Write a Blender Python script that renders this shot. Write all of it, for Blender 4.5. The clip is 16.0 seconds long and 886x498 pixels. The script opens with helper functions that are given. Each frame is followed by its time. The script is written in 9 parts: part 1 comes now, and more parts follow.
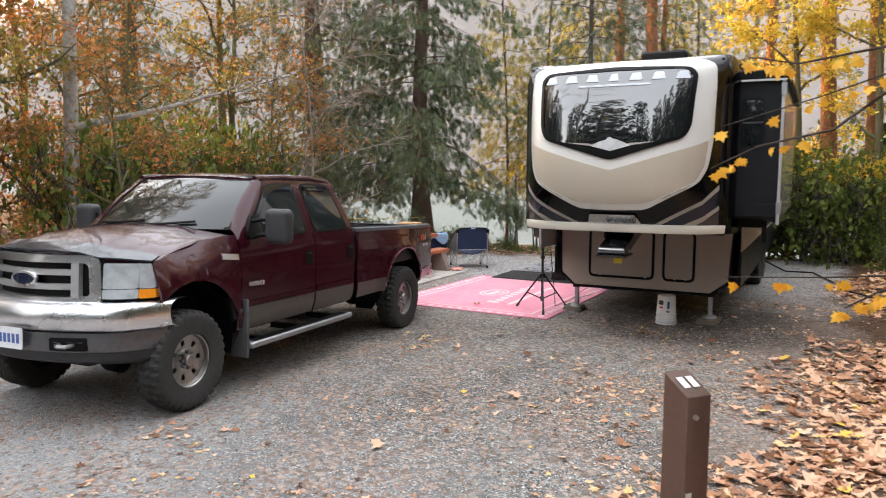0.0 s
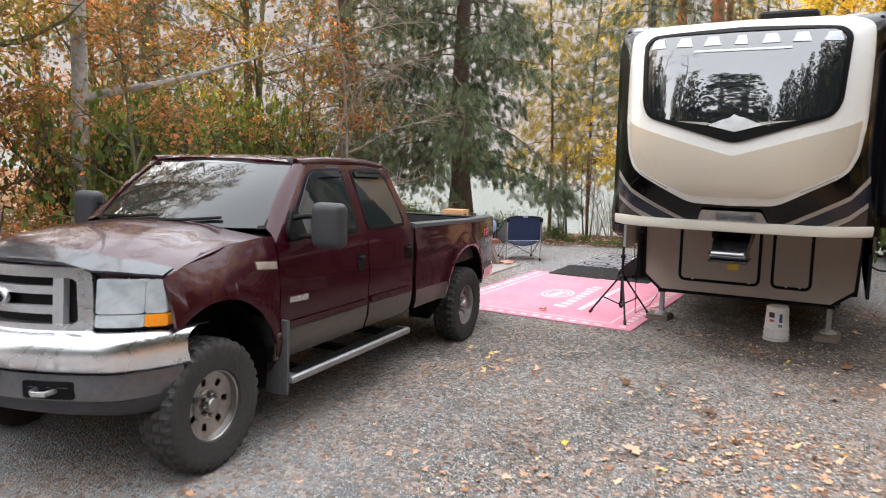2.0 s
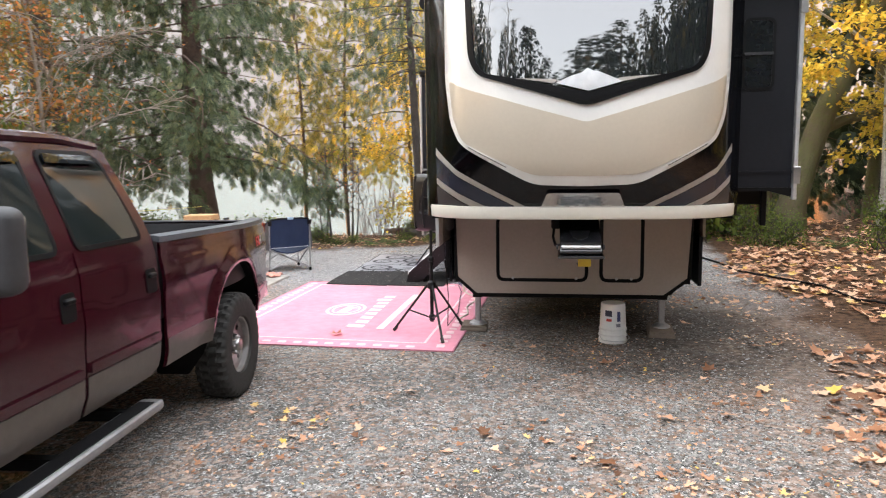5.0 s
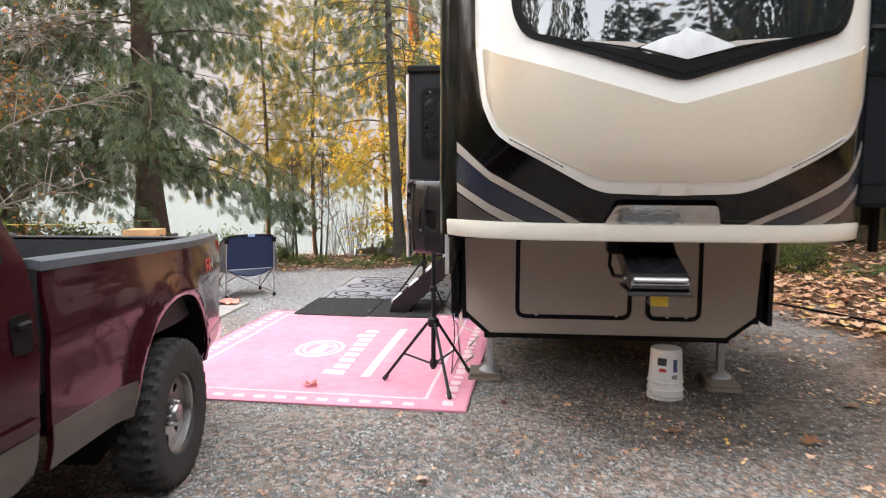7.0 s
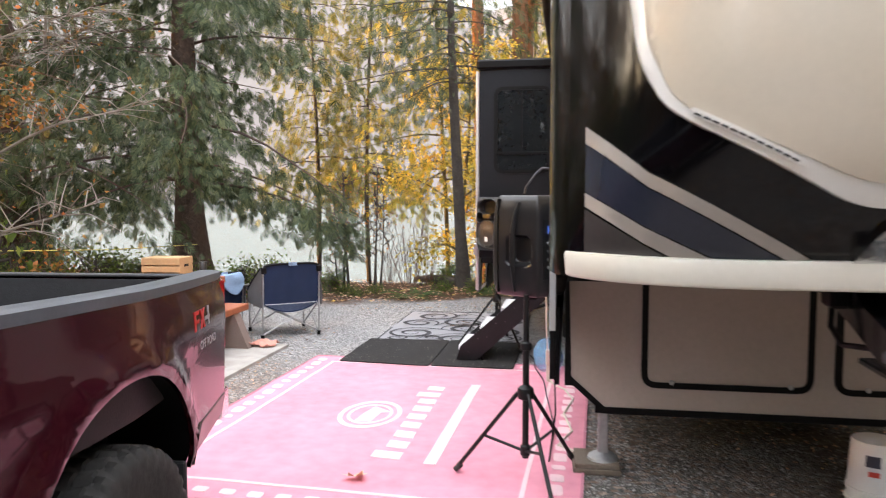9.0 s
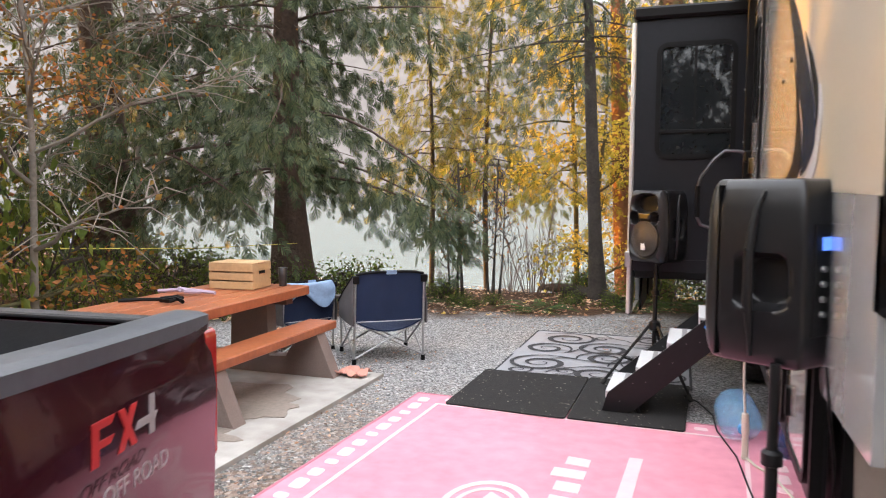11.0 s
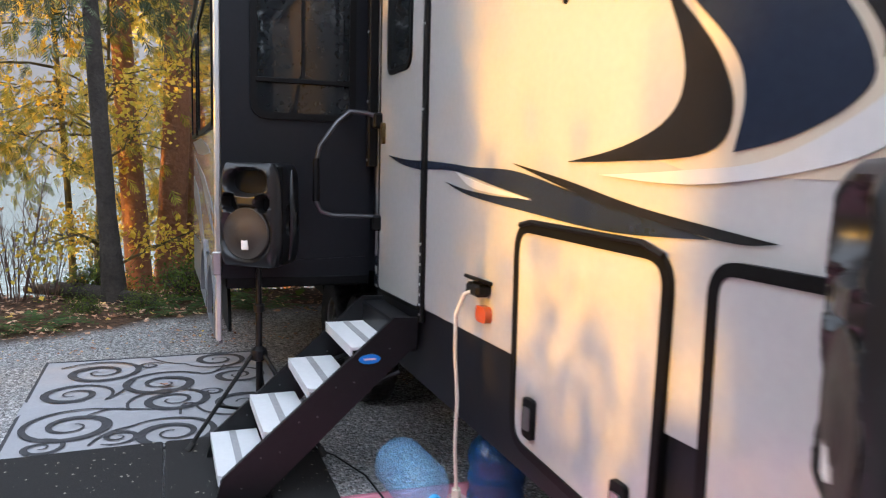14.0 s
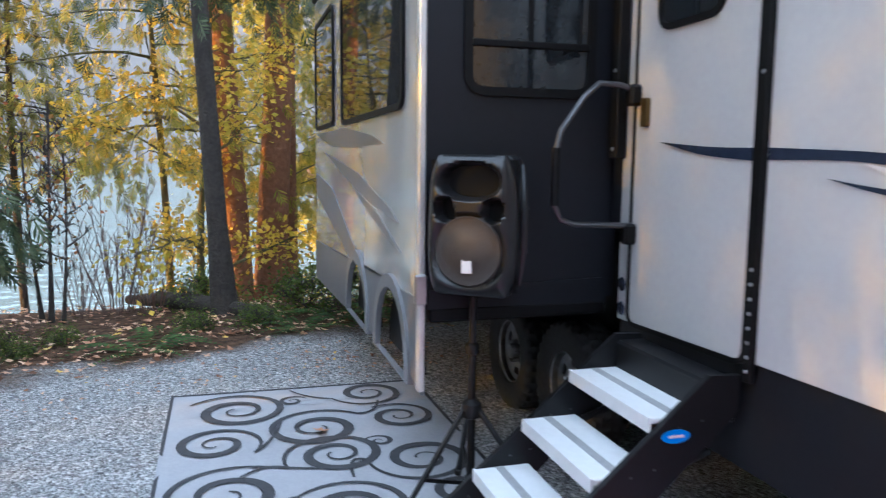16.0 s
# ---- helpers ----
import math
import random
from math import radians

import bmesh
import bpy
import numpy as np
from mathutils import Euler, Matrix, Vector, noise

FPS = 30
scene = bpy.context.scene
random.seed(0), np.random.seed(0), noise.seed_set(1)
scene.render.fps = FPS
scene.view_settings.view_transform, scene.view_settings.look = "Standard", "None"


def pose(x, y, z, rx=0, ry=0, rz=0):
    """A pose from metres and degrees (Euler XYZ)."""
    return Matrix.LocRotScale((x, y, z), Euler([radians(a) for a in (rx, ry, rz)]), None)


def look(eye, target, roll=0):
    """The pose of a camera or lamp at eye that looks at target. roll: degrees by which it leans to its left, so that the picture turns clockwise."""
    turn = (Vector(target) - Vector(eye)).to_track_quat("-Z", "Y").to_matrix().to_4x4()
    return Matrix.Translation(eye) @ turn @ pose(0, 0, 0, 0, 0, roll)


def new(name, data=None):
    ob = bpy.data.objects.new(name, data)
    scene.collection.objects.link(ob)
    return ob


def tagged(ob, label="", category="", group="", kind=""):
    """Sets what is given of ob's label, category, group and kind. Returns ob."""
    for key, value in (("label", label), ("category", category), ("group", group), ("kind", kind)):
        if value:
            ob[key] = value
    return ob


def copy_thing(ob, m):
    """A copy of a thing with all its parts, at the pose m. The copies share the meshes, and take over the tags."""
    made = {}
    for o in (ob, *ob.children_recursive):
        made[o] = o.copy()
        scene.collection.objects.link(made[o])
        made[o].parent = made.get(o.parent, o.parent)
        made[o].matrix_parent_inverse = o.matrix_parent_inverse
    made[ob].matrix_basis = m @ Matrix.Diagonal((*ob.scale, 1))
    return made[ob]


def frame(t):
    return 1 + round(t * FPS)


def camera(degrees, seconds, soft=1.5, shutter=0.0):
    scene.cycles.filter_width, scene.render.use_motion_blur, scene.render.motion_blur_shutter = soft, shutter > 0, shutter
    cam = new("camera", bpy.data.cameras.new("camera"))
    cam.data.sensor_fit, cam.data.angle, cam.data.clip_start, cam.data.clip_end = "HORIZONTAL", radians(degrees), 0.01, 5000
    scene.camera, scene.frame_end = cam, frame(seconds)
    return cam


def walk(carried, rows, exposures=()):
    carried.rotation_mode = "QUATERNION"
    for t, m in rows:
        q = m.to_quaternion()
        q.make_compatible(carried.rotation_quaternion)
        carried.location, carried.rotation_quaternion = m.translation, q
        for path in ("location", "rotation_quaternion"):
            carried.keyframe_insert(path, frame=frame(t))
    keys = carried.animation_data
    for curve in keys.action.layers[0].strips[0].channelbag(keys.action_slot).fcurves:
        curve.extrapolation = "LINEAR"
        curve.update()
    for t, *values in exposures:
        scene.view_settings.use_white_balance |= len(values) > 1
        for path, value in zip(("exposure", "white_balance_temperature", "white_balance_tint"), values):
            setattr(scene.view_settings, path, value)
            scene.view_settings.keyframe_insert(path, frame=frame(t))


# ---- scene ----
cam = camera(62.5, 16.0, soft=1.1, shutter=0.5)
PATH = [
    (0, (2.163, -8.91, 2.027), (1.252, -7.142, 1.819), 0.2),
    (0.5, (1.96, -8.665, 2.039), (1.025, -6.913, 1.804), 1.0),
    (1, (1.602, -8.436, 2.061), (0.673, -6.683, 1.809), 0.3),
    (1.5, (1.289, -8.125, 2.036), (0.341, -6.383, 1.779), 0.1),
    (2, (0.955, -7.779, 2.059), (0.001, -6.041, 1.795), 0.9),
    (2.5, (0.655, -7.431, 2.094), (-0.177, -5.635, 1.813), -0.7),
    (3, (0.529, -7.1, 2.091), (-0.197, -5.265, 1.764), -1.0),
    (3.5, (0.34, -6.872, 2.059), (-0.257, -4.997, 1.704), -1.2),
    (4, (0.135, -6.594, 2.012), (-0.34, -4.679, 1.68), -1.6),
    (4.5, (-0.022, -6.289, 1.952), (-0.424, -4.35, 1.67), -0.8),
    (4.7, (-0.096, -6.179, 1.913), (-0.454, -4.23, 1.643), -0.8),
    (6.8, (-0.757, -4.668, 1.718), (-0.89, -2.687, 1.478), -0.3),
    (7, (-0.802, -4.482, 1.72), (-0.992, -2.502, 1.511), 0.2),
    (7.5, (-0.931, -4.086, 1.676), (-1.096, -2.103, 1.474), -0.0),
    (8, (-0.977, -3.725, 1.673), (-1.137, -1.742, 1.47), -0.5),
    (8.5, (-1.048, -3.319, 1.675), (-1.326, -1.346, 1.495), 0.2),
    (9, (-1.192, -2.868, 1.655), (-1.533, -0.903, 1.506), -0.1),
    (9.5, (-1.287, -2.42, 1.585), (-1.76, -0.481, 1.463), 0.5),
    (9.7, (-1.313, -2.246, 1.595), (-1.843, -0.321, 1.475), 0.6),
    (11.8, (-1.898, -0.539, 1.603), (-2.557, 1.34, 1.417), 0.1),
    (12, (-1.939, -0.407, 1.603), (-2.526, 1.495, 1.404), -0.1),
    (12.5, (-2.1, -0.041, 1.622), (-2.294, 1.938, 1.408), 1.1),
    (13, (-2.287, 0.239, 1.615), (-1.952, 2.199, 1.4), 0.4),
    (13.5, (-2.388, 0.477, 1.609), (-1.741, 2.356, 1.383), 0.3),
    (14, (-2.463, 0.775, 1.618), (-1.756, 2.633, 1.4), 1.4),
    (14.5, (-2.648, 1.113, 1.625), (-1.925, 2.963, 1.39), 0.9),
    (15, (-2.798, 1.434, 1.603), (-2.086, 3.287, 1.356), 0.2),
    (15.5, (-2.863, 1.788, 1.617), (-2.22, 3.666, 1.372), 0.4),
    (16, (-2.977, 2.105, 1.6), (-2.415, 4.01, 1.361), 0.6),
]
walk(cam, [(t, look(eye, target, roll)) for t, eye, target, roll in PATH],
     exposures=[(0, 2.55, 6600, 10), (3, 2.86, 6600, 10), (7, 2.98, 6600, 10), (9.5, 2.92, 6600, 12), (12.0, 2.66, 6500, 11), (13.5, 2.54, 5950, 9), (14.5, 2.36, 5300, 6), (15.5, 2.40, 4450, 0), (16, 2.56, 5100, 4)])

# ---- world, sun ----
SUN_DIR = Vector((-1.0, -0.12, 0.24)).normalized()
world = bpy.data.worlds.new("sky")
scene.world = world
world.use_nodes = True
_wn = world.node_tree.nodes
_sky = _wn.new("ShaderNodeTexSky")
_sky.sky_type = 'NISHITA'
_sky.sun_disc = False
_sky.sun_elevation = math.asin(SUN_DIR.z)
_sky.sun_rotation = math.atan2(SUN_DIR.x, SUN_DIR.y)
_sky.air_density = 1.0
_sky.dust_density = 4.0
_sky.ozone_density = 1.0
_mixw = _wn.new("ShaderNodeMix")
_mixw.data_type = 'RGBA'
_mixw.inputs[0].default_value = 0.68
_mixw.inputs[7].default_value = (5.2, 5.3, 5.5, 1)
world.node_tree.links.new(_sky.outputs[0], _mixw.inputs[6])
world.node_tree.links.new(_mixw.outputs[2], _wn["Background"].inputs[0])
_wn["Background"].inputs[1].default_value = 0.15
_sd = bpy.data.lights.new("sun", 'SUN')
_sd.energy = 1.9
_sd.angle = radians(0.8)
_sd.color = (1.0, 0.44, 0.01)
sun = new("sun", _sd)
sun.matrix_world = look(SUN_DIR * 60, (0, 0, 0))


# ---- helpers ----
def part(name, bm, material, parent=None, label="", smooth=35):
    """Links a bmesh as one mesh object under a thing or a part."""
    me = bpy.data.meshes.new(name)
    bm.to_mesh(me)
    bm.free()
    if material is not None:
        me.materials.append(material)
    if smooth:
        me.shade_smooth()
        me.set_sharp_from_angle(angle=radians(smooth))
    ob = new(name, me)
    if parent is not None:
        ob.parent = parent
    if label:
        ob["label"] = label
    return ob


def thing(name, m, label, category, group="", kind=""):
    ob = new(name)
    ob.matrix_world = m
    return tagged(ob, label, category, group, kind)


def add_box(bm, x0, x1, y0, y1, z0, z1, m=None, bev=0.0, seg=1):
    r = bmesh.ops.create_cube(bm, size=1)
    vs = r["verts"]
    for v in vs:
        v.co = Vector(((x0 + x1) / 2 + v.co.x * (x1 - x0), (y0 + y1) / 2 + v.co.y * (y1 - y0), (z0 + z1) / 2 + v.co.z * (z1 - z0)))
    if m is not None:
        bmesh.ops.transform(bm, matrix=m, verts=vs)
    if bev > 0:
        es = list({e for v in vs for e in v.link_edges})
        bmesh.ops.bevel(bm, geom=es, offset=bev, segments=seg, profile=0.6, affect='EDGES', clamp_overlap=True)
    return bm


def box(x0, x1, y0, y1, z0, z1, m=None, bev=0.0, seg=1):
    return add_box(bmesh.new(), x0, x1, y0, y1, z0, z1, m, bev, seg)


def add_tube(bm, pts, radii, sides=8, caps=True):
    """A round tube through points; radii: one number or one for each point."""
    pts = [Vector(p) for p in pts]
    n = len(pts)
    if not isinstance(radii, (list, tuple)):
        radii = [radii] * n
    rings = []
    ref = Vector((0, 0, 1))
    for i, p in enumerate(pts):
        d = (pts[min(i + 1, n - 1)] - pts[max(i - 1, 0)])
        d = d.normalized() if d.length > 1e-9 else Vector((0, 0, 1))
        if abs(d.dot(ref)) > 0.95:
            ref = Vector((1, 0, 0)) if abs(d.x) < 0.9 else Vector((0, 1, 0))
        a = d.cross(ref).normalized()
        b = a.cross(d).normalized()
        ref = b
        rings.append([bm.verts.new(p + (a * math.cos(2 * math.pi * k / sides) + b * math.sin(2 * math.pi * k / sides)) * radii[i]) for k in range(sides)])
    for r0, r1 in zip(rings, rings[1:]):
        for k in range(sides):
            bm.faces.new((r0[k], r1[k], r1[(k + 1) % sides], r0[(k + 1) % sides]))
    if caps:
        bm.faces.new(rings[0])
        bm.faces.new(rings[-1][::-1])
    return bm


def tube(pts, radii, sides=8, caps=True):
    return add_tube(bmesh.new(), pts, radii, sides, caps)


def add_lathe(bm, prof, sides=24, m=None):
    """Turns (radius, height) pairs round z."""
    rings = []
    for r, z in prof:
        if r < 1e-6:
            rings.append([bm.verts.new((0, 0, z))])
        else:
            rings.append([bm.verts.new((r * math.cos(2 * math.pi * k / sides), r * math.sin(2 * math.pi * k / sides), z)) for k in range(sides)])
    for r0, r1 in zip(rings, rings[1:]):
        for k in range(sides):
            j = (k + 1) % sides
            if len(r0) == 1 and len(r1) == 1:
                continue
            if len(r0) == 1:
                bm.faces.new((r0[0], r1[j], r1[k]))
            elif len(r1) == 1:
                bm.faces.new((r0[k], r0[j], r1[0]))
            else:
                bm.faces.new((r0[k], r0[j], r1[j], r1[k]))
    if m is not None:
        bmesh.ops.transform(bm, matrix=m, verts=[v for ring in rings for v in ring])
    return bm


def lathe(prof, sides=24, m=None):
    return add_lathe(bmesh.new(), prof, sides, m)


def rounded(pts, r=0.05, seg=4):
    """A polygon with its corners rounded."""
    out = []
    n = len(pts)
    for i in range(n):
        p, a, b = Vector(pts[i]), Vector(pts[i - 1]), Vector(pts[(i + 1) % n])
        ra = min(r, (a - p).length * 0.45, (b - p).length * 0.45)
        p0, p1 = p + (a - p).normalized() * ra, p + (b - p).normalized() * ra
        for k in range(seg + 1):
            t = k / seg
            out.append(tuple(p0 * (1 - t) ** 2 + p * 2 * t * (1 - t) + p1 * t * t))
    return out


def panel(outline, place, step=0.15, bm=None):
    """A sheet with thickness: a flat outline (u, v), cut into a grid and put on a surface by place(u, v, side), side 0 in front and 1 behind."""
    flat = bmesh.new()
    f = flat.faces.new([flat.verts.new((u, v, 0)) for u, v in outline])
    f.normal_update()
    if f.normal.z < 0:
        f.normal_flip()
    bmesh.ops.triangulate(flat, faces=flat.faces[:])
    us, vs = [p[0] for p in outline], [p[1] for p in outline]
    for lo, hi, ax in ((min(us), max(us), 0), (min(vs), max(vs), 1)):
        k = int((hi - lo) / step)
        for i in range(1, k + 1):
            c = lo + (hi - lo) * i / (k + 1)
            co, no = ((c, 0, 0), (1, 0, 0)) if ax == 0 else ((0, c, 0), (0, 1, 0))
            bmesh.ops.bisect_plane(flat, geom=flat.verts[:] + flat.edges[:] + flat.faces[:], plane_co=co, plane_no=no)
    bmesh.ops.remove_doubles(flat, verts=flat.verts[:], dist=1e-5)
    bm = bm or bmesh.new()
    front = {v: bm.verts.new(place(v.co.x, v.co.y, 0)) for v in flat.verts}
    back = {v: bm.verts.new(place(v.co.x, v.co.y, 1)) for v in flat.verts}
    for f in flat.faces:
        bm.faces.new([front[v] for v in f.verts])
        bm.faces.new([back[v] for v in reversed(f.verts)])
    for e in flat.edges:
        if len(e.link_faces) == 1:
            lp = e.link_loops[0]
            a, b = lp.vert, lp.link_loop_next.vert
            bm.faces.new((front[b], front[a], back[a], back[b]))
    flat.free()
    bmesh.ops.recalc_face_normals(bm, faces=bm.faces[:])
    return bm


def ring(outer, inner, place, bm=None):
    """A frame between two outlines of the same number of points, put by place(u, v, side)."""
    bm = bm or bmesh.new()
    o = [[bm.verts.new(place(u, v, s)) for u, v in outer] for s in (0, 1)]
    i = [[bm.verts.new(place(u, v, s)) for u, v in inner] for s in (0, 1)]
    n = len(outer)
    for k in range(n):
        j = (k + 1) % n
        bm.faces.new((o[0][k], o[0][j], i[0][j], i[0][k]))
        bm.faces.new((o[1][j], o[1][k], i[1][k], i[1][j]))
        bm.faces.new((o[0][j], o[0][k], o[1][k], o[1][j]))
        bm.faces.new((i[0][k], i[0][j], i[1][j], i[1][k]))
    bmesh.ops.recalc_face_normals(bm, faces=bm.faces[:])
    return bm


def inset(pts, d):
    """An outline moved inwards by about d, for outlines that run counter-clockwise."""
    n = len(pts)
    area = sum(pts[k - 1][0] * pts[k][1] - pts[k][0] * pts[k - 1][1] for k in range(n))
    sgn = 1 if area > 0 else -1
    out = []
    for k in range(n):
        p, a, b = Vector(pts[k]), Vector(pts[k - 1]), Vector(pts[(k + 1) % n])
        t = (b - a)
        t = t.normalized() if t.length > 1e-9 else Vector((1, 0))
        out.append((p.x - t.y * d * sgn, p.y + t.x * d * sgn))
    return out


def lerp_table(z, table):
    for (a, va), (b, vb) in zip(table, table[1:]):
        if z <= b:
            t = max(0.0, (z - a) / (b - a))
            return va + (vb - va) * t
    return table[-1][1]


def smooth_table(z, table):
    """As lerp_table, with a curve that has no kinks."""
    n = len(table)
    z = min(max(z, table[0][0]), table[-1][0])
    k = next(i for i in range(n - 1) if z <= table[i + 1][0])
    (a, va), (b, vb) = table[k], table[k + 1]

    def slope(i):
        i0, i1 = max(0, i - 1), min(n - 1, i + 1)
        return (table[i1][1] - table[i0][1]) / (table[i1][0] - table[i0][0])
    h = b - a
    t = (z - a) / h
    return (2 * t ** 3 - 3 * t * t + 1) * va + (t ** 3 - 2 * t * t + t) * h * slope(k) + (3 * t * t - 2 * t ** 3) * vb + (t ** 3 - t * t) * h * slope(k + 1)


def densify(pts, step=0.07):
    """An outline with points added along its long edges."""
    out = []
    for k in range(len(pts)):
        a, b = Vector(pts[k]), Vector(pts[(k + 1) % len(pts)])
        n = max(1, int((b - a).length / step))
        out += [tuple(a.lerp(b, j / n)) for j in range(n)]
    return out


# ---- materials ----
def mat(name, col, rough=0.6, metal=0.0, var=0.12, s1=2.5, s2=35.0, bump=0.15, bs=80.0, col2=None, coat=0.0, spec=0.5, rand=0.0, isl=0.0, dist=0.01, mid=0.5, alpha=1.0, rvar=0.1):
    m = bpy.data.materials.new(name)
    m.use_nodes = True
    nt = m.node_tree
    N, L = nt.nodes, nt.links
    b = N["Principled BSDF"]
    b.inputs["Metallic"].default_value = metal
    b.inputs["Specular IOR Level"].default_value = spec
    b.inputs["Coat Weight"].default_value = coat
    b.inputs["Coat Roughness"].default_value = 0.05
    tc = N.new("ShaderNodeTexCoord")
    n1, n2 = N.new("ShaderNodeTexNoise"), N.new("ShaderNodeTexNoise")
    n1.inputs["Scale"].default_value, n1.inputs["Detail"].default_value = s1, 5
    n2.inputs["Scale"].default_value, n2.inputs["Detail"].default_value = s2, 6
    for n in (n1, n2):
        L.new(tc.outputs["Object"], n.inputs["Vector"])
    mx = N.new("ShaderNodeMath")
    mx.operation = 'ADD'
    L.new(n1.outputs["Fac"], mx.inputs[0])
    L.new(n2.outputs["Fac"], mx.inputs[1])
    rp = N.new("ShaderNodeValToRGB")
    c2 = col2 or tuple(min(1, c * (1 + var)) for c in col)
    c1 = col if col2 else tuple(c * (1 - var) for c in col)
    rp.color_ramp.elements[0].position, rp.color_ramp.elements[1].position = mid - 0.2, mid + 0.2
    rp.color_ramp.elements[0].color, rp.color_ramp.elements[1].color = (*c1, 1), (*c2, 1)
    hf = N.new("ShaderNodeMath")
    hf.operation = 'MULTIPLY'
    hf.inputs[1].default_value = 0.5
    L.new(mx.outputs[0], hf.inputs[0])
    L.new(hf.outputs[0], rp.inputs["Fac"])
    out = rp.outputs["Color"]
    if rand or isl:
        src = N.new("ShaderNodeObjectInfo").outputs["Random"] if rand else N.new("ShaderNodeNewGeometry").outputs["Random Per Island"]
        hs = N.new("ShaderNodeHueSaturation")
        mr = N.new("ShaderNodeMapRange")
        k = rand or isl
        mr.inputs["To Min"].default_value, mr.inputs["To Max"].default_value = 1 - k, 1 + k
        L.new(src, mr.inputs["Value"])
        L.new(mr.outputs[0], hs.inputs["Value"])
        mh = N.new("ShaderNodeMapRange")
        mh.inputs["To Min"].default_value, mh.inputs["To Max"].default_value = 0.5 + k * 0.06, 0.5 - k * 0.06
        L.new(src, mh.inputs["Value"])
        L.new(mh.outputs[0], hs.inputs["Hue"])
        L.new(out, hs.inputs["Color"])
        out = hs.outputs["Color"]
    L.new(out, b.inputs["Base Color"])
    rr = N.new("ShaderNodeMapRange")
    rr.inputs["To Min"].default_value, rr.inputs["To Max"].default_value = max(0.02, rough - rvar * 0.5), min(1, rough + rvar * 0.5)
    L.new(n1.outputs["Fac"], rr.inputs["Value"])
    L.new(rr.outputs[0], b.inputs["Roughness"])
    if bump:
        n3 = N.new("ShaderNodeTexNoise")
        n3.inputs["Scale"].default_value, n3.inputs["Detail"].default_value = bs, 4
        L.new(tc.outputs["Object"], n3.inputs["Vector"])
        bp = N.new("ShaderNodeBump")
        bp.inputs["Strength"].default_value, bp.inputs["Distance"].default_value = bump, dist
        L.new(n3.outputs["Fac"], bp.inputs["Height"])
        L.new(bp.outputs[0], b.inputs["Normal"])
    b.inputs["Alpha"].default_value = alpha
    return m


def leaf_mat(name, col, col2, isl=0.35, through_light=0.35):
    """Thin leaves: diffuse with some light shining through."""
    m = mat(name, col, rough=0.55, col2=col2, bump=0, isl=isl, s1=1.2, s2=9, spec=0.25)
    N, L = m.node_tree.nodes, m.node_tree.links
    b, o = N["Principled BSDF"], N["Material Output"]
    tr = N.new("ShaderNodeBsdfTranslucent")
    L.new(b.inputs["Base Color"].links[0].from_socket, tr.inputs["Color"])
    mx = N.new("ShaderNodeMixShader")
    mx.inputs[0].default_value = through_light
    L.new(b.outputs[0], mx.inputs[1])
    L.new(tr.outputs[0], mx.inputs[2])
    L.new(mx.outputs[0], o.inputs["Surface"])
    return m


def glass_mat(name, tint=(0.012, 0.014, 0.016), rough=0.03, ior=1.5, coat=0.0):
    """Dark tinted pane, seen from outside as a dark mirror."""
    m = mat(name, tint, rough=rough, var=0.05, bump=0.02, bs=1.5, dist=0.05, spec=0.5, coat=coat, rvar=0.01)
    m.node_tree.nodes["Principled BSDF"].inputs["Coat Roughness"].default_value = 0.02
    m.node_tree.nodes["Principled BSDF"].inputs["IOR"].default_value = ior
    return m


BLACK_GLOSS = mat("black_gelcoat", (0.003, 0.003, 0.004), rough=0.10, coat=0.0, var=0.3, bump=0.01, bs=3, spec=0.35)
WHITE_GEL = mat("white_gelcoat", (0.72, 0.71, 0.68), rough=0.2, coat=0.3, var=0.03, bump=0.01, bs=4)
CHAMPAGNE = mat("champagne_gelcoat", (0.50, 0.44, 0.355), rough=0.3, coat=0.3, var=0.04, bump=0.02, bs=3)
CLADDING = mat("white_cladding", (0.41, 0.408, 0.41), rough=0.2, coat=0.8, var=0.05, bump=0.03, bs=5, s1=1.1)
TAUPE = mat("taupe_cladding", (0.45, 0.385, 0.325), rough=0.4, var=0.07, bump=0.03, bs=30)
DARK_CLAD = mat("charcoal_cladding", (0.010, 0.0108, 0.0138), rough=0.45, spec=0.2, var=0.15, bump=0.04, bs=40)
BLACK_PLAS = mat("black_plastic", (0.004, 0.004, 0.0044), rough=0.5, spec=0.15, var=0.25, bump=0.12, bs=160, dist=0.004)
RUBBER = mat("tyre_rubber", (0.038, 0.0365, 0.035), rough=0.8, var=0.3, bump=0.2, bs=60, spec=0.3)
STRIPE_SIL = mat("silver_stripe", (0.36, 0.33, 0.30), rough=0.3, var=0.06, bump=0)
STRIPE_BLUE = mat("slate_stripe", (0.020, 0.025, 0.042), rough=0.25, var=0.1, bump=0)
STRIPE_GREY = mat("charcoal_stripe", (0.05, 0.045, 0.045), rough=0.25, var=0.1, bump=0)
CREAM_GEL = mat("cream_gelcoat", (0.66, 0.62, 0.54), rough=0.3, coat=0.3, var=0.04, bump=0.02, bs=3)
CHROME = mat("chrome", (0.75, 0.76, 0.78), rough=0.12, metal=1.0, var=0.05, bump=0.02, bs=8)
STEEL_DK = mat("dark_anodised_tube", (0.10, 0.10, 0.105), rough=0.35, metal=0.9, var=0.12, bump=0.03)
STEEL = mat("brushed_steel", (0.5, 0.5, 0.5), rough=0.35, metal=1.0, var=0.12, bump=0.06, bs=120)
GALV = mat("galvanised_steel", (0.42, 0.42, 0.42), rough=0.5, metal=0.8, var=0.2, bump=0.1, bs=50)
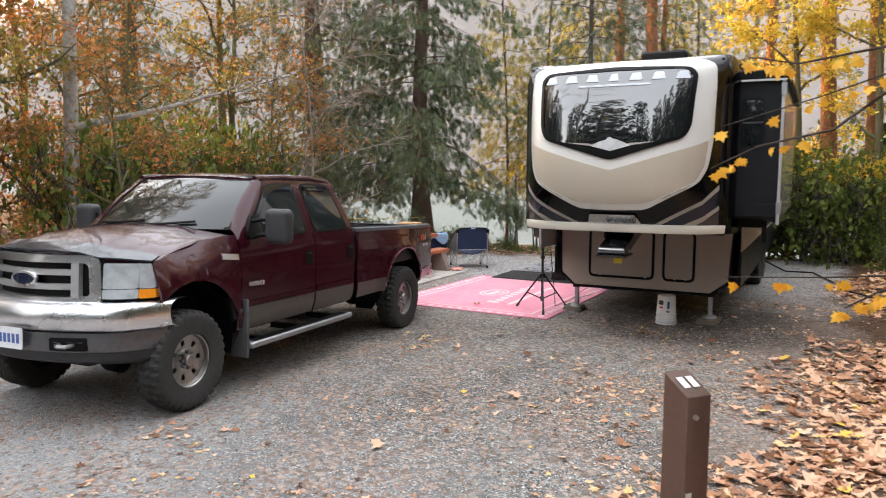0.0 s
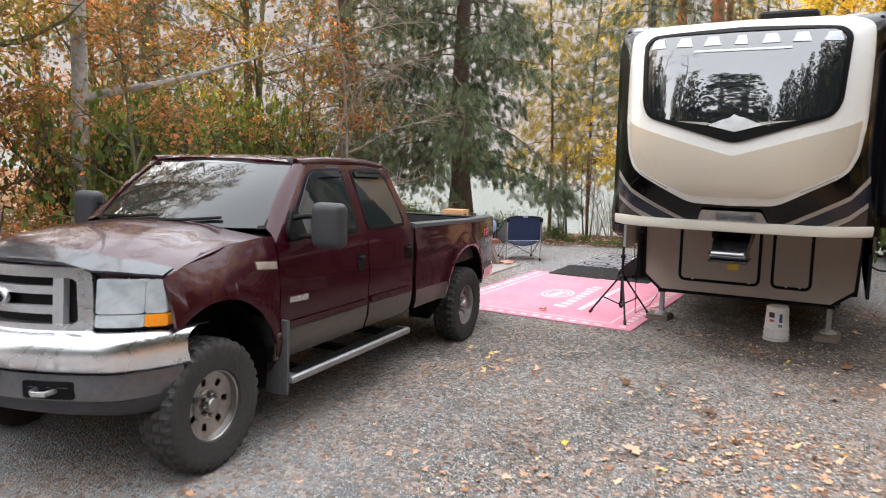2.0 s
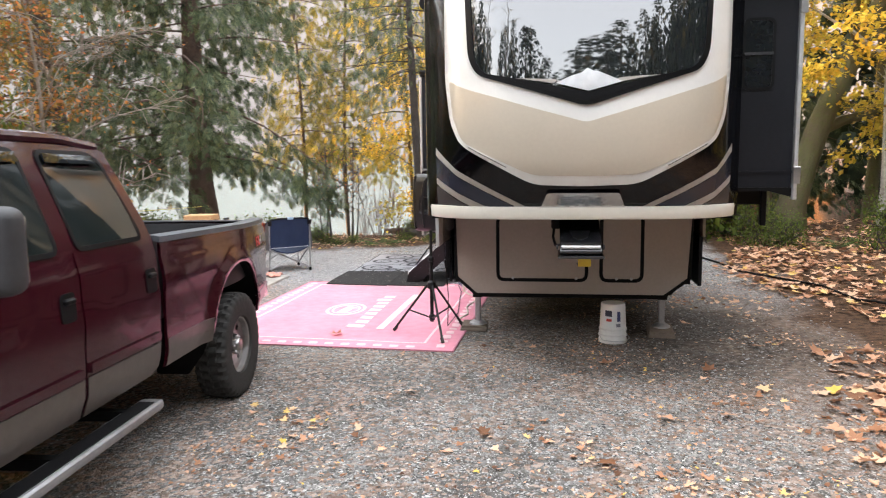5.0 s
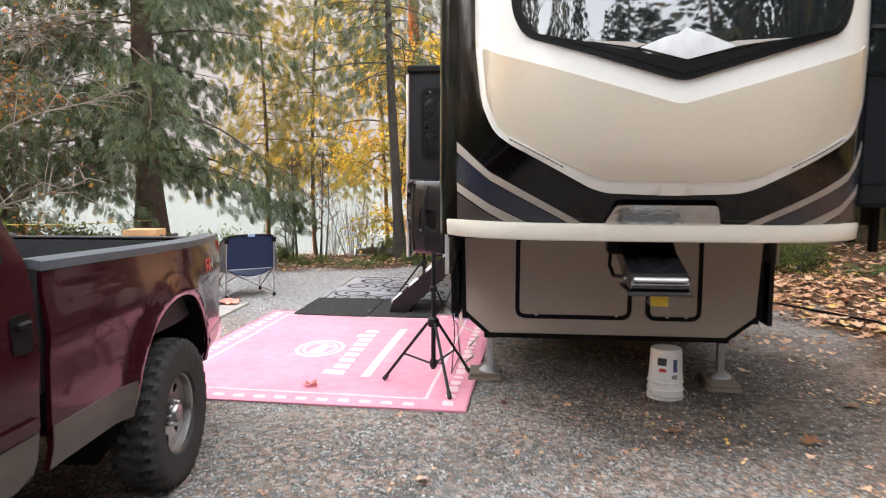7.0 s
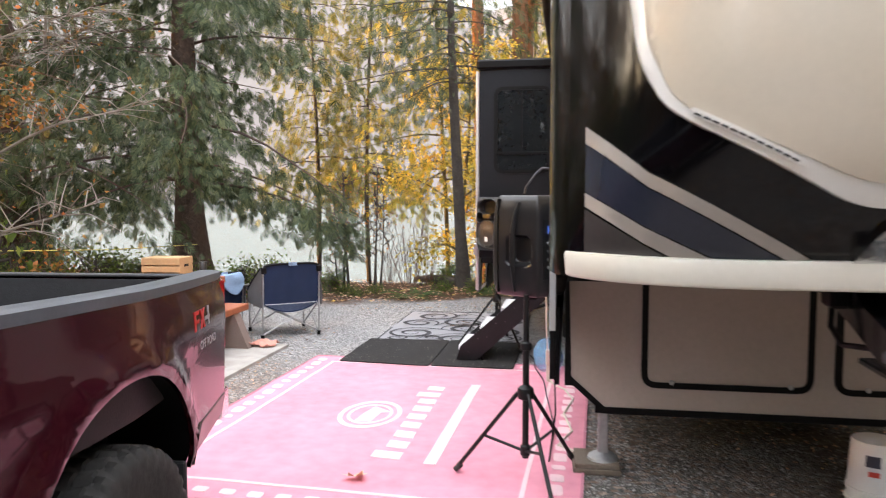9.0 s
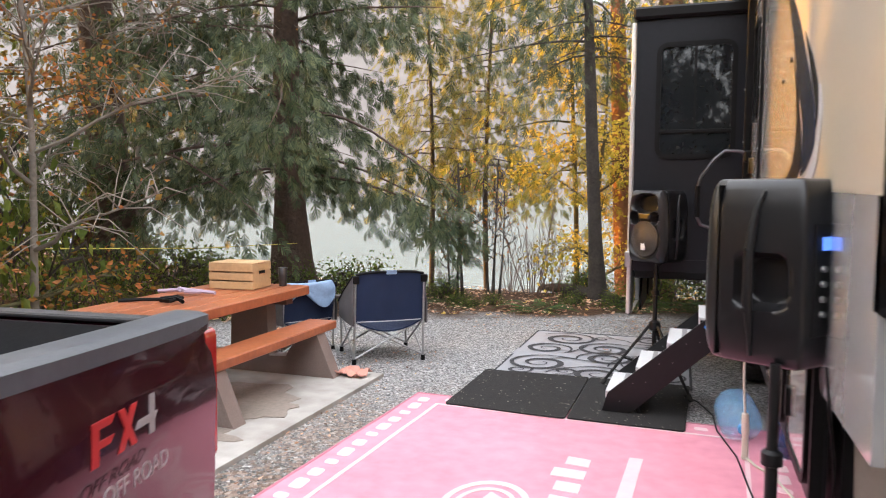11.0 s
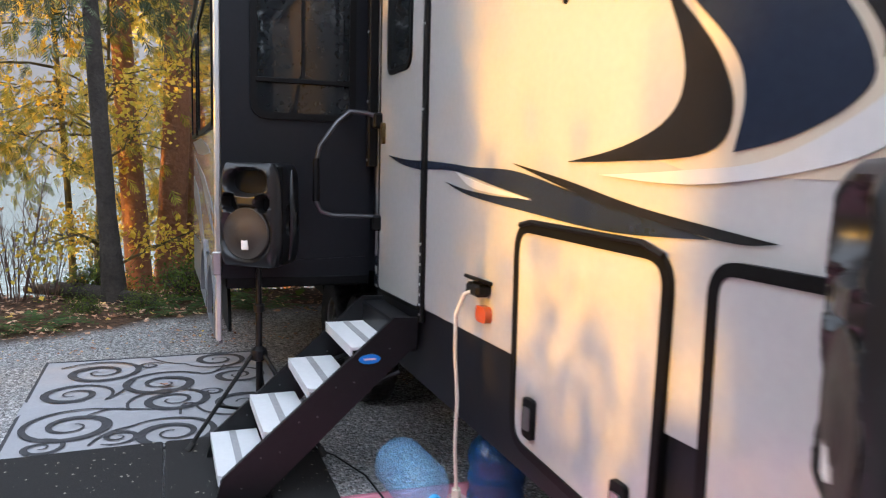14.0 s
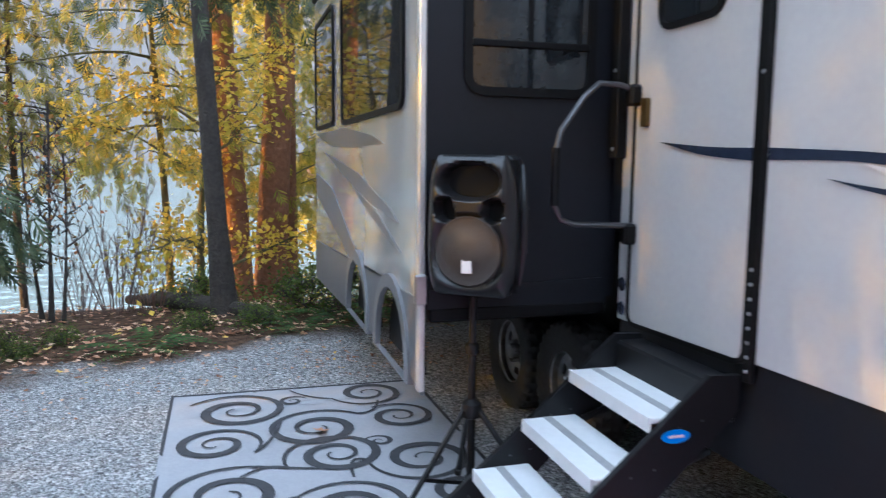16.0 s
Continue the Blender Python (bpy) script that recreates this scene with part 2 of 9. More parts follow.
GLASS_DK = glass_mat("tinted_glass")
GLASS_NOSE = glass_mat("mirrored_windscreen", ior=2.1, coat=0.5)

# ---- ground ----
def ground_z(x, y):
    n = noise.noise(Vector((x * 0.35, y * 0.35, 0.0))) * 0.03
    pad = max(0.0, x - 2.7) * 0.07 + max(0.0, -x - 7.5) * 0.05
    z = n * (0.3 if -6 < x < 2.7 else 2.5) + min(pad, 1.6)
    k = min(1.0, max(0.0, (-y - 0.8) / 3.8)) * min(1.0, max(0.0, (-x + 0.5) / 2.0))
    z += 0.078 * k * k * (3 - 2 * k)
    shore = y - 10.5 - 0.12 * max(0.0, x)
    if shore > 0 and x < 9:
        z -= min(5.0, shore * 0.38)
    return z


def grid_lines(fine, lo, hi, step):
    out = [-1500, -600, -250, -120, -70, -45, -30]
    k = lo
    while k <= hi:
        out.append(k)
        k += step
    return out + [30, 45, 70, 120, 250, 600, 1500]


def build_ground():
    bm = bmesh.new()
    xs, ys = grid_lines(0, -20, 20, 0.4), grid_lines(0, -20, 20, 0.4)
    vs = [[bm.verts.new((x, y, ground_z(x, y) if abs(x) < 200 and abs(y) < 200 else (-5.0 if y > 10 else 0.5))) for x in xs] for y in ys]
    for j in range(len(ys) - 1):
        for i in range(len(xs) - 1):
            bm.faces.new((vs[j][i], vs[j][i + 1], vs[j + 1][i + 1], vs[j + 1][i]))
    return bm


def gravel_mat():
    m = bpy.data.materials.new("gravel_and_soil")
    m.use_nodes = True
    N, L = m.node_tree.nodes, m.node_tree.links
    b = N["Principled BSDF"]
    b.inputs["Roughness"].default_value = 0.9
    b.inputs["Specular IOR Level"].default_value = 0.2
    geo = N.new("ShaderNodeNewGeometry")
    pos = geo.outputs["Position"]
    def noise_tex(scale, detail=6, rough=0.6):
        n = N.new("ShaderNodeTexNoise")
        n.inputs["Scale"].default_value, n.inputs["Detail"].default_value, n.inputs["Roughness"].default_value = scale, detail, rough
        L.new(pos, n.inputs["Vector"])
        return n.outputs["Fac"]

    def cells(scale):
        n = N.new("ShaderNodeTexVoronoi")
        n.inputs["Scale"].default_value = scale
        L.new(pos, n.inputs["Vector"])
        sp = N.new("ShaderNodeSeparateColor")
        L.new(n.outputs["Color"], sp.inputs[0])
        return n, sp.outputs

    def span(src, lo, hi, to0=0.0, to1=1.0):
        n = N.new("ShaderNodeMapRange")
        for k, v in zip(("From Min", "From Max", "To Min", "To Max"), (lo, hi, to0, to1)):
            n.inputs[k].default_value = v
        L.new(src, n.inputs["Value"])
        return n.outputs[0]

    def ramp(src, *stops):
        n = N.new("ShaderNodeValToRGB")
        el = n.color_ramp.elements
        el[0].position, el[1].position = stops[0][0], stops[-1][0]
        el[0].color, el[1].color = (*stops[0][1], 1), (*stops[-1][1], 1)
        for p, c in stops[1:-1]:
            el.new(p).color = (*c, 1)
        L.new(src, n.inputs["Fac"])
        return n.outputs[0]

    def blend(fac, c0, c1):
        n = N.new("ShaderNodeMix")
        n.data_type = 'RGBA'
        L.new(fac, n.inputs[0])
        for k, c in ((6, c0), (7, c1)):
            L.new(c, n.inputs[k])
        return n.outputs[2]

    def both(op, a, bb):
        n = N.new("ShaderNodeMath")
        n.operation = op
        for k, v in enumerate((a, bb)):
            if isinstance(v, (int, float)):
                n.inputs[k].default_value = v
            else:
                L.new(v, n.inputs[k])
        return n.outputs[0]

    big = N.new("ShaderNodeTexNoise")
    big.inputs["Scale"].default_value, big.inputs["Detail"].default_value = 0.7, 6
    L.new(pos, big.inputs["Vector"])
    fine = N.new("ShaderNodeTexNoise")
    fine.inputs["Scale"].default_value, fine.inputs["Detail"].default_value = 14, 8
    L.new(pos, fine.inputs["Vector"])
    vor, vc = cells(62)
    vor2, vc2 = cells(125)
    # packed grey-brown soil, damp in places
    damp = span(noise_tex(0.45, 9, 0.68), 0.42, 0.57)
    dirt_dry = ramp(fine.outputs["Fac"], (0.3, (0.13, 0.124, 0.116)), (0.7, (0.42, 0.405, 0.38)))
    dirt_damp = ramp(fine.outputs["Fac"], (0.3, (0.055, 0.051, 0.047)), (0.7, (0.17, 0.16, 0.148)))
    dirt = blend(damp, dirt_damp, dirt_dry)
    # crushed stone in two sizes, thick in places and thin in others
    thick = noise_tex(1.3, 7, 0.65)
    s1 = span(both('ADD', vc[2], both('MULTIPLY', thick, 1.6)), 1.50, 1.62)
    s2 = span(both('ADD', vc2[2], both('MULTIPLY', thick, 1.6)), 1.36, 1.46)
    stone1 = ramp(vc[0], (0.0, (0.045, 0.044, 0.042)), (0.5, (0.20, 0.195, 0.185)), (1.0, (0.72, 0.70, 0.67)))
    stone2 = ramp(vc2[0], (0.0, (0.035, 0.034, 0.031)), (0.5, (0.19, 0.183, 0.173)), (1.0, (0.70, 0.68, 0.65)))
    pad = blend(s1, blend(s2, dirt, stone2), stone1)
    # pale sky sheen on the drive towards the road, painted into the ground
    dv = N.new("ShaderNodeSeparateXYZ")
    L.new(pos, dv.inputs[0])
    drive = span(both('SUBTRACT', both('MULTIPLY', noise_tex(0.55, 8, 0.65), 6.0), both('ADD', dv.outputs[1], both('MULTIPLY', dv.outputs[0], 0.5))), 6.6, 9.6, 0.0, 0.68)
    pad = blend(drive, pad, ramp(noise_tex(34, 8, 0.7), (0.3, (0.24, 0.24, 0.245)), (0.7, (0.50, 0.50, 0.505))))
    # broken leaf crumbs trodden into the surface, in patches
    cc = cells(30)[1]
    leafy = both('ADD', cc[2], both('MULTIPLY', noise_tex(1.1, 7, 0.6), 1.8))
    ccol = ramp(cc[1], (0.0, (0.15, 0.10, 0.07)), (0.5, (0.34, 0.23, 0.175)), (1.0, (0.56, 0.42, 0.34)))
    pad = blend(span(leafy, 1.40, 1.60, 0.0, 0.72), pad, ccol)
    # dark trodden soil by the hitch, trailer's shade painted in, thin on stone
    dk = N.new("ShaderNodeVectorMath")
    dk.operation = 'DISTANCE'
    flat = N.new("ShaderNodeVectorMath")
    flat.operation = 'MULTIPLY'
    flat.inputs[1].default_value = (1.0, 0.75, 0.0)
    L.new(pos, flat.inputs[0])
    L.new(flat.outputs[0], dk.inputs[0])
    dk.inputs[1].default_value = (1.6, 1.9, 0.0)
    dark_spot = span(both('ADD', dk.outputs["Value"], both('MULTIPLY', noise_tex(0.9, 8, 0.7), 2.6)), 4.0, 2.7, 0.0, 0.92)
    pad = blend(dark_spot, pad, blend(span(s1, 0.5, 0.9, 0.0, 0.35), ramp(fine.outputs["Fac"], (0.3, (0.022, 0.018, 0.015)), (0.7, (0.12, 0.10, 0.085))), stone1))
    # brown leaf dust towards the bank
    ox = N.new("ShaderNodeSeparateXYZ")
    L.new(pos, ox.inputs[0])
    dust = span(both('ADD', ox.outputs[0], both('MULTIPLY', noise_tex(0.8, 7, 0.65), 5.0)), 3.6, 5.6, 0.0, 0.6)
    pad = blend(dust, pad, ramp(fine.outputs["Fac"], (0.3, (0.16, 0.10, 0.07)), (0.7, (0.48, 0.34, 0.26))))
    # paler gravel round the patio
    fx = N.new("ShaderNodeSeparateXYZ")
    L.new(pos, fx.inputs[0])
    zone = span(both('ADD', fx.outputs[1], both('MULTIPLY', noise_tex(1.6, 5), 3.0)), 3.8, 6.2, 0.0, 0.85)
    pale_stone = ramp(vc[0], (0.0, (0.10, 0.10, 0.102)), (0.45, (0.35, 0.35, 0.352)), (1.0, (0.80, 0.795, 0.79)))
    pale_stone2 = ramp(vc2[0], (0.0, (0.08, 0.08, 0.082)), (0.5, (0.31, 0.31, 0.312)), (1.0, (0.74, 0.735, 0.73)))
    pad = blend(zone, pad, blend(span(vc[2], 0.45, 0.55), pale_stone2, pale_stone))
    soil = N.new("ShaderNodeValToRGB")
    soil.color_ramp.elements[0].position, soil.color_ramp.elements[1].position = 0.3, 0.7
    soil.color_ramp.elements[0].color = (0.035, 0.022, 0.014, 1)
    soil.color_ramp.elements[1].color = (0.17, 0.095, 0.055, 1)
    L.new(fine.outputs["Fac"], soil.inputs["Fac"])
    # forest soil outside the gravel pad, with an uneven edge
    sx = N.new("ShaderNodeSeparateXYZ")
    L.new(pos, sx.inputs[0])

    def math_node(op, a, bb):
        n = N.new("ShaderNodeMath")
        n.operation = op
        for k, v in enumerate((a, bb)):
            if isinstance(v, (int, float)):
                n.inputs[k].default_value = v
            else:
                L.new(v, n.inputs[k])
        return n.outputs[0]
    wob = math_node('MULTIPLY', math_node('SUBTRACT', big.outputs["Fac"], 0.5), 2.2)
    right = math_node('SUBTRACT', math_node('ADD', sx.outputs[0], wob), 2.6)
    back = math_node('SUBTRACT', math_node('ADD', math_node('SUBTRACT', sx.outputs[1], math_node('MULTIPLY', sx.outputs[0], 0.35)), wob), 9.35)
    left = math_node('SUBTRACT', math_node('SUBTRACT', wob, sx.outputs[0]), 7.2)
    edge = math_node('MAXIMUM', math_node('MAXIMUM', right, back), left)
    mr = N.new("ShaderNodeMapRange")
    mr.inputs["From Min"].default_value, mr.inputs["From Max"].default_value = -0.15, 0.3
    L.new(edge, mr.inputs["Value"])
    mx2 = N.new("ShaderNodeMix")
    mx2.data_type = 'RGBA'
    L.new(mr.outputs[0], mx2.inputs[0])
    L.new(pad, mx2.inputs[6])
    L.new(soil.outputs[0], mx2.inputs[7])
    L.new(mx2.outputs[2], b.inputs["Base Color"])
    h = math_node('ADD', math_node('MULTIPLY', vor.outputs["Distance"], -1.0), math_node('ADD', math_node('MULTIPLY', vor2.outputs["Distance"], -0.5), math_node('MULTIPLY', fine.outputs["Fac"], 0.8)))
    bp = N.new("ShaderNodeBump")
    bp.inputs["Strength"].default_value, bp.inputs["Distance"].default_value = 0.95, 0.02
    L.new(h, bp.inputs["Height"])
    L.new(bp.outputs[0], b.inputs["Normal"])
    return m


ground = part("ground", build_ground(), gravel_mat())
tagged(ground, "grey gravel pad with brown leaf-strewn forest soil around", "ground", kind="structure")

WATER = mat("lake_water", (0.12, 0.17, 0.165), rough=0.12, var=0.1, s1=0.05, s2=0.5, bump=0.6, bs=1.6, dist=0.13, spec=0.6)
_bm = bmesh.new()
_vs = [_bm.verts.new(p) for p in ((-1500, 12.0, -1.2), (40, 12.0, -1.2), (900, 1500, -1.2), (-1500, 1500, -1.2))]
_bm.faces.new(_vs)
water = tagged(part("water", _bm, WATER, smooth=0), "pale rippled lake water behind the trees", "water", kind="structure")

# distance haze is put in as pale colour and a faint glow
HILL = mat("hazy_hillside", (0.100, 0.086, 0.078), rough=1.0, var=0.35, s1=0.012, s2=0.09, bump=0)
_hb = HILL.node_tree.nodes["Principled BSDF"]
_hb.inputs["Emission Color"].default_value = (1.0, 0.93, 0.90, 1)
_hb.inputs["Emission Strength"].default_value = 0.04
_bm = bmesh.new()
_rows = []
for _j in range(7):
    _row = []
    for _i in range(61):
        _a = radians(15 + 152 * _i / 60)
        _r = 420 + _j * 28
        _h = (1 - (1 - _j / 6) ** 2) * min(1.0, (60 - _i) / 14 + 0.12) * (165 + 45 * noise.noise(Vector((_i * 0.17, 3.1, 0))) + 12 * noise.noise(Vector((_i * 0.9, 1.1, 0))))
        _row.append(_bm.verts.new((_r * math.cos(_a), _r * math.sin(_a), -1.6 + _h)))
    _rows.append(_row)
for _r0, _r1 in zip(_rows, _rows[1:]):
    for _i in range(60):
        _bm.faces.new((_r0[_i + 1], _r0[_i], _r1[_i], _r1[_i + 1]))
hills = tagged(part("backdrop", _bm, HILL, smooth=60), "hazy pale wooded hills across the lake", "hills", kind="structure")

# ---- fifth-wheel trailer ----
trailer = thing("fifth_wheel_trailer", pose(0, 0, 0), "large black, cream and white travel trailer with slide-outs open", "trailer")
NOSE_Y = [(1.30, -0.20), (1.39, -0.27), (1.54, -0.43), (1.72, -0.57), (1.9, -0.63), (2.1, -0.66), (2.4, -0.66), (2.8, -0.62), (3.05, -0.55), (3.2, -0.46), (3.28, -0.34), (3.33, -0.18), (3.36, 0.0)]


def nose(x, z, off=0.0):
    """A point of the bulging front, off metres proud of it."""
    a = min(1.0, abs(x) / 1.2)
    y = smooth_table(z, NOSE_Y) * (1 - a ** 4.6)
    return Vector((x, y - off, z))


def on_nose(off, thick=0.012):
    return lambda u, v, s: nose(u + 0.03, v, off - s * thick)


def build_nose_cap():
    bm = bmesh.new()
    zs = [1.337 + 0.07225 * k for k in range(29)]
    sect = []
    for z in zs:
        row = []
        k = max(0.0, (z - 3.05) / 0.31)
        sidex = 1.285 - 0.06 * k * k
        row += [(-sidex, 0.75), (-sidex, 0.45), (-sidex + 0.012, 0.2), (-sidex + 0.045, 0.05)]
        for i in range(33):
            x = 1.2 * math.sin(math.pi / 2 * (i / 16 - 1))
            p = nose(x * (1 - 0.04 * k * k), z)
            row.append((p.x, p.y))
        row += [(sidex - 0.045, 0.05), (sidex - 0.012, 0.2), (sidex, 0.45), (sidex, 0.75)]
        sect.append([bm.verts.new((x, y, z)) for x, y in row])
    for r0, r1 in zip(sect, sect[1:]):
        for i in range(len(r0) - 1):
            bm.faces.new((r0[i], r0[i + 1], r1[i + 1], r1[i]))
    bm.faces.new(sect[-1])
    bm.faces.new(sect[0][::-1])
    bmesh.ops.recalc_face_normals(bm, faces=bm.faces[:])
    return bm


def mirrored(half):
    """An outline from its right half, bottom to top."""
    return half + [(-x, z) for x, z in reversed(half) if abs(x) > 1e-6]


part("nose_cap", build_nose_cap(), BLACK_GLOSS, trailer, "glossy black moulded front cap", smooth=50)
white_out = rounded(mirrored([(0.0, 1.60), (0.34, 1.612), (0.42, 1.635), (0.86, 1.872), (0.94, 1.935), (1.01, 2.08), (1.05, 2.39), (1.06, 3.0), (1.05, 3.24), (0.9, 3.295), (0.0, 3.325)]), 0.07, 4)
beige_in = rounded(mirrored([(0.0, 1.675), (0.36, 1.685), (0.44, 1.71), (0.85, 1.90), (0.92, 1.96), (0.985, 2.12), (1.015, 2.40), (0.93, 2.345), (0.81, 2.30), (0.42, 2.18), (0.0, 2.06)]), 0.04, 4)
win_in = rounded(mirrored([(0.0, 2.20), (0.77, 2.435), (0.825, 2.55), (0.86, 3.11), (0.80, 3.165), (0.0, 3.20)]), 0.06, 4)
part("front_panel", panel(white_out, on_nose(0.028, 0.034), 0.06), WHITE_GEL, trailer, "white raised front moulding", smooth=50)
part("lower_panel", panel(beige_in, on_nose(0.038, 0.02), 0.06), CHAMPAGNE, trailer, "champagne coloured lower front panel", smooth=50)
fw = part("front_window", panel(win_in, on_nose(0.042, 0.03), 0.06), GLASS_NOSE, trailer, "large dark tinted front windscreen reflecting trees", smooth=50)
part("window_frame", ring(densify(inset(win_in, -0.028), 0.05), [tuple(Vector(p) + (Vector((0.0, 2.75)) - Vector(p)).normalized() * 0.042) for p in densify(inset(win_in, -0.028), 0.05)], on_nose(0.052, 0.04)), BLACK_PLAS, fw)
# dark band and mountain crest at the foot of the pane
part("window_band", panel([(-0.72, 2.42), (0.0, 2.205), (0.72, 2.42), (0.3, 2.33), (0.0, 2.27), (-0.3, 2.33)], on_nose(0.056, 0.014), 0.05), BLACK_PLAS, fw)
part("crest", panel([(-0.22, 2.335), (-0.10, 2.385), (-0.04, 2.40), (0.0, 2.432), (0.045, 2.41), (0.08, 2.405), (0.24, 2.335), (0.01, 2.275)], on_nose(0.066, 0.014), 0.05), mat("bright_silver", (0.68, 0.68, 0.69), rough=0.3, metal=0.5, var=0.2, s2=14, bump=0.1), fw, "silver mountain-shaped emblem")
part("crest_wing", panel([(-0.50, 2.375), (-0.24, 2.362), (-0.19, 2.352), (-0.24, 2.335), (-0.30, 2.345)], on_nose(0.064, 0.012), 0.05), STRIPE_SIL, fw)
part("crest_wing", panel([(0.50, 2.375), (0.24, 2.362), (0.19, 2.352), (0.24, 2.335), (0.30, 2.345)], on_nose(0.064, 0.012), 0.05), STRIPE_SIL, fw)
DECAL = mat("pale_decal", (0.55, 0.58, 0.62), rough=0.4, var=0.05, bump=0)
for k in range(7):
    _x = -0.74 + k * 0.247
    _w = 0.075 if k != 3 else 0.055
    part("decal_bar", panel([(_x - _w, 3.06), (_x + _w, 3.06), (_x + _w * 0.6, 3.145), (_x - _w * 0.6, 3.145)], on_nose(0.050, 0.008), 0.06), DECAL, fw)
part("decal_line", panel([(-0.40, 3.0), (0.42, 3.0), (0.42, 3.022), (-0.40, 3.022)], on_nose(0.050, 0.008), 0.06), DECAL, fw)
# stripes on the black lower corners
for sx, lim in ((-1, 1.168), (1, 1.115)):
    part("stripe", panel([(sx * lim, 1.90), (sx * 0.97, 1.725), (sx * 0.386, 1.408), (sx * 0.511, 1.432), (sx * 0.97, 1.68), (sx * lim, 1.84)], on_nose(0.006, 0.008), 0.08), STRIPE_SIL, trailer)
    part("stripe", panel([(sx * lim, 1.835), (sx * 0.97, 1.675), (sx * 0.525, 1.434), (sx * 0.74, 1.436), (sx * 0.969, 1.545), (sx * lim, 1.665)], on_nose(0.005, 0.007), 0.08), STRIPE_BLUE, trailer, "slate blue stripe")
    part("stripe", panel([(sx * lim, 1.66), (sx * 0.969, 1.54), (sx * 0.754, 1.437), (sx * 0.876, 1.437), (sx * 0.969, 1.485), (sx * lim, 1.61)], on_nose(0.006, 0.008), 0.08), STRIPE_SIL, trailer)
    part("stripe", panel([(sx * lim, 1.60), (sx * 0.969, 1.478), (sx * 0.892, 1.437), (sx * lim, 1.437)], on_nose(0.005, 0.007), 0.08), STRIPE_GREY, trailer)
    vent = part("vent", panel([(sx * 0.87, 1.895), (sx * 0.555, 1.73), (sx * 0.55, 1.748), (sx * 0.86, 1.915)], on_nose(0.046, 0.006), 0.08), WHITE_GEL, trailer, "narrow slotted vent")
    for k_ in range(12):
        u_ = 0.575 + k_ * 0.024
        v_ = 1.748 + k_ * 0.0126
        part("slot", panel([(sx * u_, v_ - 0.003), (sx * (u_ + 0.019), v_ + 0.007), (sx * (u_ + 0.018), v_ + 0.013), (sx * (u_ - 0.001), v_ + 0.003)], on_nose(0.0475, 0.004), 0.1), BLACK_PLAS, vent)
    # clearance lamps on the roof corners
    part("clearance_lamp", lathe([(0.0, 0.02), (0.018, 0.015), (0.022, 0.0), (0.0, 0.0)], 10, pose(sx * 1.12, -0.06, 3.30, 90, 0, 0)), BLACK_PLAS, trailer)


def build_ledge():
    bm = bmesh.new()
    prof = [(0.0, 1.335), (0.018, 1.337), (0.027, 1.346), (0.034, 1.42), (0.028, 1.435), (0.0, 1.44)]
    cols = []
    xs = [-1.212, -1.208, -1.19, -1.165] + [-1.1 + 0.1 * i for i in range(23)] + [1.165, 1.19, 1.208, 1.212]
    for i, x in enumerate(xs):
        ax = abs(x)
        y = nose(x, 1.43).y if ax <= 1.11 else (-0.02 if ax < 1.18 else (0.02 if ax < 1.2 else (0.10 if ax < 1.21 else 0.6)))
        out = Vector((0, -1, 0)) if ax < 1.18 else Vector((math.copysign(0.5 if ax < 1.21 else 1.0, x), -0.85 if ax < 1.21 else 0, 0))
        cols.append([bm.verts.new(Vector((x, y, z)) + out * d) for d, z in prof])
    for c0, c1 in zip(cols, cols[1:]):
        for j in range(len(prof) - 1):
            bm.faces.new((c0[j], c1[j], c1[j + 1], c0[j + 1]))
    bmesh.ops.recalc_face_normals(bm, faces=bm.faces[:])
    return bm


part("ledge", build_ledge(), CREAM_GEL, trailer, "pale bumper moulding under the nose", smooth=50)
part("step_plate", panel(rounded([(-0.33, 1.422), (0.312, 1.422), (0.255, 1.547), (-0.277, 1.547)], 0.02, 3), on_nose(0.03, 0.03), 0.1), mat("diamond_aluminium", (0.70, 0.69, 0.67), rough=0.16, metal=1.0, var=0.1, s2=14, bump=0.25, bs=30), trailer, "mirror-like aluminium step plate")
part("nose_underside", box(-1.20, 1.20, 0.0, 1.45, 1.318, 1.336), BLACK_PLAS, trailer)
# main body
part("body", box(-1.27, 1.27, 0.7, 10.9, 1.28, 3.30, bev=0.03), DARK_CLAD, trailer)
part("roof_edge", box(-1.29, 1.29, 0.6, 10.95, 3.28, 3.34, bev=0.02), DARK_CLAD, trailer)
for y0_, y1_, w_ in ((1.47, 5.12, 1.24), (5.12, 6.95, 0.95), (6.95, 10.9, 1.24)):
    part("lower_body", box(-w_ + 0.03, w_ - 0.08, y0_, y1_, 0.52, 1.3), BLACK_PLAS, trailer)
part("floor_pan", box(-1.0, 1.0, 1.47, 10.8, 0.40, 0.55, bev=0.02), BLACK_PLAS, trailer)
front_out = [(-1.2, 0.58), (-0.98, 0.385), (0.9, 0.385), (1.15, 0.58), (1.17, 1.32), (-1.2, 1.32)]
FRONT = lambda off, th=0.02: (lambda u, v, s: Vector((u, 1.43 - off + s * th, v)))
part("belly_front", panel(front_out, FRONT(0.0, 0.05), 0.5), TAUPE, trailer, "taupe front wall of the storage bay")
part("belly_trim", ring(inset(front_out, -0.012), inset(front_out, 0.028), FRONT(0.006, 0.05)), BLACK_PLAS, trailer)
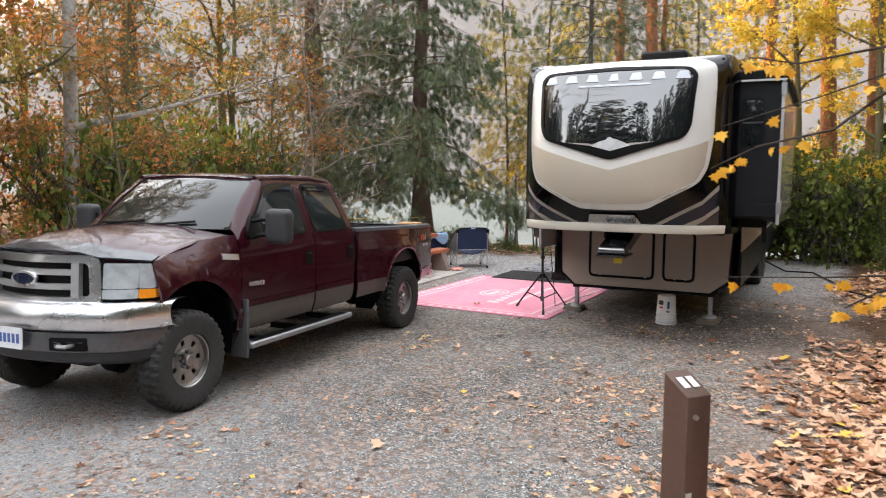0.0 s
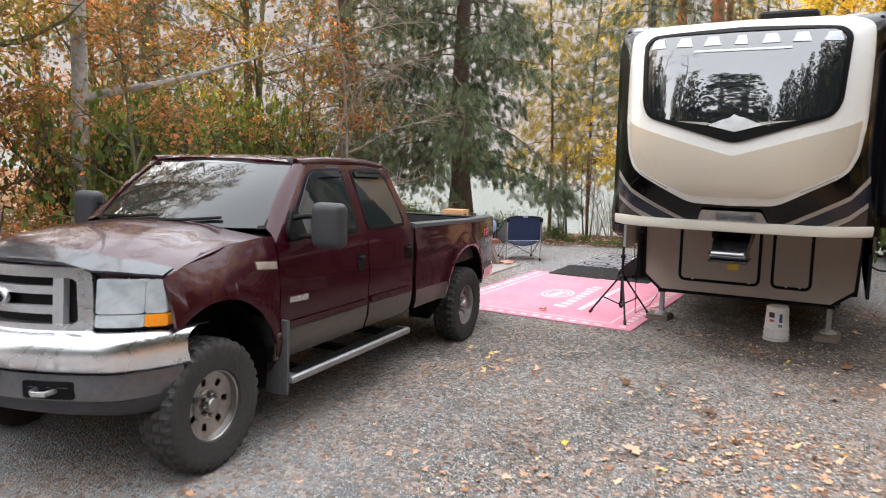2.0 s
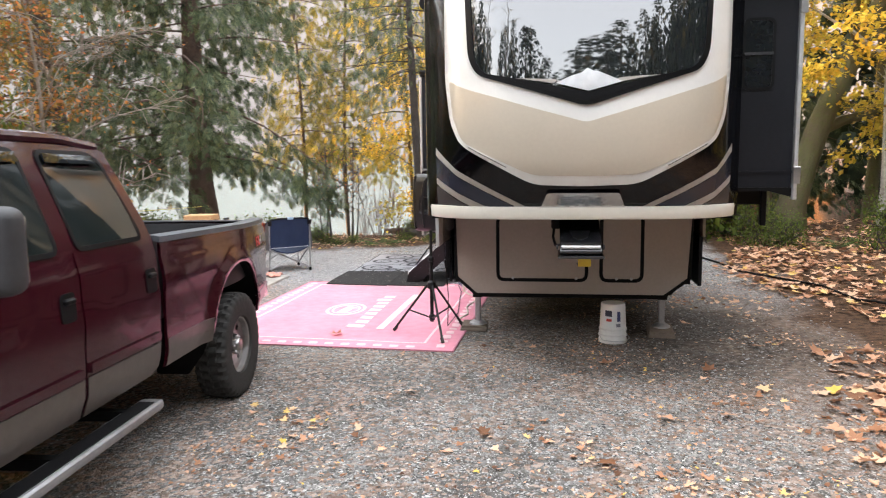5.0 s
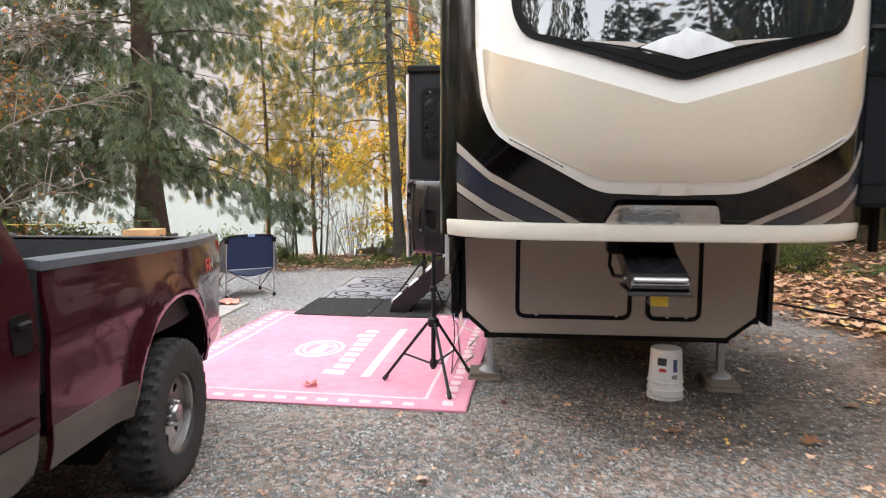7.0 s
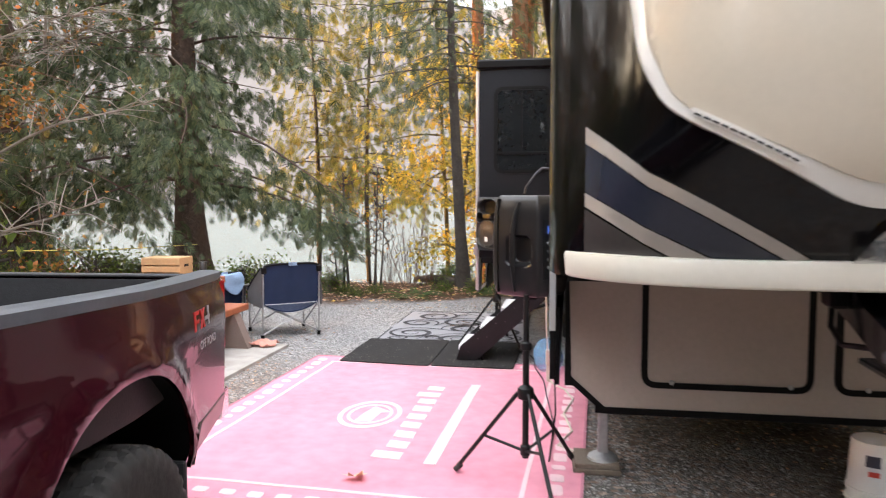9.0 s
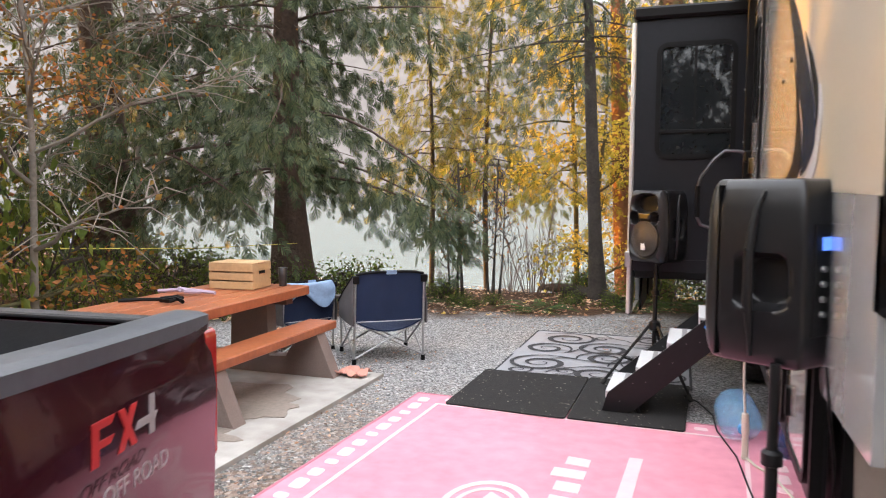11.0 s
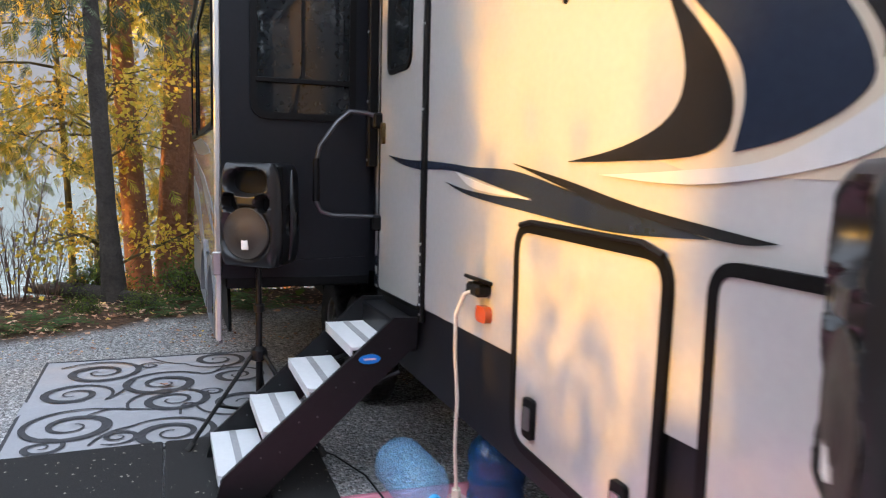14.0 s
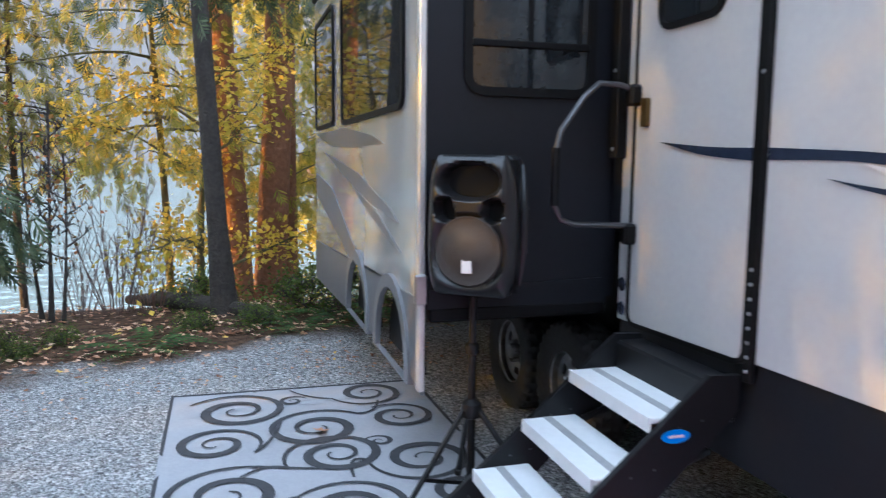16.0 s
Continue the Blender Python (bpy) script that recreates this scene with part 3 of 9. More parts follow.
for x0, x1 in ((-0.775, 0.155), (0.265, 0.70)):
    o = rounded([(x0, 0.54), (x1, 0.54), (x1, 1.24), (x0, 1.24)], 0.09, 5)
    d = part("front_hatch", panel(inset(o, 0.03), FRONT(0.012, 0.02), 0.5), TAUPE, trailer, "taupe baggage hatch with a black seal")
    part("seal", ring(o, inset(o, 0.035), FRONT(0.02, 0.03)), BLACK_PLAS, d)
    for xx in (x0 + 0.17, x1 - 0.12):
        part("latch", lathe([(0.0, 0.02), (0.012, 0.018), (0.016, 0.0)], 10, pose(xx, 1.42, 0.575, 90, 0, 0)), STEEL, d)
# pin box below the nose
PIN_PAINT = mat("worn_black_enamel", (0.012, 0.012, 0.014), rough=0.22, var=0.3, s1=6, s2=30, bump=0.05, bs=25, coat=0.4)
pin_side = rounded([(0.62, 1.335), (0.55, 1.27), (0.10, 1.17), (-0.22, 1.072), (-0.38, 1.068), (-0.415, 1.085), (-0.41, 1.115), (-0.36, 1.165), (-0.05, 1.245), (0.10, 1.335)], 0.012, 2)
pin_box = part("pin_box", panel(pin_side, lambda u, v, s: Vector((0.168 - 0.315 * s, u, v)), 0.4), PIN_PAINT, trailer, "glossy black hitch pin box sloping out below the nose")
part("pin_plate", box(-0.165, 0.187, -0.43, -0.06, 1.045, 1.068, bev=0.006), PIN_PAINT, pin_box)
part("nose_bar", tube([(-0.135, -0.412, 1.135), (0.155, -0.412, 1.135)], 0.017, 10), STEEL, pin_box, "polished wear bar")
part("crest", panel([(-0.07, 0.62), (0.09, 0.62), (0.065, 0.50), (0.01, 0.46), (-0.045, 0.50)], lambda u, v, s: Vector((u, -0.32 + (v - 0.46) * 1.25, 1.179 + (v - 0.46) * 0.32 - 0.004 * s)), 0.3), STEEL_DK, pin_box, "pressed maker's crest")
for sx in (-0.162, 0.183):
    part("side_bolt", lathe([(0.0, 0.014), (0.018, 0.012), (0.022, 0.0)], 10, pose(sx, -0.30, 1.12, 0, math.copysign(90, sx), 0)), STEEL_DK, pin_box)
part("cable_bracket", box(-0.215, -0.14, 0.08, 0.20, 1.22, 1.335, bev=0.012), BLACK_PLAS, pin_box)
part("king_pin", lathe([(0.0, 0.88), (0.03, 0.88), (0.035, 0.895), (0.025, 0.91), (0.025, 0.94), (0.04, 0.95), (0.04, 0.98)], 14, pose(0.02, -0.16, 0.075)), STEEL_DK, trailer)
part("warning_label", box(-0.005, 0.095, -0.225, -0.22, 0.955, 1.046), mat("yellow_label", (0.75, 0.55, 0.05), rough=0.4, bump=0), trailer, "yellow warning tag with dark print")
part("hitch_cable", tube([(-0.19, 0.14, 1.23), (-0.20, 0.12, 1.15), (-0.18, 0.05, 1.09), (-0.12, -0.05, 1.10)], 0.012, 6), BLACK_PLAS, trailer)
for sx, xx in ((-1, -0.98), (1, 0.90)):
    leg = part("landing_leg", box(xx - 0.05, xx + 0.05, 1.50, 1.60, 0.35, 0.9, bev=0.006), BLACK_PLAS, trailer, "black landing gear leg")
    part("leg_tube", box(xx - 0.03, xx + 0.03, 1.52, 1.58, 0.09, 0.5, bev=0.006), GALV, leg, "galvanised inner leg")
    part("foot_plate", lathe([(0.0, 0.105), (0.045, 0.105), (0.09, 0.075), (0.095, 0.06), (0.0, 0.06)], 16, pose(xx, 1.55, 0)), GALV, leg)

# ---- side wall facing the camp ----
SIDE = lambda off, th=0.02: (lambda u, v, s: Vector((-1.285 - off + s * th, u, v)))
part("side_wall", panel([(4.13, 0.93), (0.7, 0.99), (0.7, 3.28), (4.13, 3.28)], SIDE(0.0, 0.03), 0.6), CLADDING, trailer, "white gel-coated side wall with dark swoosh graphics", smooth=0)
part("side_wall", panel([(4.93, 0.90), (4.93, 3.28), (5.02, 3.28), (5.02, 0.90)], SIDE(0.0, 0.03), 0.6), CLADDING, trailer, smooth=0)
part("side_wall", panel([(9.06, 0.9), (10.88, 0.9), (10.88, 3.28), (9.06, 3.28)], SIDE(0.0, 0.03), 0.6), CLADDING, trailer, smooth=0)
part("skirt", panel([(5.0, 0.55), (5.0, 0.895), (4.13, 0.925), (1.48, 0.985), (1.48, 0.52)], SIDE(-0.012, 0.03), 0.6), DARK_CLAD, trailer, "charcoal lower skirt", smooth=0)
# wall under the bunk overhang, front corner
part("corner_trim", box(-1.30, -1.262, 1.445, 1.475, 0.56, 1.30), BLACK_PLAS, trailer)
part("seam_trim", box(-1.305, -1.28, 4.105, 4.15, 0.86, 3.27, bev=0.006), BLACK_PLAS, trailer, "black hinge trim beside the door")
for z in [0.9 + 0.05 * k for k in range(8)] + [1.9, 2.3, 2.7]:
    part("rivet", lathe([(0.0, 0.006), (0.006, 0.004), (0.008, 0.0)], 6, pose(-1.304, 4.128, z, 0, -90, 0)), STEEL, trailer)
door = part("entry_door", panel(rounded([(4.16, 0.925), (4.91, 0.905), (4.91, 2.95), (4.16, 2.95)], 0.05, 4), SIDE(0.010, 0.03), 0.4), CLADDING, trailer, "white entry door", smooth=0)
part("door_frame", ring(inset(rounded([(4.16, 0.925), (4.91, 0.905), (4.91, 2.95), (4.16, 2.95)], 0.05, 4), -0.016), inset(rounded([(4.16, 0.925), (4.91, 0.905), (4.91, 2.95), (4.16, 2.95)], 0.05, 4), 0.004), SIDE(0.014, 0.03)), BLACK_PLAS, door)
dw = rounded([(4.36, 2.14), (4.74, 2.14), (4.74, 2.80), (4.36, 2.80)], 0.07, 5)
part("door_window", panel(dw, SIDE(0.016, 0.02), 0.4), GLASS_DK, door, "dark door window")
part("window_frame", ring(inset(dw, -0.018), inset(dw, 0.006), SIDE(0.022, 0.03)), BLACK_PLAS, door)
part("door_lock", panel(rounded([(4.80, 1.75), (4.845, 1.75), (4.845, 1.87), (4.80, 1.87)], 0.015, 3), SIDE(0.03, 0.03), 0.3), mat("bronze_lock", (0.12, 0.08, 0.03), rough=0.3, metal=0.8), door)
# vertical awning arm between the door and the slide-out
part("awning_arm", box(-1.345, -1.29, 4.985, 5.045, 1.62, 3.25, bev=0.006), BLACK_PLAS, trailer, "black awning arm beside the door")
part("awning_roller", tube([(-1.38, 0.9, 3.24), (-1.38, 10.6, 3.24)], 0.06, 12), BLACK_PLAS, trailer)
for z in (1.66, 2.0, 2.4):
    part("rivet", lathe([(0.0, 0.006), (0.008, 0.004), (0.01, 0.0)], 6, pose(-1.346, 5.01, z, 0, -90, 0)), STEEL, trailer)
# folding grab handle
_bm = tube([(-1.30, 4.90, 1.90), (-1.38, 4.90, 1.925), (-1.48, 4.90, 1.93), (-1.55, 4.90, 1.87), (-1.65, 4.90, 1.73), (-1.67, 4.90, 1.64), (-1.67, 4.90, 1.42), (-1.64, 4.90, 1.36), (-1.58, 4.90, 1.34), (-1.30, 4.90, 1.33)], 0.013, 8)
gh = part("grab_handle", _bm, STEEL_DK, trailer, "folding chrome grab handle")
part("grip", tube([(-1.67, 4.90, 1.66), (-1.67, 4.90, 1.42)], 0.019, 8), BLACK_PLAS, gh)
for z in (1.31, 1.90):
    part("bracket", box(-1.345, -1.285, 4.87, 4.93, z - 0.06, z + 0.03, bev=0.012), BLACK_PLAS, gh)
for z in (1.06, 0.95):
    part("badge", lathe([(0.0, 0.004), (0.03, 0.003), (0.033, 0.0)], 16, pose(-1.287, 4.985, z, 0, -90, 0)), STRIPE_BLUE, trailer, "round dark sticker")
# baggage hatches
ho = rounded([(2.27, 0.60), (3.09, 0.64), (3.10, 1.43), (2.25, 1.42)], 0.10, 6)
h1 = part("side_hatch", panel(inset(ho, 0.021), SIDE(0.012, 0.03), 0.4), CLADDING, trailer, "white baggage hatch with a black rubber seal", smooth=0)
part("seal", ring(inset(ho, -0.010), inset(ho, 0.022), SIDE(0.018, 0.036)), BLACK_PLAS, h1)
part("rain_gutter", tube([(-1.306, 2.27, 1.415), (-1.308, 2.36, 1.440), (-1.308, 2.98, 1.446), (-1.306, 3.06, 1.430)], 0.010, 6), BLACK_PLAS, h1)
part("latch", panel(rounded([(2.91, 0.70), (2.98, 0.70), (2.98, 0.84), (2.91, 0.84)], 0.015, 3), SIDE(0.03, 0.03), 0.3), BLACK_PLAS, h1)
part("latch_paddle", panel(rounded([(2.925, 0.73), (2.965, 0.73), (2.965, 0.81), (2.925, 0.81)], 0.008, 3), SIDE(0.036, 0.01), 0.3), STEEL, h1)
part("latch", panel(rounded([(2.37, 0.64), (2.44, 0.64), (2.44, 0.77), (2.37, 0.77)], 0.015, 3), SIDE(0.03, 0.03), 0.3), BLACK_PLAS, h1)
part("latch_paddle", panel(rounded([(2.385, 0.66), (2.425, 0.66), (2.425, 0.74), (2.385, 0.74)], 0.008, 3), SIDE(0.036, 0.01), 0.3), STEEL, h1)
ho = rounded([(1.58, 0.60), (2.10, 0.60), (2.10, 1.42), (1.58, 1.42)], 0.08, 6)
h2 = part("side_hatch", panel(inset(ho, 0.021), SIDE(0.012, 0.03), 0.4), CLADDING, trailer, "white baggage hatch with a black rubber seal", smooth=0)
part("seal", ring(inset(ho, -0.010), inset(ho, 0.022), SIDE(0.018, 0.036)), BLACK_PLAS, h2)
part("latch", panel(rounded([(2.0, 0.72), (2.05, 0.72), (2.05, 0.84), (2.0, 0.84)], 0.015, 3), SIDE(0.03, 0.03), 0.3), BLACK_PLAS, h2)
# power inlet and marker lamp
part("power_inlet", box(-1.35, -1.285, 3.325, 3.445, 1.125, 1.175, pose(0, 0, 0), bev=0.012), BLACK_PLAS, trailer, "weatherproof inlet with an open flap")
part("inlet_flap", box(-0.07, 0.0, 3.315, 3.455, 0.0, 0.015, pose(-1.288, 0, 1.17, 0, 18, 0), bev=0.004), BLACK_PLAS, trailer)
part("marker_lamp", panel(rounded([(3.315, 1.02), (3.415, 1.02), (3.415, 1.085), (3.315, 1.085)], 0.03, 4), SIDE(0.03, 0.03), 0.3), mat("amber_lens", (0.38, 0.065, 0.012), rough=0.15, bump=0.1, bs=200), trailer, "amber oval marker lamp")


def swoosh(outline, material, off, name="swoosh"):
    return part(name, panel(outline, SIDE(off, 0.004), 0.3), material, trailer, smooth=0)


SW_BLACK = mat("black_vinyl", (0.012, 0.011, 0.012), rough=0.25, var=0.2, bump=0)
SW_GREY = mat("grey_vinyl", (0.015, 0.021, 0.040), rough=0.25, var=0.15, bump=0)
SW_WHITE = mat("white_vinyl", (0.52, 0.52, 0.53), rough=0.3, var=0.05, bump=0)


def arc(cy, cz, r, a0, a1, n=14, sq=1.0):
    return [(cy + r * math.cos(radians(a0 + (a1 - a0) * k / n)), cz + r * sq * math.sin(radians(a0 + (a1 - a0) * k / n))) for k in range(n + 1)]


def curve(pts, closed=True, n=5):
    """A smooth outline through points; a point given with a third value stays a sharp corner."""
    out = []
    m = len(pts)
    for i in range(m):
        p0, p1, p2, p3 = pts[i - 1], pts[i], pts[(i + 1) % m], pts[(i + 2) % m]
        a = p1 if len(p1) > 2 else p0
        d = p2 if len(p2) > 2 else p3
        for k in range(n):
            t = k / n
            q = []
            for c in (0, 1):
                m1 = (p2[c] - a[c]) * 0.5
                m2 = (d[c] - p1[c]) * 0.5
                q.append((2 * t ** 3 - 3 * t * t + 1) * p1[c] + (t ** 3 - 2 * t * t + t) * m1 + (3 * t * t - 2 * t ** 3) * p2[c] + (t ** 3 - t * t) * m2)
            out.append(tuple(q))
    return out


# champagne field ahead of the crescents
part("champagne_field", panel([(0.71, 1.60), (2.2, 1.62), (2.40, 1.67), (2.22, 1.76), (2.16, 1.90), (2.26, 2.06), (2.45, 2.26), (2.75, 2.55), (3.0, 2.85), (3.1, 3.27), (0.71, 3.27)], SIDE(0.002, 0.004), 0.4), CHAMPAGNE, trailer, "champagne field of the side wall", smooth=0)
swoosh(curve([(2.78, 1.65, 1), (2.50, 1.69), (2.30, 1.76), (2.25, 1.88), (2.34, 2.08), (2.47, 2.22, 1), (2.31, 2.07), (2.14, 1.90), (2.08, 1.76), (2.16, 1.67), (2.50, 1.652)]), SW_BLACK, 0.006)
swoosh(curve([(2.80, 2.60, 1), (2.45, 2.27), (2.26, 2.06), (2.09, 1.90), (2.045, 1.79), (2.07, 1.67, 1), (1.91, 1.70), (1.77, 1.76), (1.74, 1.83), (1.83, 1.97), (2.05, 2.15), (2.40, 2.40)]), SW_GREY, 0.006)
swoosh(curve([(2.10, 2.24, 1), (1.82, 1.99), (1.73, 1.88), (1.72, 1.83, 1), (1.69, 1.88), (1.69, 1.96), (1.85, 2.10)]), SW_BLACK, 0.006)
swoosh(curve([(2.60, 1.612, 1), (2.25, 1.628), (1.96, 1.655), (1.72, 1.76), (1.65, 1.86), (1.67, 1.98, 1), (1.61, 1.92), (1.59, 1.84), (1.65, 1.71), (1.82, 1.64), (2.2, 1.595)]), SW_WHITE, 0.007)
# flame lines below
swoosh(curve([(4.71, 1.685, 1), (4.45, 1.635), (4.165, 1.612, 1), (4.165, 1.655, 1), (4.4, 1.662)]), SW_GREY, 0.016)
swoosh(curve([(4.10, 1.655, 1), (3.75, 1.64), (3.56, 1.628), (3.17, 1.618), (2.80, 1.565), (2.51, 1.52), (2.12, 1.470, 1), (2.51, 1.452), (2.94, 1.47), (3.56, 1.51), (3.85, 1.56, 1), (3.62, 1.535), (3.30, 1.52), (3.02, 1.522, 1), (3.30, 1.555), (3.56, 1.59), (3.78, 1.612), (4.10, 1.615, 1)]), SW_GREY, 0.004)
swoosh(curve([(3.72, 1.605, 1), (3.45, 1.565), (3.02, 1.518, 1), (3.35, 1.530), (3.56, 1.548)]), SW_WHITE, 0.006)
swoosh(curve([(3.17, 1.645, 1), (2.80, 1.595), (2.40, 1.53), (1.92, 1.48, 1), (2.10, 1.472), (2.64, 1.54)]), SW_BLACK, 0.008)
for _y, _z in ((2.84, 2.15), (2.52, 2.20)):
    part("stud", lathe([(0.0, 0.010), (0.010, 0.008), (0.013, 0.0)], 8, pose(-1.286, _y, _z, 0, -90, 0)), BLACK_PLAS, trailer)

# ---- camp-side slide-out ----
slide = part("slide_out", box(-2.17, -1.25, 5.13, 9.0, 0.98, 3.0), DARK_CLAD, trailer, "charcoal slide-out room, extended")
EDGE = mat("pale_aluminium_trim", (0.58, 0.58, 0.58), rough=0.35, metal=0.6, var=0.08, bump=0.02)
part("slide_face", panel([(-2.17, 0.96), (-1.30, 0.94), (-1.30, 3.05), (-2.17, 2.98)], lambda u, v, s: Vector((u, 5.105 + s * 0.03, v)), 0.6), DARK_CLAD, slide, smooth=0)
part("slide_moulding", panel([(-2.17, 1.02), (-1.33, 1.05), (-1.33, 1.075), (-2.17, 1.045)], lambda u, v, s: Vector((u, 5.095 + s * 0.02, v)), 0.6), DARK_CLAD, slide, smooth=0)
part("slide_floor_edge", box(-2.15, -1.30, 5.10, 9.0, 0.90, 0.965, bev=0.01), BLACK_PLAS, slide)
sw_o = rounded([(-1.98, 1.91), (-1.43, 1.91), (-1.43, 2.78), (-1.98, 2.78)], 0.07, 5)
SF = lambda off, th=0.02: (lambda u, v, s: Vector((u, 5.105 - off + s * th, v)))
w = part("slide_window", panel(sw_o, SF(0.006, 0.02), 0.4), GLASS_DK, slide, "tall dark slide-out window")
part("window_frame", ring(inset(sw_o, -0.03), inset(sw_o, 0.008), SF(0.016, 0.03)), BLACK_PLAS, w)
part("window_bar", box(-1.98, -1.43, 5.085, 5.105, 2.085, 2.115, bev=0.004), BLACK_PLAS, w)
part("window_bar", box(-1.72, -1.70, 5.09, 5.105, 2.115, 2.77), BLACK_PLAS, w)
part("slide_side", panel([(5.16, 1.0), (9.0, 0.84), (9.0, 2.98), (5.16, 2.98)], lambda u, v, s: Vector((-2.185 + s * 0.03, u, v)), 0.7), CLADDING, slide, "white outer wall of the slide-out", smooth=0)
part("slide_corner", box(-2.208, -2.176, 5.08, 5.125, 0.60, 2.98, bev=0.006), EDGE, slide, "pale corner trim")
# black half-discs painted in for the shade behind the wheel arches
for cy in (5.70, 6.72):
    part("arch_liner", panel(arc(cy, 0.60, 0.37, 180, 0, 10), lambda u, v, s: Vector((-2.12 + s * 0.02, u, v)), 0.5), BLACK_PLAS, slide)
part("corner_latch", box(-2.225, -2.175, 5.055, 5.09, 0.99, 1.12, bev=0.006), STEEL, slide)
# lower skirt of the slide with two wheel arches
sk = [(5.10, 0.58), (5.28, 0.62)] + arc(5.70, 0.62, 0.36, 180, 0, 10) + [(6.20, 0.60)] + arc(6.72, 0.60, 0.36, 180, 0, 10) + [(7.3, 0.55), (9.0, 0.5), (9.0, 0.85), (5.16, 1.0)]
part("slide_skirt", panel(sk, lambda u, v, s: Vector((-2.190 + s * 0.02, u, v)), 0.4), mat("grey_skirt", (0.12, 0.12, 0.13), rough=0.35, var=0.1), slide, "grey skirt with wheel arches", smooth=0)
for cy in (5.70, 6.72):
    part("arch_trim", ring(arc(cy, 0.61, 0.42, 185, -5, 14), arc(cy, 0.61, 0.35, 185, -5, 14), lambda u, v, s: Vector((-2.205 + s * 0.03, u, v))), mat("arch_grey", (0.18, 0.18, 0.19), rough=0.3), slide)
sd = rounded([(5.45, 1.86), (7.30, 1.86), (7.30, 2.75), (5.45, 2.75)], 0.08, 5)
SS = lambda off, th=0.02: (lambda u, v, s: Vector((-2.185 - off + s * th, u, v)))
w = part("slide_window", panel(sd, SS(0.01, 0.02), 0.4), GLASS_DK, slide, "wide dark side window reflecting the forest")
part("window_frame", ring(inset(sd, -0.02), inset(sd, 0.01), SS(0.018, 0.03)), BLACK_PLAS, w)
sd2 = rounded([(7.75, 1.88), (8.85, 1.88), (8.85, 2.75), (7.75, 2.75)], 0.08, 5)
w = part("slide_window", panel(sd2, SS(0.01, 0.02), 0.4), GLASS_DK, slide, "dark side window reflecting the forest")
part("window_frame", ring(inset(sd2, -0.02), inset(sd2, 0.01), SS(0.018, 0.03)), BLACK_PLAS, w)
SW_LG = mat("mid_grey_vinyl", (0.16, 0.16, 0.17), rough=0.3, var=0.08, bump=0)
for o in ([(8.9, 1.83), (7.2, 1.82), (6.2, 1.74), (5.9, 1.69), (6.8, 1.68), (7.8, 1.70)],
          [(8.3, 1.66), (6.7, 1.52), (5.75, 1.36), (5.55, 1.30), (6.3, 1.36), (7.2, 1.48)],
          [(6.95, 1.44), (6.1, 1.32), (5.5, 1.16), (5.95, 1.22), (6.5, 1.33)],
          [(8.9, 1.48), (7.9, 1.38), (6.7, 0.98), (6.4, 0.93), (7.0, 0.93), (7.9, 1.10), (8.9, 1.28)]):
    part("graphic", panel(o, SS(0.004, 0.006), 0.5), SW_LG, slide, smooth=0)
part("slide_topper", box(-2.2, -1.27, 5.06, 9.05, 3.0, 3.10, bev=0.02), BLACK_PLAS, slide, "black awning topper")

# ---- far-side slide-out ----
oslide = part("slide_out", box(1.25, 1.72, 0.33, 4.3, 1.54, 3.15), DARK_CLAD, trailer, "charcoal bedroom slide-out, extended")
part("slide_corner", box(1.722, 1.755, 0.28, 0.34, 1.44, 3.08, bev=0.006), EDGE, oslide, "pale corner trim")
part("slide_side", box(1.72, 1.745, 0.34, 4.3, 1.50, 3.1), CLADDING, oslide)
part("slide_moulding", box(1.27, 1.72, 0.318, 0.332, 1.655, 1.675), DARK_CLAD, oslide)
part("slide_flange", panel([(1.27, 1.54), (1.73, 1.54), (1.73, 1.46), (1.62, 1.49), (1.55, 1.51), (1.27, 1.51)], lambda u, v, s: Vector((u, 0.32 + s * 0.03, v)), 0.5), BLACK_PLAS, oslide)
part("slide_runner", box(1.27, 1.60, 0.6, 3.6, 1.38, 1.54, bev=0.01), BLACK_PLAS, oslide)
part("runner_end", box(1.56, 1.61, 0.58, 0.64, 1.20, 1.50, bev=0.008), BLACK_PLAS, oslide)
part("slide_topper", box(1.25, 1.79, 0.26, 4.3, 3.10, 3.20, bev=0.012), BLACK_PLAS, oslide)
part("topper_edge", box(1.29, 1.77, 0.25, 0.262, 3.075, 3.098), EDGE, oslide, "pale drip rail")
ow = rounded([(1.32, 2.34), (1.54, 2.34), (1.54, 2.88), (1.32, 2.88)], 0.05, 4)
OF = lambda off, th=0.02: (lambda u, v, s: Vector((u, 0.33 - off + s * th, v)))
w = part("slide_window", panel(ow, OF(0.006, 0.02), 0.4), GLASS_DK, oslide)
part("window_frame", ring(inset(ow, -0.015), inset(ow, 0.008), OF(0.012, 0.02)), BLACK_PLAS, w)
part("window_bar", box(1.32, 1.54, 0.312, 0.326, 2.605, 2.625), STEEL_DK, w)
for z in (1.64, 2.98):
    part("hinge", box(1.715, 1.772, 0.262, 0.282, z - 0.07, z + 0.07, bev=0.005), STEEL, oslide)
part("side_wall", box(1.262, 1.29, 0.7, 10.88, 1.50, 3.28), CLADDING, trailer)
part("side_wall", box(1.262, 1.286, 1.44, 10.88, 1.0, 1.50), TAUPE, trailer, "taupe lower side wall", smooth=0)
part("skirt", box(1.24, 1.275, 1.5, 10.88, 0.5, 1.0), DARK_CLAD, trailer)
# roof unit
_bm = bmesh.new()
add_box(_bm, -0.02, 0.58, 0.9, 1.8, 3.34, 3.60, bev=0.07, seg=3)
part("roof_cooler", _bm, BLACK_PLAS, trailer, "black roof air-conditioner")


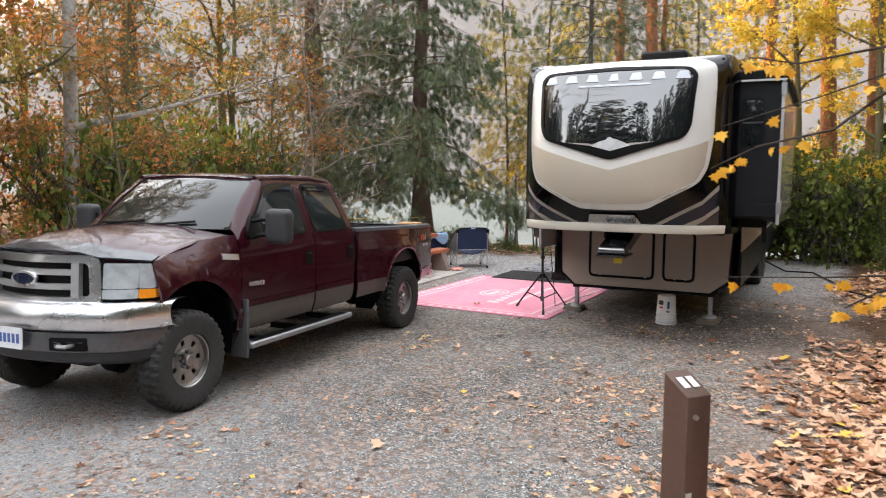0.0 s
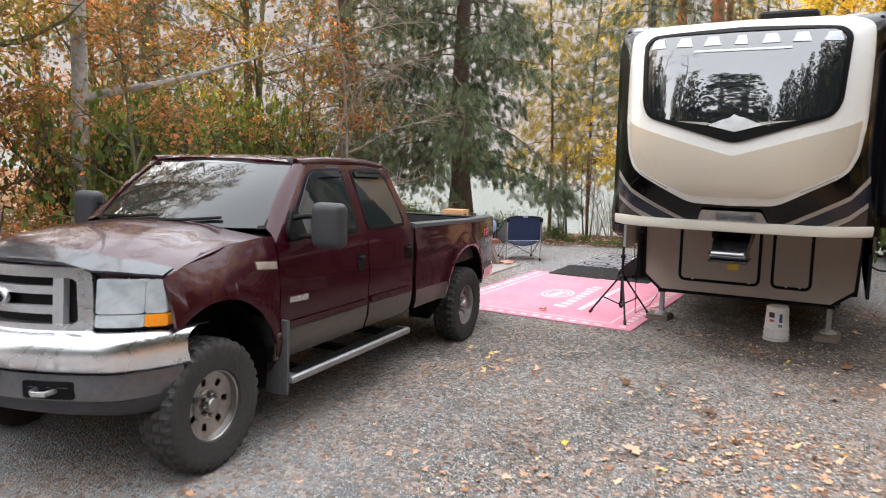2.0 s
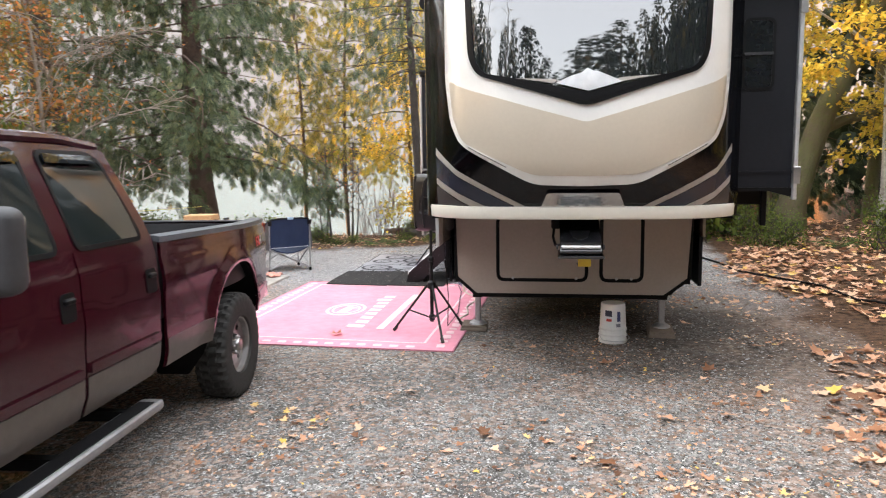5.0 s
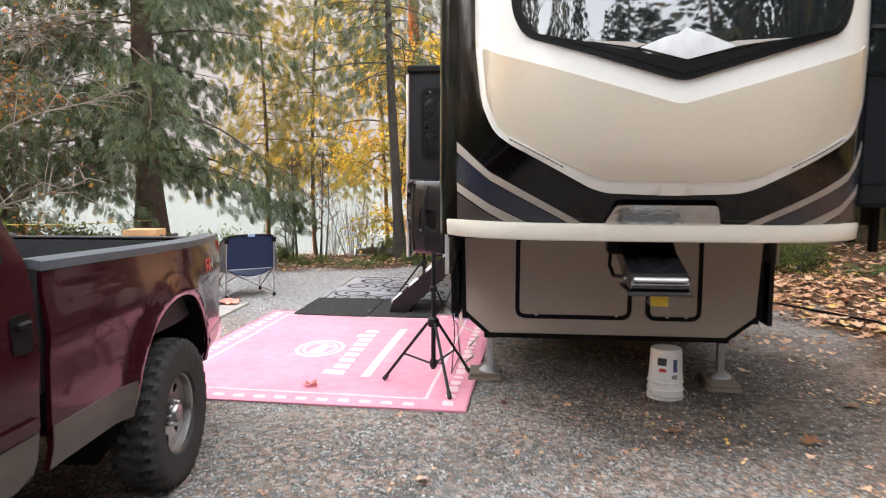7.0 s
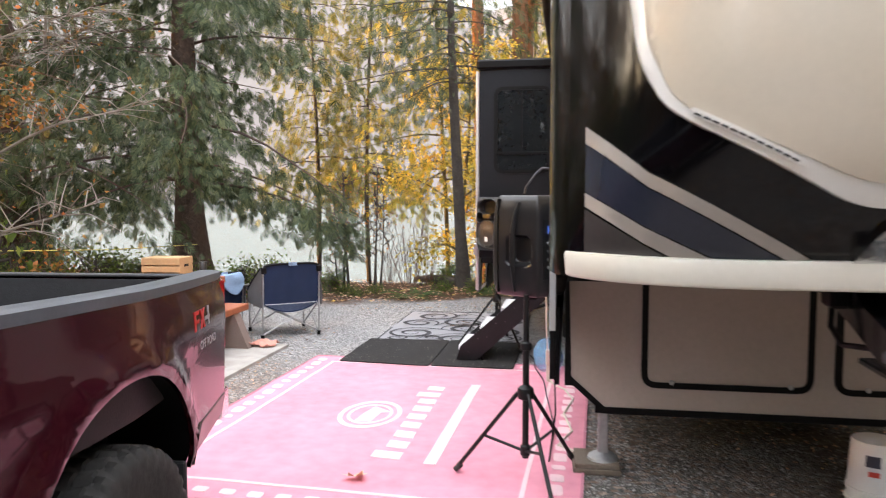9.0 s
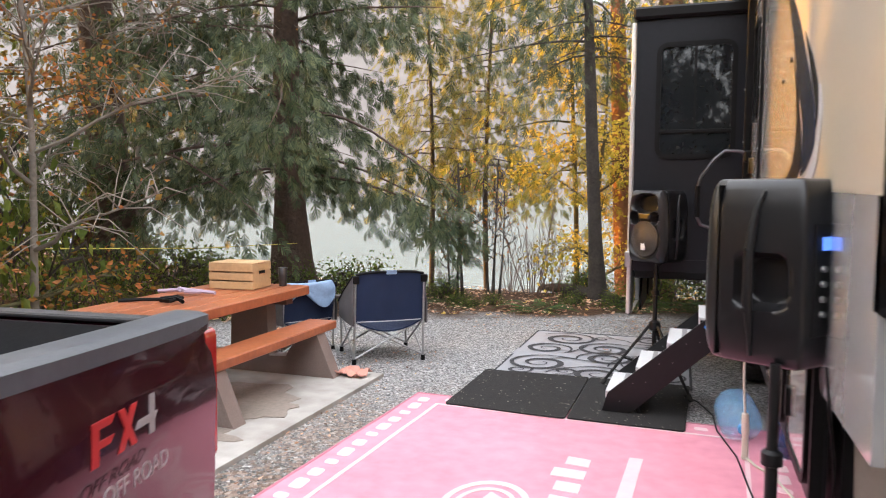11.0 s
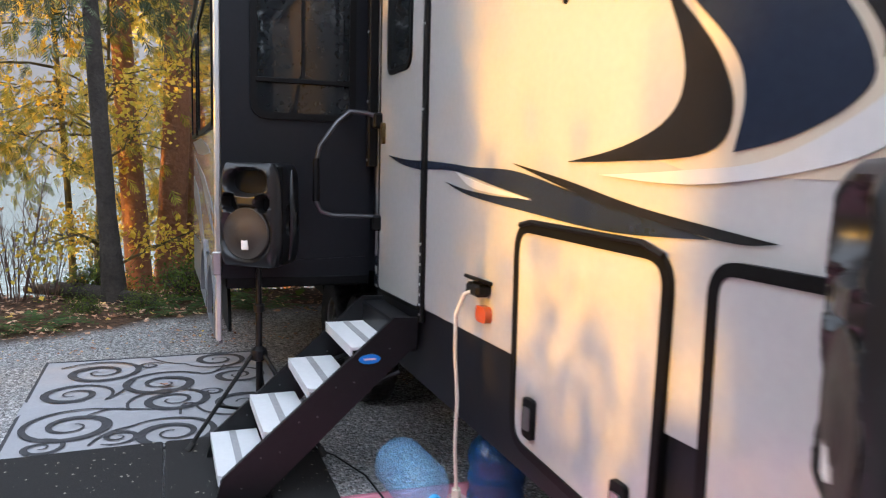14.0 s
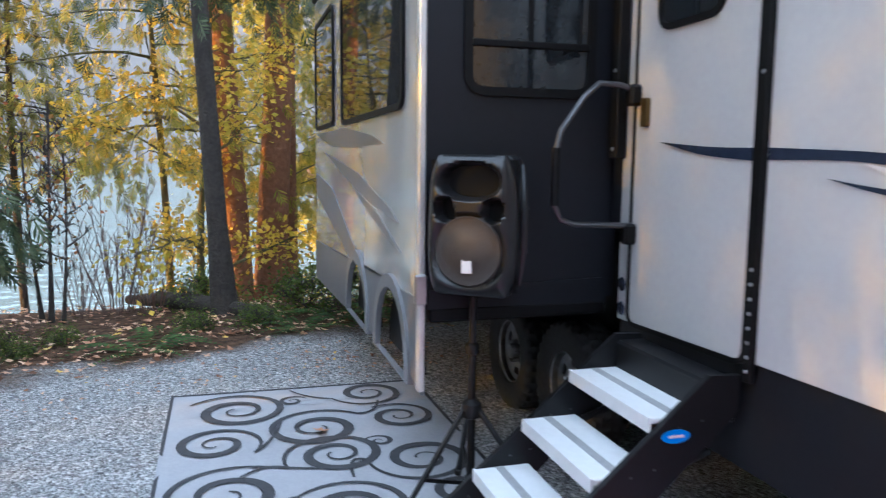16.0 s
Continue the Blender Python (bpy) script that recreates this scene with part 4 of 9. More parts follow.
# ---- wheels shared by trailer and truck ----
def wheel_meshes(R, W, rim_r, spokes, rim_mat, lugs=8, blocks=34, hole=0.5):
    """Tyre with tread blocks, rim with openings and hub; axis along y, outer face at +y."""
    h = W / 2
    m90 = pose(0, 0, 0, -90, 0, 0)
    rowsy = [(rim_r, -0.75), (rim_r + 0.01, -0.9), (R * 0.80, -1.0), (R * 0.90, -0.99), (R * 0.955, -0.93), (R * 0.985, -0.80), (R, -0.56), (R, -0.50), (R, -0.44), (R, -0.06), (R, 0.0), (R, 0.06), (R, 0.44), (R, 0.50), (R, 0.56), (R * 0.985, 0.80), (R * 0.955, 0.93), (R * 0.90, 0.99), (R * 0.80, 1.0), (rim_r + 0.01, 0.9), (rim_r, 0.75)]
    seg = blocks * 5
    tyre = bmesh.new()
    tr_rows = []
    for j, (r, y) in enumerate(rowsy):
        row = []
        for k in range(seg):
            rr = r
            if 3 <= j <= 17:
                if j in (7, 10, 13):
                    rr -= R * 0.032
                elif (k + (0, 2, 4, 1)[(j // 3) % 4]) % 5 < 2:
                    rr -= R * (0.040 if 4 <= j <= 16 else 0.026)
            a = 2 * math.pi * (k + 0.6 * abs(y)) / seg
            row.append(tyre.verts.new((rr * math.cos(a), y * h, rr * math.sin(a))))
        tr_rows.append(row)
    for r0, r1 in zip(tr_rows, tr_rows[1:]):
        for k in range(seg):
            j = (k + 1) % seg
            tyre.faces.new((r0[k], r0[j], r1[j], r1[k]))
    bmesh.ops.recalc_face_normals(tyre, faces=tyre.faces[:])
    rim = bmesh.new()
    add_lathe(rim, [(rim_r * 0.96, -h * 0.5), (rim_r * 0.94, h * 0.35), (rim_r * 0.97, h * 0.72), (rim_r * 1.03, h * 0.80), (rim_r * 1.04, h * 0.74), (rim_r * 1.0, h * 0.6)], 40, m90)
    for k in range(spokes):
        a0 = 360 * k / spokes
        n = 8
        w0 = 360 / spokes * (1 - hole)
        pts = [(rim_r * 0.34, -w0 * 1.0), (rim_r * 0.66, -w0 * 0.5), (rim_r * 0.95, -w0 * 0.62), (rim_r * 0.95, w0 * 0.62), (rim_r * 0.66, w0 * 0.5), (rim_r * 0.34, w0 * 1.0)]
        vs0, vs1 = [], []
        for r, d in pts:
            t = radians(a0 + d)
            yy = h * (0.22 + 0.16 * (r / rim_r))
            vs0.append(rim.verts.new((r * math.cos(t), yy, r * math.sin(t))))
            vs1.append(rim.verts.new((r * math.cos(t), yy - 0.03, r * math.sin(t))))
        rim.faces.new(vs0[::-1])
        for i in range(6):
            j = (i + 1) % 6
            rim.faces.new((vs0[i], vs0[j], vs1[j], vs1[i]))
    for r0, r1, y0, y1 in ((0.78, 0.97, 0.36, 0.39), (0.32, 0.56, 0.285, 0.31)):
        add_lathe(rim, [(rim_r * r0, h * (y0 - 0.15)), (rim_r * r0, h * y0), (rim_r * r1, h * (y1 + 0.03)), (rim_r * r1, h * (y1 - 0.15))], 40, m90)
    bmesh.ops.recalc_face_normals(rim, faces=rim.faces[:])
    hub = bmesh.new()
    add_lathe(hub, [(rim_r * 0.42, h * 0.2), (rim_r * 0.42, h * 0.32), (rim_r * 0.38, h * 0.36), (rim_r * 0.25, h * 0.38), (rim_r * 0.24, h * 0.72), (rim_r * 0.21, h * 0.80), (rim_r * 0.12, h * 0.83), (0.0, h * 0.83)], 24, m90)
    back = lathe([(0.0, h * 0.02), (rim_r * 0.95, h * 0.02), (rim_r * 0.95, -h * 0.3), (0, -h * 0.3)], 24, m90)
    return tyre, rim, hub, back


def make_wheel(parent, first, at, R, W, rim_r, spokes, rim_mat, hub_mat, flip=False, **kw):
    if first is None:
        t, r, hb, bk = wheel_meshes(R, W, rim_r, spokes, rim_mat, **kw)
        wheel = part("wheel", t, RUBBER, parent, "black treaded tyre on a metal rim")
        part("rim", r, rim_mat, wheel)
        part("hub", hb, hub_mat, wheel)
        for k in range(8):
            a = 2 * math.pi * k / 8
            part("lug_nut", lathe([(0.014, 0), (0.014, 0.03), (0.008, 0.04), (0.0, 0.04)], 6, pose(math.cos(a) * rim_r * 0.31, W * 0.175, math.sin(a) * rim_r * 0.31, -90, 0, 0)), hub_mat, wheel)
        part("brake_drum", bk, BLACK_PLAS, wheel)
    else:
        wheel = copy_thing(first, Matrix())
        wheel.parent = parent
    wheel.matrix_basis = pose(*at, 0, 0, 180 if flip else 0)
    return wheel


RIM_DK = mat("machined_dark_rim", (0.30, 0.29, 0.28), rough=0.35, metal=0.9, var=0.4, s2=20)
_w = None
for yy in (5.62, 6.44):
    for flip in (False, True):
        _n = make_wheel(trailer, _w, (0, 0, 0), 0.375, 0.22, 0.20, 6, RIM_DK, RIM_DK, blocks=30)
        _n.matrix_basis = pose(-1.15 if not flip else 1.15, yy, 0.375, 0, 0, 90 if not flip else -90)
        _w = _w or _n
part("axle", tube([(-1.0, 5.62, 0.375), (1.0, 5.62, 0.375)], 0.04, 8), BLACK_PLAS, trailer)
part("axle", tube([(-1.0, 6.44, 0.375), (1.0, 6.44, 0.375)], 0.04, 8), BLACK_PLAS, trailer)

# ---- pickup truck ----
truck = thing("pickup_truck", pose(-3.574, -0.79, -0.012, 0, -0.92, -85.68), "maroon crew-cab pickup truck with tan lower panels, parked on gravel", "pickup truck")


def car_paint(name, col):
    m = mat(name, col, rough=0.24, metal=0.2, var=0.18, s1=1.5, s2=60, bump=0.003, bs=5, coat=0.45, spec=0.2)
    return m


MAROON = car_paint("maroon_paint", (0.034, 0.0026, 0.0075))
TAN = mat("dusty_tan_paint", (0.078, 0.064, 0.055), rough=0.4, metal=0.2, var=0.22, s1=2.0, s2=20, bump=0.02, coat=0.3, col2=None)
CHROME_T = mat("weathered_chrome", (0.85, 0.85, 0.87), rough=0.28, metal=1.0, var=0.12, s1=3, s2=25, bump=0.04, bs=10)
ALU_T = mat("dull_aluminium", (0.33, 0.33, 0.34), rough=0.45, metal=0.85, var=0.2, s1=3, s2=30, bump=0.05)
VALANCE = mat("grey_plastic_valance", (0.03, 0.03, 0.033), rough=0.55, var=0.3, bump=0.1, bs=90)
CAR_GLASS = glass_mat("car_glass", (0.012, 0.016, 0.016), ior=1.5, coat=0.3)
LENS = mat("clear_headlamp_lens", (0.60, 0.64, 0.66), rough=0.14, metal=0.3, var=0.25, s1=7, s2=14, bump=0.06, bs=30, coat=1.0)
FLAP = mat("dusty_rubber_flap", (0.06, 0.06, 0.062), rough=0.75, var=0.3, s1=5, s2=30, bump=0.1)
LINER = mat("black_bed_liner", (0.02, 0.02, 0.022), rough=0.6, var=0.3, bump=0.2, bs=120)


def y_fender(x, z):
    y = 0.965
    if z > 1.08:
        y -= (0.06 + 0.105 * min(1.0, max(0.0, (x - 3.34) / 0.56))) * ((z - 1.08) / 0.35) ** 2
    if x > 4.2:
        y -= 0.10 * ((x - 4.2) / 0.55) ** 2
    if z < 0.75:
        y -= 0.05 * ((0.75 - z) / 0.2) ** 2
    d = math.hypot(x - 3.93, z - 0.53)
    return y + max(0.0, 0.028 * (1 - abs(d - 0.60) / 0.09))


def y_door(x, z):
    y = 0.955 + 0.012 * math.exp(-((z - 1.02) / 0.10) ** 2)
    if z > 1.25:
        y -= 0.03 * ((z - 1.25) / 0.14) ** 2
    if z < 0.75:
        y -= 0.05 * ((0.75 - z) / 0.2) ** 2
    return y


def bed_taper(x):
    """How far the bed side draws in towards the tail."""
    return 0.175 * max(0.0, (-0.1 - x) / 1.1) ** 1.3


def y_bed(x, z):
    y = 0.965 + 0.010 * math.exp(-((z - 1.10) / 0.07) ** 2)
    if z > 1.28:
        y -= 0.02 * ((z - 1.28) / 0.12) ** 2
    if z < 0.72:
        y -= 0.05 * ((0.72 - z) / 0.2) ** 2
    y -= bed_taper(x)
    d = math.hypot(x - 0.02, z - 0.485)
    y -= 0.013 * min(1.0, max(0.0, (z - 1.205) / 0.03))
    return y + max(0.0, 0.034 * (1 - abs(d - 0.608) / 0.09))


def sided(fy, sgn, off=0.0, th=0.02):
    return lambda u, v, s: Vector((u, sgn * (fy(u, v) + off - s * th), v))


def arc_xz(cx, cz, r, a0, a1, n=16):
    return [(cx + r * math.cos(radians(a0 + (a1 - a0) * k / n)), cz + r * math.sin(radians(a0 + (a1 - a0) * k / n))) for k in range(n + 1)]


def wind(u, v, s):
    """u across -1 to 1, v from foot 0 to top 1."""
    half = 0.815 - 0.135 * v
    x = (3.50 - 0.23 * u * u) * (1 - v) + (2.84 - 0.10 * u * u) * v + 0.05 * math.sin(math.pi * v)
    z = 1.475 * (1 - v) + 1.945 * v + (0.02 * (1 - u * u)) * v
    return Vector((x - s * 0.012, u * half, z - s * 0.006))


front_arch = arc_xz(3.93, 0.53, 0.565, 184, 56, 16)
rear_arch = arc_xz(0.02, 0.485, 0.578, 9, 172, 20)
for sgn in (1, -1):
    side = part("fender", panel([(3.34, 0.58)] + [(3.362, 0.58)] + front_arch + [(4.30, 0.985), (4.32, 1.27), (4.23, 1.30), (3.95, 1.375), (3.7, 1.41), (3.34, 1.43)], sided(y_fender, sgn), 0.12), MAROON, truck, smooth=40)
    part("front_door", panel([(2.145, 0.56), (3.325, 0.56), (3.33, 1.385), (2.145, 1.385)], sided(y_door, sgn), 0.12), MAROON, truck, smooth=40)
    part("rear_door", panel([(1.335, 0.60), (1.42, 0.56), (2.13, 0.56), (2.13, 1.385), (1.335, 1.385)], sided(y_door, sgn), 0.12), MAROON, truck, smooth=40)
    part("bed_side", panel([(-0.56, 0.555)] + [(-1.16, 0.61), (-1.20, 0.9), (-1.185, 1.283), (1.27, 1.358), (1.27, 0.58), (0.62, 0.58)] + rear_arch, sided(y_bed, sgn), 0.05), MAROON, truck, smooth=40)
    # tan lower band, standing just proud
    part("lower_band", panel([(2.16, 0.565), (3.32, 0.565), (3.32, 0.775), (2.16, 0.765)], sided(y_door, sgn, 0.004, 0.01), 0.15), TAN, truck, "dusty tan lower door panel")
    part("lower_band", panel([(1.345, 0.605), (1.42, 0.565), (2.125, 0.565), (2.125, 0.765), (1.345, 0.755)], sided(y_door, sgn, 0.004, 0.01), 0.15), TAN, truck)
    part("lower_band", panel([(0.62, 0.585), (1.265, 0.585), (1.265, 0.755), (0.595, 0.745)] + [(0.62, 0.66)], sided(y_bed, sgn, 0.004, 0.01), 0.15), TAN, truck)
    part("lower_band", panel([(3.345, 0.585), (3.385, 0.585), (3.40, 0.775), (3.345, 0.775)], sided(y_fender, sgn, 0.004, 0.01), 0.2), TAN, truck)
    part("lower_band", panel([(-0.575, 0.56), (-1.155, 0.615), (-1.17, 0.71), (-0.555, 0.70)], sided(y_bed, sgn, 0.004, 0.01), 0.2), TAN, truck)
    for x0, x1 in ((2.18, 3.30), (1.36, 2.11)):
        part("side_moulding", panel([(x0, 0.775), (x1, 0.785), (x1, 0.83), (x0, 0.82)], sided(y_door, sgn, 0.016, 0.02), 0.2), MAROON, truck)
    # wheel-arch liners
    for cx, rr, lz in ((3.93, 0.575, 0.52), (0.02, 0.588, 0.485)):
        lin = bmesh.new()
        rows = []
        for a in range(45 if cx > 3 else -15, 196, 15):
            rows.append([lin.verts.new((cx + rr * math.cos(radians(a)), sgn * yy, lz + rr * math.sin(radians(a)))) for yy in (0.865 if cx > 3 else y_bed(cx + rr * math.cos(radians(a)), lz + rr * math.sin(radians(a))) - 0.022, 0.55)])
        for r0, r1 in zip(rows, rows[1:]):
            lin.faces.new((r0[0], r0[1], r1[1], r1[0]))
        lin.faces.new([r[1] for r in rows])
        part("arch_liner", lin, BLACK_PLAS, truck)
    # cab upper side
    def y_up(x, z, o=0.0):
        return 0.928 - 0.20 * ((z - 1.38) / 0.56) ** 1.15 if z > 1.38 else 0.928
    up = [(1.335, 1.385), (3.33, 1.385), (3.27, 1.43), (2.76, 1.90), (2.66, 1.935), (1.60, 1.925), (1.50, 1.88)]
    part("cab_side", panel(up, sided(y_up, sgn, 0.0, 0.03), 0.12), MAROON, truck, smooth=40)
    for nm, o in (("front_side_window", [(2.27, 1.405), (3.12, 1.42), (3.08, 1.50), (2.74, 1.835), (2.66, 1.865), (2.29, 1.87)]), ("rear_side_window", [(1.47, 1.40), (2.09, 1.405), (2.12, 1.865), (1.70, 1.86), (1.60, 1.82)])):
        o = rounded(o, 0.04, 3)
        g = part(nm, panel(o, sided(y_up, sgn, 0.005, 0.012), 0.14), CAR_GLASS, truck, "dark side window reflecting trees")
        part("window_seal", ring(inset(o, -0.02), inset(o, 0.004), sided(y_up, sgn, 0.008, 0.014)), BLACK_PLAS, g)
    for o in ([(2.30, 1.87), (2.66, 1.868), (2.76, 1.835), (3.05, 1.56), (3.02, 1.545), (2.73, 1.78), (2.64, 1.82), (2.30, 1.825)], [(1.66, 1.855), (2.10, 1.866), (2.10, 1.82), (1.68, 1.81)]):
        part("rain_guard", panel(o, sided(y_up, sgn, 0.025, 0.008), 0.14), GLASS_DK, truck, "smoked rain guard")
    for hx in (2.27, 1.44):
        dh = part("door_handle", panel(rounded([(hx - 0.07, 1.07), (hx + 0.05, 1.07), (hx + 0.05, 1.21), (hx - 0.07, 1.21)], 0.03, 4), sided(y_door, sgn, 0.006, 0.02), 0.2), BLACK_PLAS, truck, "black door handle")
        part("pull", box(hx - 0.05, hx + 0.03, sgn * 0.97 - 0.015, sgn * 0.97 + 0.015, 1.155, 1.185, bev=0.008), BLACK_PLAS, dh)
    part("badge", panel([(3.36, 1.215), (3.56, 1.235), (3.56, 1.285), (3.36, 1.265)], sided(y_fender, sgn, 0.008, 0.012), 0.2), CHROME_T, truck, "chrome model badge")
    part("badge", panel([(3.02, 0.955), (3.24, 0.965), (3.24, 1.005), (3.02, 0.995)], sided(y_door, sgn, 0.010, 0.012), 0.2), CHROME_T, truck, "chrome engine badge")
    # towing mirror
    mi = part("mirror", box(2.99, 3.13, sgn * 1.175 - 0.125, sgn * 1.175 + 0.125, 1.34, 1.66, bev=0.066, seg=5), VALANCE, truck, "black telescopic towing mirror")
    part("mirror_glass", box(2.985, 2.995, sgn * 1.175 - 0.10, sgn * 1.175 + 0.10, 1.38, 1.62), CHROME, mi)
    for z in (1.42, 1.56):
        part("mirror_arm", tube([(3.10, sgn * 0.90, z - 0.02), (3.08, sgn * 1.0, z), (3.06, sgn * 1.10, z)], 0.02, 8), BLACK_PLAS, mi)
    part("mirror_base", panel(rounded([(2.99, 1.39), (3.20, 1.39), (3.20, 1.46), (3.10, 1.60), (3.03, 1.60)], 0.03, 3), sided(y_up, sgn, 0.03, 0.03), 0.2), BLACK_PLAS, mi)
    # running board
    bm = bmesh.new()
    add_box(bm, 1.52, 3.30, sgn * 0.975 - 0.07, sgn * 0.975 + 0.07, 0.405, 0.465, bev=0.028, seg=3)
    rb = part("running_board", bm, ALU_T, truck, "aluminium running board with rubber tread")
    part("tread", box(1.60, 3.22, sgn * 0.975 - 0.045, sgn * 0.975 + 0.045, 0.463, 0.469), BLACK_PLAS, rb)
    for xx in (1.75, 2.4, 3.05):
        part("bracket", box(xx - 0.03, xx + 0.03, min(sgn * 0.6, sgn * 1.0), max(sgn * 0.6, sgn * 0.94), 0.415, 0.47), BLACK_PLAS, rb)
    part("mud_flap", box(3.30, 3.335, min(sgn * 0.68, sgn * 1.01), max(sgn * 0.68, sgn * 1.01), 0.27, 0.80, pose(0, 0, 0, 0, -1, 0), bev=0.016, seg=2), FLAP, truck, "black mud flap")
    part("mud_flap", box(-0.52, -0.495, min(sgn * 0.66, sgn * 0.905), max(sgn * 0.66, sgn * 0.905), 0.26, 0.60, bev=0.006), VALANCE, truck)
    # head lamps
    def hl(u, v, s, sg=sgn):
        x = 4.55 - 0.23 * max(0.0, (u - 0.63) / 0.295) ** 1.5 - 0.10 * (v - 1.05)
        return Vector((x - s * 0.04, sg * u, v))
    lamp = part("headlamp", panel(rounded([(0.635, 1.085), (0.845, 1.085), (0.845, 1.275), (0.635, 1.28)], 0.02, 3), hl, 0.05), LENS, truck, "clear headlamp lens")
    part("side_lens", panel(rounded([(0.849, 1.085), (0.928, 1.085), (0.905, 1.27), (0.849, 1.275)], 0.015, 3), hl, 0.03), LENS, lamp)
    part("lower_lens", panel(rounded([(0.635, 1.01), (0.845, 1.01), (0.845, 1.08), (0.635, 1.08)], 0.012, 3), hl, 0.05), LENS, lamp)
    part("turn_signal", panel(rounded([(0.849, 1.01), (0.932, 1.01), (0.930, 1.08), (0.849, 1.08)], 0.012, 3), hl, 0.03), mat("amber_signal", (0.9, 0.30, 0.02), rough=0.15, coat=1.0, bump=0.2, bs=120), lamp, "amber turn signal")
    part("lamp_housing", panel([(0.60, 0.97), (0.94, 0.97), (0.90, 1.255), (0.60, 1.285)], lambda u, v, s, sg=sgn: hl(u, v, 0, sg) - Vector((0.05 + s * 0.05, 0, 0)), 0.06), BLACK_PLAS, lamp)
    part("tail_lamp", panel(rounded([(0.66, 0.92), (0.79, 0.92), (0.79, 1.27), (0.66, 1.27)], 0.02, 3), lambda u, v, s, sg=sgn: Vector((-1.212 + s * 0.05, sg * u, v)), 0.2), mat("red_tail_lens", (0.35, 0.01, 0.01), rough=0.15, coat=1.0), truck, "red tail lamp")
    part("tow_hook", tube([(4.68, sgn * 0.42, 0.68), (4.79, sgn * 0.42, 0.68), (4.81, sgn * 0.46, 0.68), (4.79, sgn * 0.52, 0.68), (4.66, sgn * 0.52, 0.68)], 0.016, 8), STEEL, truck)
    part("wiper", tube([wind(-0.05 + sgn * 0.32 + k, q, 0) + Vector((0.02, 0, 0.012)) for k, q in ((-0.45, 0.03), (0.0, 0.06), (0.35, 0.11))], 0.012, 6), BLACK_PLAS, truck)


HOOD_Z = [(3.45, 1.490), (3.80, 1.487), (4.07, 1.475), (4.28, 1.445), (4.45, 1.40), (4.60, 1.355), (4.70, 1.30)]


def hood_z(x, y):
    z = lerp_table(x, HOOD_Z)
    z -= (0.0485 + 0.08 * min(1.0, max(0.0, (x - 3.45) / 0.8))) * (abs(y) / 0.8) ** 2
    return z + 0.020 / (1 + math.exp((abs(y) - 0.50) * 40))


def hood_place(u, v, s):
    return Vector((u, v, hood_z(u, v) - s * 0.03))


def both_sides(half):
    return half + [(u, -v) for u, v in reversed(half) if abs(v) > 1e-6]


part("hood", panel(both_sides([(3.42, 0.885), (3.7, 0.850), (4.0, 0.872), (4.23, 0.895), (4.31, 0.900), (4.37, 0.80), (4.50, 0.6), (4.58, 0.32), (4.62, 0.0)]), hood_place, 0.08), MAROON, truck, "maroon bonnet with a raised centre", smooth=40)
part("bug_deflector", panel([(4.22, 0.885), (4.32, 0.905), (4.40, 0.81), (4.535, 0.61), (4.62, 0.33), (4.66, 0.0), (4.62, -0.33), (4.535, -0.61), (4.40, -0.81), (4.32, -0.905), (4.22, -0.885), (4.27, -0.78), (4.36, -0.61), (4.46, -0.33), (4.49, 0.0), (4.46, 0.33), (4.36, 0.61), (4.27, 0.78)], lambda u, v, s: hood_place(u, v, 0) + Vector((0, 0, 0.024 - s * 0.012)), 0.08), mat("smoked_acrylic", (0.03, 0.034, 0.042), rough=0.12, coat=0.3, bump=0.01), truck, "smoked bonnet deflector")
part("front_closing", box(4.35, 4.53, -0.62, 0.62, 0.70, 1.30, bev=0.03, seg=2), BLACK_PLAS, truck)
part("cowl", panel([(3.20, -0.89), (3.44, -0.87), (3.56, 0.0), (3.44, 0.87), (3.20, 0.89)], lambda u, v, s: Vector((u, v, 1.468 - 0.05 * (abs(v) / 0.88) ** 2 - s * 0.03)), 0.2), BLACK_PLAS, truck)
gw = part("windscreen", panel([(-1, 0), (1, 0), (1, 1), (-1, 1)], wind, 0.12), CAR_GLASS, truck, "windscreen reflecting bare branches", smooth=60)
part("windscreen_seal", ring(inset(rounded([(-1, 0), (1, 0), (1, 1), (-1, 1)], 0.06, 3), -0.02), inset(rounded([(-1, 0), (1, 0), (1, 1), (-1, 1)], 0.06, 3), 0.03), lambda u, v, s: wind(u, v, s) + Vector((0.006, 0, 0.004))), BLACK_PLAS, gw)
part("roof", panel([(1.52, -0.73), (2.78, -0.72), (2.86, -0.4), (2.87, 0.0), (2.86, 0.4), (2.78, 0.72), (1.52, 0.73)], lambda u, v, s: Vector((u, v, 1.985 - 0.055 * (abs(v) / 0.73) ** 3 - 0.03 * max(0.0, (u - 2.6) / 0.27) ** 2 - 0.03 * max(0.0, (1.75 - u) / 0.25) ** 2 - s * 0.03)), 0.12), MAROON, truck, "maroon cab roof", smooth=40)
